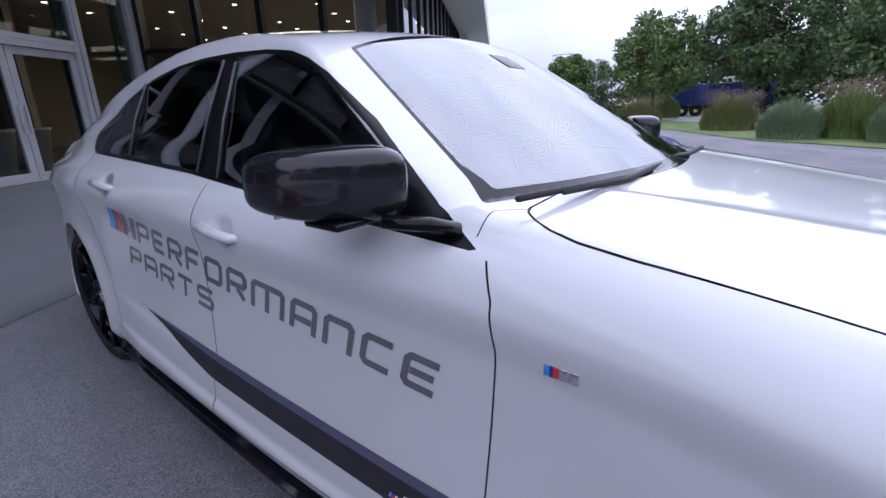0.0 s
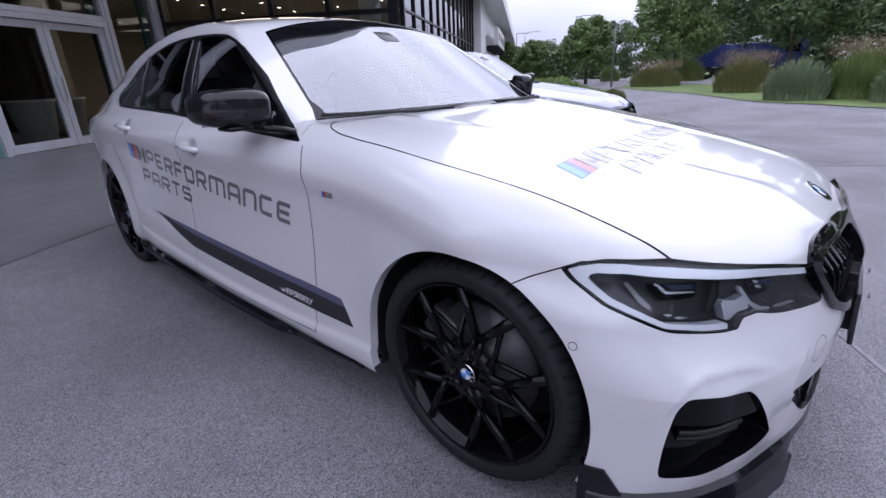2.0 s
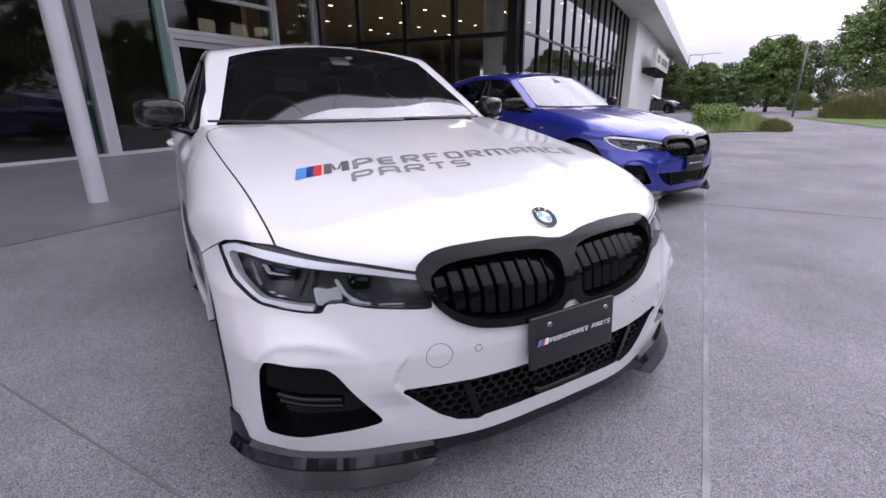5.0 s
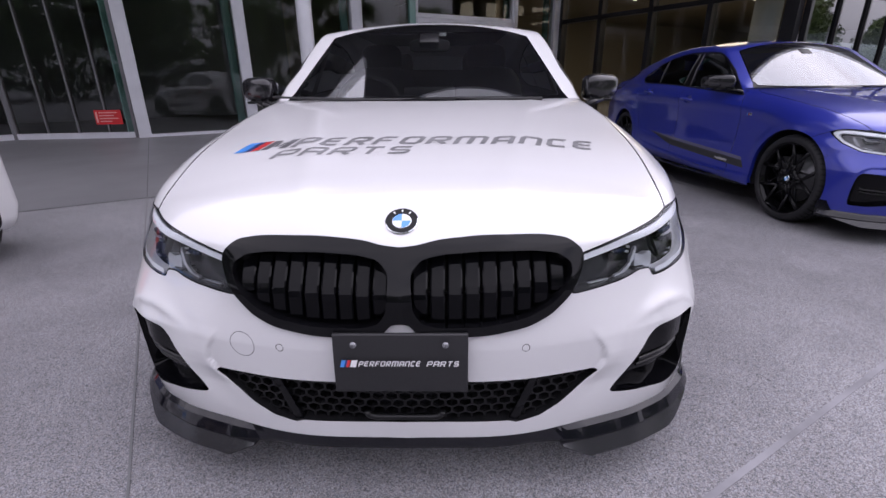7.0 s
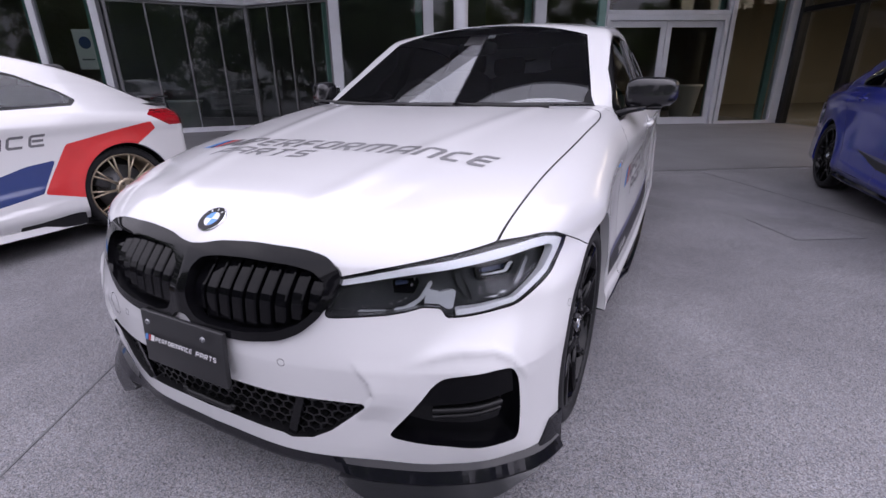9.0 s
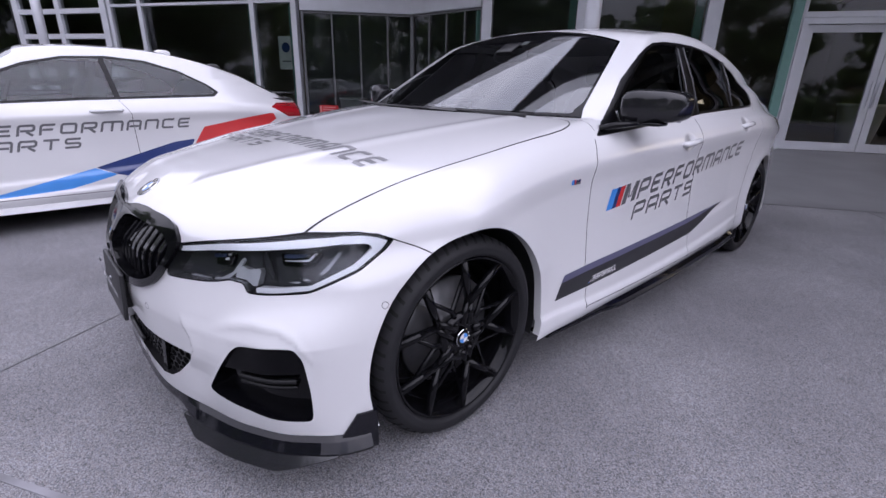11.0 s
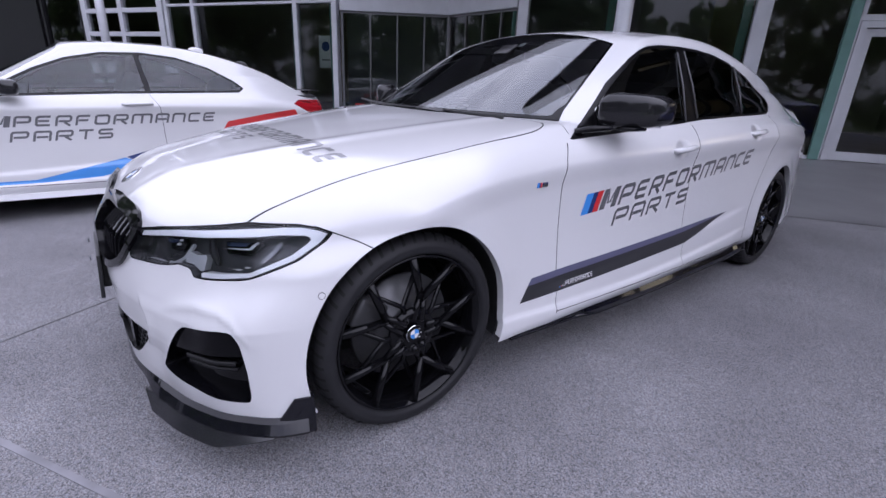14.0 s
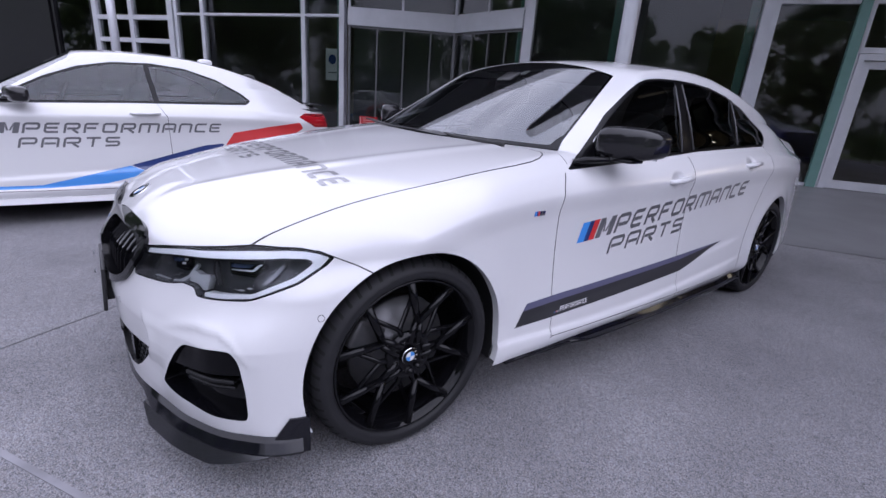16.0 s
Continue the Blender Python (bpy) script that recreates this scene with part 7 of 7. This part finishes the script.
# red notices low on the sliding doors
def notice(e1, e2, turn):
    root = new("notice")
    root.matrix_world = MB @ Matrix.Translation((e1, e2, 0)) @ Matrix.Rotation(radians(turn), 4, "Z") @ Matrix.Translation((0, -0.03, 0))
    tagged(root, "red notice with pale writing on the sliding door", "sign", "red notices on the doors")
    mesh_ob("sheet", boxv(-0.23, 0.23, -0.003, 0.003, 0.38, 0.63), BOXF, M_SIGNRED, root)
    for k in range(4):
        z = 0.585 - k * 0.05
        mesh_ob("writing", boxv(-0.15, (0.16, 0.10, 0.17, 0.05)[k], -0.005, -0.0035, z - 0.009, z + 0.009), BOXF, M_NOTICE, root)
    mesh_ob("writing", boxv(-0.21, -0.18, -0.005, -0.0035, 0.41, 0.60), BOXF, M_NOTICE, root)


notice(-5.02, 8.94, 21.4)
notice(-1.60, 8.99, -25.3)
for a, b in (((-5.52, 8.75), (-3.1, 9.7)), ((-3.1, 9.7), (-1.2, 8.8))):
    L = math.dist(a, b)
    r = bbox("door_sill", 0.05, L - 0.05, -0.05, 0.04, PORCH, PORCH + 0.10, M_SILVER, None, "pale metal foot rail of the sliding doors")
    r.matrix_world = MB @ Matrix.Translation((a[0], a[1], 0)) @ Matrix.Rotation(math.atan2(b[1] - a[1], b[0] - a[0]), 4, "Z")
# inspection cover let into the concrete
V, Fc = [], []
cover = new("inspection_cover")
cover.matrix_world = Matrix.Translation((2.01, 2.86, 0)) @ Matrix.Rotation(radians(29.2), 4, "Z")
tagged(cover, "flush concrete-filled inspection cover with a steel edge", "cover")
mesh_ob("fill", boxv(-0.252, 0.252, -0.262, 0.262, 0.0, 0.003), BOXF, M_CONCRETE, cover)
for x0, x1, y0, y1 in ((-0.26, 0.26, -0.27, -0.262), (-0.26, 0.26, 0.262, 0.27), (-0.26, -0.252, -0.262, 0.262), (0.252, 0.26, -0.262, 0.262)):
    mesh_ob("edge", boxv(x0, x1, y0, y1, 0.0, 0.0035), BOXF, M_JOINT, cover)

# ---- planting and distance ----
def leaf_cloud(rng, centres, radii, per, size):
    """Many small leaf quads round clump centres, as vertex and face arrays."""
    n = len(centres) * per
    c = np.repeat(centres, per, axis=0)
    r = np.repeat(radii, per)
    d = rng.normal(size=(n, 3))
    d /= np.linalg.norm(d, axis=1, keepdims=True)
    p = c + d * (r * rng.uniform(0.35, 1.05, n) ** 0.7)[:, None] * np.array([1, 1, 0.8])
    a = rng.normal(size=(n, 3))
    a /= np.linalg.norm(a, axis=1, keepdims=True)
    b = np.cross(a, d + rng.normal(size=(n, 3)) * 0.4)
    b /= np.linalg.norm(b, axis=1, keepdims=True) + 1e-9
    s = (size * rng.uniform(0.6, 1.3, n))[:, None]
    V = np.stack([p - a * s, p - b * s * 0.5, p + a * s, p + b * s * 0.5], 1).reshape(-1, 3)
    Fc = np.arange(4 * n).reshape(-1, 4)
    return V, Fc


def tree(name, seed, height, spread, leaf, label):
    """A tapered trunk with limbs and a crown of leaf clumps."""
    rng = np.random.default_rng(seed)
    root = new(name)
    h0 = height * 0.28
    trunk = [pipe([(0, 0, 0), (0.06, 0.03, h0 * 0.6), (0.02, 0.10, h0), (0.0, 0.05, height * 0.62), (0.05, 0, height * 0.85)], [0.20, 0.15, 0.13, 0.08, 0.03], 10)]
    tips = []
    for k in range(11):
        a = 2 * math.pi * k / 11 + rng.uniform(-0.3, 0.3)
        z0 = h0 * rng.uniform(0.8, 1.9)
        L = spread * rng.uniform(0.6, 0.95)
        e = (L * math.cos(a), L * math.sin(a), z0 + height * rng.uniform(0.10, 0.38))
        mid = (e[0] * 0.5, e[1] * 0.5, z0 + (e[2] - z0) * 0.65)
        trunk.append(pipe([(0.02, 0.06, z0), mid, e], [0.07, 0.045, 0.015], 7))
        tips += [e, mid]
    mesh_ob("trunk", *join(*trunk), M_BARK, root, True)
    cs = [np.array(t) for t in tips]
    for _ in range(95):
        a, u = rng.uniform(0, 2 * math.pi), rng.uniform(0, 1) ** 0.6
        zz = rng.uniform(0, 1)
        w = spread * (0.45 + 0.62 * math.sin(math.pi * min(1, zz * 0.85 + 0.15)))
        cs.append(np.array([w * u * math.cos(a), w * u * math.sin(a), h0 * 1.05 + (height - h0) * zz]))
    cs = np.array(cs)
    V, Fc = leaf_cloud(rng, cs, rng.uniform(0.45, 0.95, len(cs)) * spread / 3.2, 125, 0.165)
    me = bpy.data.meshes.new("crown")
    me.from_pydata(V.tolist(), [], Fc.tolist())
    me.materials.append(leaf)
    o = new("crown", me)
    o.parent = root
    return tagged(root, label, "tree", "trees along the road")


t_a = tree("tree", 3, 8.6, 3.6, M_LEAF, "leafy green broad-crowned street tree")
t_a.matrix_world = Matrix.Translation((35.0, 9.6, 0)) @ Matrix.Scale(0.80, 4)
t_b = tree("tree", 8, 9.4, 4.0, M_LEAFDARK, "dark green dense street tree")
t_b.matrix_world = Matrix.Translation((36.5, 3.2, 0)) @ Matrix.Scale(0.90, 4)
t_c = tree("tree", 15, 6.6, 2.9, M_LEAF, "smaller light green roadside tree")
t_c.matrix_world = Matrix.Translation((37.0, 17.0, 0)) @ Matrix.Scale(0.72, 4)
spots = [(1, 33, -2.5, 1.0), (0, 31, -8, 1.05), (2, 36, 21.5, 0.72), (2, 40, 27, 0.78), (0, 46, 12, 0.85), (1, 45, 6.5, 0.95), (1, 48, 19, 0.62), (2, 52, 34, 0.85), (0, 60, 40, 0.68), (1, 62, 28, 0.68), (2, 70, 47, 0.9), (1, 47, -1, 1.0),
         (0, 14, -24, 1.0), (1, 6, -27, 1.05), (2, -2, -25, 1.1), (0, -9, -28, 1.0), (1, -17, -26, 1.0), (0, -25, -22, 1.1), (1, -32, -15, 1.0), (2, -36, -6, 1.2), (0, 22, -22, 1.0), (1, -40, 4, 1.0), (1, 28, -17, 1.0), (1, 10, -21, 0.9), (0, -6, -21, 0.85), (1, -21, -20, 0.9), (0, 80, 60, 0.75), (1, 90, 50, 0.8), (0, 74, 36, 0.75), (1, 66, 16, 0.9), (0, 58, 3, 1.1)]
rng = random.Random(5)
for k, x, y, s in spots:
    s *= 1.28 if y < -14 and x < 29 else 1.0
    src = (t_a, t_b, t_c)[k]
    copy_thing(src, Matrix.Translation((x, y, 0)) @ Matrix.Rotation(rng.uniform(0, 6.28), 4, "Z") @ Matrix.Scale(s, 4))


def grass_bush(name, seed, rx, ry, h, blades, mat, label, plume=0.0, plume_mat=None):
    """A clump of long arching blades."""
    rng = np.random.default_rng(seed)
    V, Fc = [], []
    for i in range(blades):
        a, u = rng.uniform(0, 2 * math.pi), math.sqrt(rng.uniform(0, 1))
        x0, y0 = rx * 0.82 * u * math.cos(a), ry * 0.82 * u * math.sin(a)
        hh = h * math.sqrt(1.02 - 0.93 * u ** 2.2) * rng.uniform(0.62, 1.08)
        b = a + rng.uniform(-0.9, 0.9)
        out = rng.uniform(0.10, 0.55) * (0.25 + u) * hh * 0.6
        w = rng.uniform(0.006, 0.014) * (1.0 if h < 1.65 else 1.5)
        px, py = -math.sin(b) * w, math.cos(b) * w
        n0 = len(V)
        for t, k in ((0, 1.0), (0.45, 0.9), (0.8, 0.6), (1.0, 0.1)):
            ox = out * t * t
            V.append((x0 + math.cos(b) * ox - px * k, y0 + math.sin(b) * ox - py * k, hh * (t - 0.18 * t * t * (0.4 + u))))
            V.append((x0 + math.cos(b) * ox + px * k, y0 + math.sin(b) * ox + py * k, hh * (t - 0.18 * t * t * (0.4 + u))))
        Fc += [(n0 + 2 * j, n0 + 2 * j + 1, n0 + 2 * j + 3, n0 + 2 * j + 2) for j in range(3)]
    root = new(name)
    mesh_ob("grass_tuft", V, Fc, mat, root)
    if plume_mat:
        c = np.array([(rx * 0.85 * math.sqrt(rng.uniform()) * math.cos(q), ry * 0.85 * math.sqrt(rng.uniform()) * math.sin(q), h * rng.uniform(0.75, 1.0)) for q in rng.uniform(0, 6.28, 160)])
        Vp, Fp = leaf_cloud(rng, c, np.full(160, 0.24), 20, 0.022)
        mesh_ob("plume_head", Vp.tolist(), Fp.tolist(), plume_mat, root)
    return tagged(root, label, "grass bush", "ornamental grass bushes")


for k, (nm, x, y, rx, ry, h, n, mat, lab, pm) in enumerate((
        ("grass_bush", 42.5, 17.2, 1.0, 1.0, 1.7, 2500, M_REED, "small round green ornamental grass bush", None),
        ("grass_bush", 28.6, 8.8, 1.3, 1.7, 1.40, 5000, M_REEDOLIVE, "wide olive green ornamental grass bush", M_REEDRED),
        ("grass_bush", 38.5, 10.2, 1.6, 2.1, 2.15, 4500, M_REED, "bright green tall reed bush", None),
        ("grass_bush", 21.0, 3.0, 1.2, 1.25, 1.50, 5500, M_REEDOLIVE, "ornamental grass bush with russet plumes", M_REEDRED),
        ("grass_bush", 16.2, 0.85, 0.85, 0.95, 1.30, 5500, M_REEDBLUE, "large grey-green ornamental grass bush", None),
        ("grass_bush", 16.9, -0.6, 0.95, 1.0, 1.60, 5000, M_REED, "tall green ornamental grass bush", M_REEDRED),
        ("grass_bush", 15.4, -1.7, 0.9, 1.0, 1.35, 5000, M_REEDBLUE, "large grey-green ornamental grass bush", None),
        ("grass_bush", 14.5, -4.6, 1.2, 1.4, 1.5, 3500, M_REEDBLUE, "large grey-green ornamental grass bush", None),
        ("grass_bush", 16.2, 6.4, 0.65, 0.6, 0.46, 2500, M_REEDOLIVE, "low dark green grass clump by the kerb", None))):
    b = grass_bush(nm, 20 + k, rx, ry, h, n, mat, lab, 0, pm)
    b.matrix_world = Matrix.Translation((x, y, 0.01))


def strip_patch(name, pts, z, mat, label):
    o = mesh_ob(name, [(x, y, z) for x, y in pts], [tuple(range(len(pts)))], mat)
    return tagged(o, label, "", "", "structure")


strip_patch("lawn", [(8.5, -8), (12.6, -1.7), (14.2, 0.15), (15.3, 1.75), (20.2, 4.7), (27.0, 10.6), (30.5, 11.0), (30.5, 6.9), (24.0, 2.0), (19, -1.6), (16.5, -4), (14, -9)], 0.02, M_LAWN, "mown green lawn strip by the road")
strip_patch("path", [(19, -3.0), (25.5, 2.0), (32, 7.4), (60, 26), (62, 22), (36, 2), (24, -8)], 0.012, M_KERB, "pale footpath behind the lawn")
strip_patch("woodland_floor", [(24, -8), (36, 2), (62, 22), (110, 70), (140, 20), (80, -50), (20, -40)], 0.016, M_LAWN, "grass under the far trees")
# planted bed by the building
bed = strip_patch("planted_bed", [(15.6, -1.1), (17.2, -3.5), (23.0, -3.7), (40, -3.2), (40, -0.6), (17, -0.5)], 0.03, M_LAWN, "planted bed with rough grass")
bed.matrix_world = MB
rng = np.random.default_rng(77)
V, Fc = [], []
for i in range(9000):
    x, y = rng.uniform(15.8, 34), rng.uniform(-3.5, -0.7)
    if x < 17.2 and y < -1.1 - (x - 15.6) * 1.5 + 0.1:
        continue
    hh, a, w = rng.uniform(0.10, 0.30), rng.uniform(0, 6.28), 0.012
    n0 = len(V)
    V += [(x - w * math.cos(a), y - w * math.sin(a), 0.03), (x + w * math.cos(a), y + w * math.sin(a), 0.03), (x + 0.1 * math.sin(a), y + 0.1 * math.cos(a), 0.03 + hh)]
    Fc.append((n0, n0 + 1, n0 + 2))
bg = mesh_ob("bed_grass", V, Fc, M_REED)
bg.matrix_world = MB
tagged(bg, "rough ground cover grass in the planted bed", "grass", "", "stuff")
for k, (x, y, r, h) in enumerate(((18.6, -1.3, 0.8, 0.55), (20.4, -1.4, 0.9, 0.6), (22.2, -1.2, 0.9, 0.62), (24.2, -1.5, 1.0, 0.6), (26.4, -1.3, 1.1, 0.65), (29.0, -1.5, 1.2, 0.7), (32.0, -1.4, 1.3, 0.7))):
    c = np.array([(r * math.sqrt(rng.uniform()) * math.cos(q), r * 0.8 * math.sqrt(rng.uniform()) * math.sin(q), h * rng.uniform(0.3, 0.85)) for q in rng.uniform(0, 6.28, 40)])
    Vs, Fs = leaf_cloud(rng, c, np.full(40, 0.22), 60, 0.045)
    o = mesh_ob("shrub", Vs.tolist(), Fs.tolist(), M_SHRUB)
    o.matrix_world = MB @ Matrix.Translation((x, y, 0.03))
    tagged(o, "low bright green leafy shrub in the bed", "shrub", "shrubs in the bed")


def street_lamp(x, y, h, arm, turn):
    root = new("street_lamp")
    root.matrix_world = Matrix.Translation((x, y, 0)) @ Matrix.Rotation(radians(turn), 4, "Z")
    mesh_ob("pole", *pipe([(0, 0, 0), (0, 0, h * 0.6), (0, 0, h)], [0.055, 0.045, 0.035], 10), M_DULL, root, True)
    if arm:
        mesh_ob("arm", *pipe([(0, 0, h - 0.1), (arm * 0.5, 0, h), (arm, 0, h)], [0.04, 0.035, 0.03], 8), M_DULL, root, True)
        mesh_ob("lamp_head", boxv(arm - 0.1, arm + 0.55, -0.1, 0.1, h - 0.06, h + 0.05), BOXF, M_SILVER, root)
    tagged(root, "slim grey street lamp post by the road", "street lamp", "street lamps")


street_lamp(29.0, 11.6, 3.6, 0, 0)
street_lamp(50.0, 24.5, 6.6, 1.6, -60)
street_lamp(60.0, 37.0, 6.4, 1.6, -60)
street_lamp(46.0, 29.5, 5.2, 0.9, -20)


def truck(x, y, turn):
    root = new("truck")
    root.matrix_world = Matrix.Translation((x, y, 0)) @ Matrix.Rotation(radians(turn), 4, "Z")
    part("chassis", *box_mesh(-3.4, 3.4, -0.9, 0.9, 0.55, 0.85, 0.03), M_MATT, root)
    part("cab", *box_mesh(-3.5, -1.8, -1.05, 1.05, 0.7, 2.75, 0.15), M_TRUCKBLUE, root)
    part("cab_window", *box_mesh(-3.1, -2.2, -1.06, 1.06, 1.75, 2.45, 0.05), M_GLOSSBLACK, root)
    part("bed", *box_mesh(-1.7, 3.5, -1.1, 1.1, 0.9, 2.45, 0.04), M_TRUCKBLUE, root)
    for k in range(5):
        part("bed_rib", *box_mesh(-1.5 + k * 1.15, -1.4 + k * 1.15, -1.14, 1.14, 0.92, 2.43, 0.02), M_TRUCKBLUE, root)
    part("tarpaulin", *moved(blob((0.8, 0.9, 0.5), (0.8, 0.8), 16, 8), Matrix.Translation((-0.6, 0, 2.5))), M_POT, root)
    for wx in (-2.7, 1.6, 2.6):
        for s in (-1, 1):
            part("tyre", *moved(revolve([(-0.15, 0.2), (-0.15, 0.44), (-0.1, 0.48), (0.1, 0.48), (0.15, 0.44), (0.15, 0.2)], 20), Matrix.Translation((wx, s * 0.9, 0.48)) @ Matrix.Rotation(radians(90), 4, "Z")), M_RUBBER, root)
    tagged(root, "dark blue dump truck parked beyond the bushes", "truck")


truck(42.5, 6.5, 100)
# parked cars in the distance
M_FARDARK = material("black_car_paint", (0.01, 0.01, 0.012), 0.25, 0, 1.0, fine=0.05)
M_FARSILVER = material("silver_car_paint", (0.5, 0.5, 0.52), 0.3, 0.6, 1.0, fine=0.03)
for x, y, turn, mat, lab in ((31.0, 20.5, 25, M_FARDARK, "black saloon car parked beside the white wall"), (54.0, 37.0, 70, M_FARSILVER, "silver car parked far along the road")):
    o = copy_thing(white_saloon, Matrix.Translation((x, y, 0)) @ Matrix.Rotation(radians(turn), 4, "Z"))
    bare(o, ("lettering", "colour_bar", "stripe_lettering", "sill_stripe"))
    repaint(o, M_WHITE, mat)
    tagged(o, lab, "car", "parked cars")


# hedge under the far trees, all round
rng = np.random.default_rng(31)
cs = []
for x0, y0, x1, y1, n in ((34, -14, 44, 4, 60), (44, 4, 62, 34, 110), (62, 34, 92, 66, 130), (36, 19, 48, 31, 60), (34, -14, 10, -31, 90), (10, -31, -25, -29, 110), (-25, -29, -44, -4, 100), (-44, -4, -46, 12, 60)):
    for k in range(n):
        t = rng.uniform()
        cs.append((x0 + (x1 - x0) * t + rng.normal() * 0.6, y0 + (y1 - y0) * t + rng.normal() * 0.6, rng.uniform(0.2, 2.6)))
Vh, Fh = leaf_cloud(rng, np.array(cs), rng.uniform(0.7, 1.3, len(cs)), 75, 0.22)
o = mesh_ob("hedge", Vh.tolist(), Fh.tolist(), M_LEAFDARK)
tagged(o, "dense dark green hedge under the far trees", "hedge", "", "stuff")


def office(x, y, turn, length, storeys):
    """A pale office block: wall, flat roof edge, and rows of dark windows with frames."""
    root = new("office_building")
    root.matrix_world = Matrix.Translation((x, y, 0)) @ Matrix.Rotation(radians(turn), 4, "Z")
    high = storeys * 3.4
    mesh_ob("wall", boxv(0, length, -9, 0, 0, high), BOXF, M_WALLWHITE, root)
    mesh_ob("roof", boxv(-0.3, length + 0.3, -9.3, 0.3, high, high + 0.5), BOXF, M_KERB, root)
    for k in range(storeys):
        for q in range(int(length / 3.0)):
            x0 = 0.6 + q * 3.0
            w = mesh_ob("window", boxv(x0, x0 + 2.2, 0.0, 0.06, k * 3.4 + 1.0, k * 3.4 + 2.7), BOXF, M_DULL, root)
            mesh_ob("pane", boxv(x0 + 0.08, x0 + 2.12, 0.06, 0.07, k * 3.4 + 1.08, k * 3.4 + 2.62), BOXF, M_GLOSSBLACK, w)
    tagged(root, "pale office block with dark windows beyond the road", "building")


office(-14.0, -46.0, 6.0, 30.0, 5)
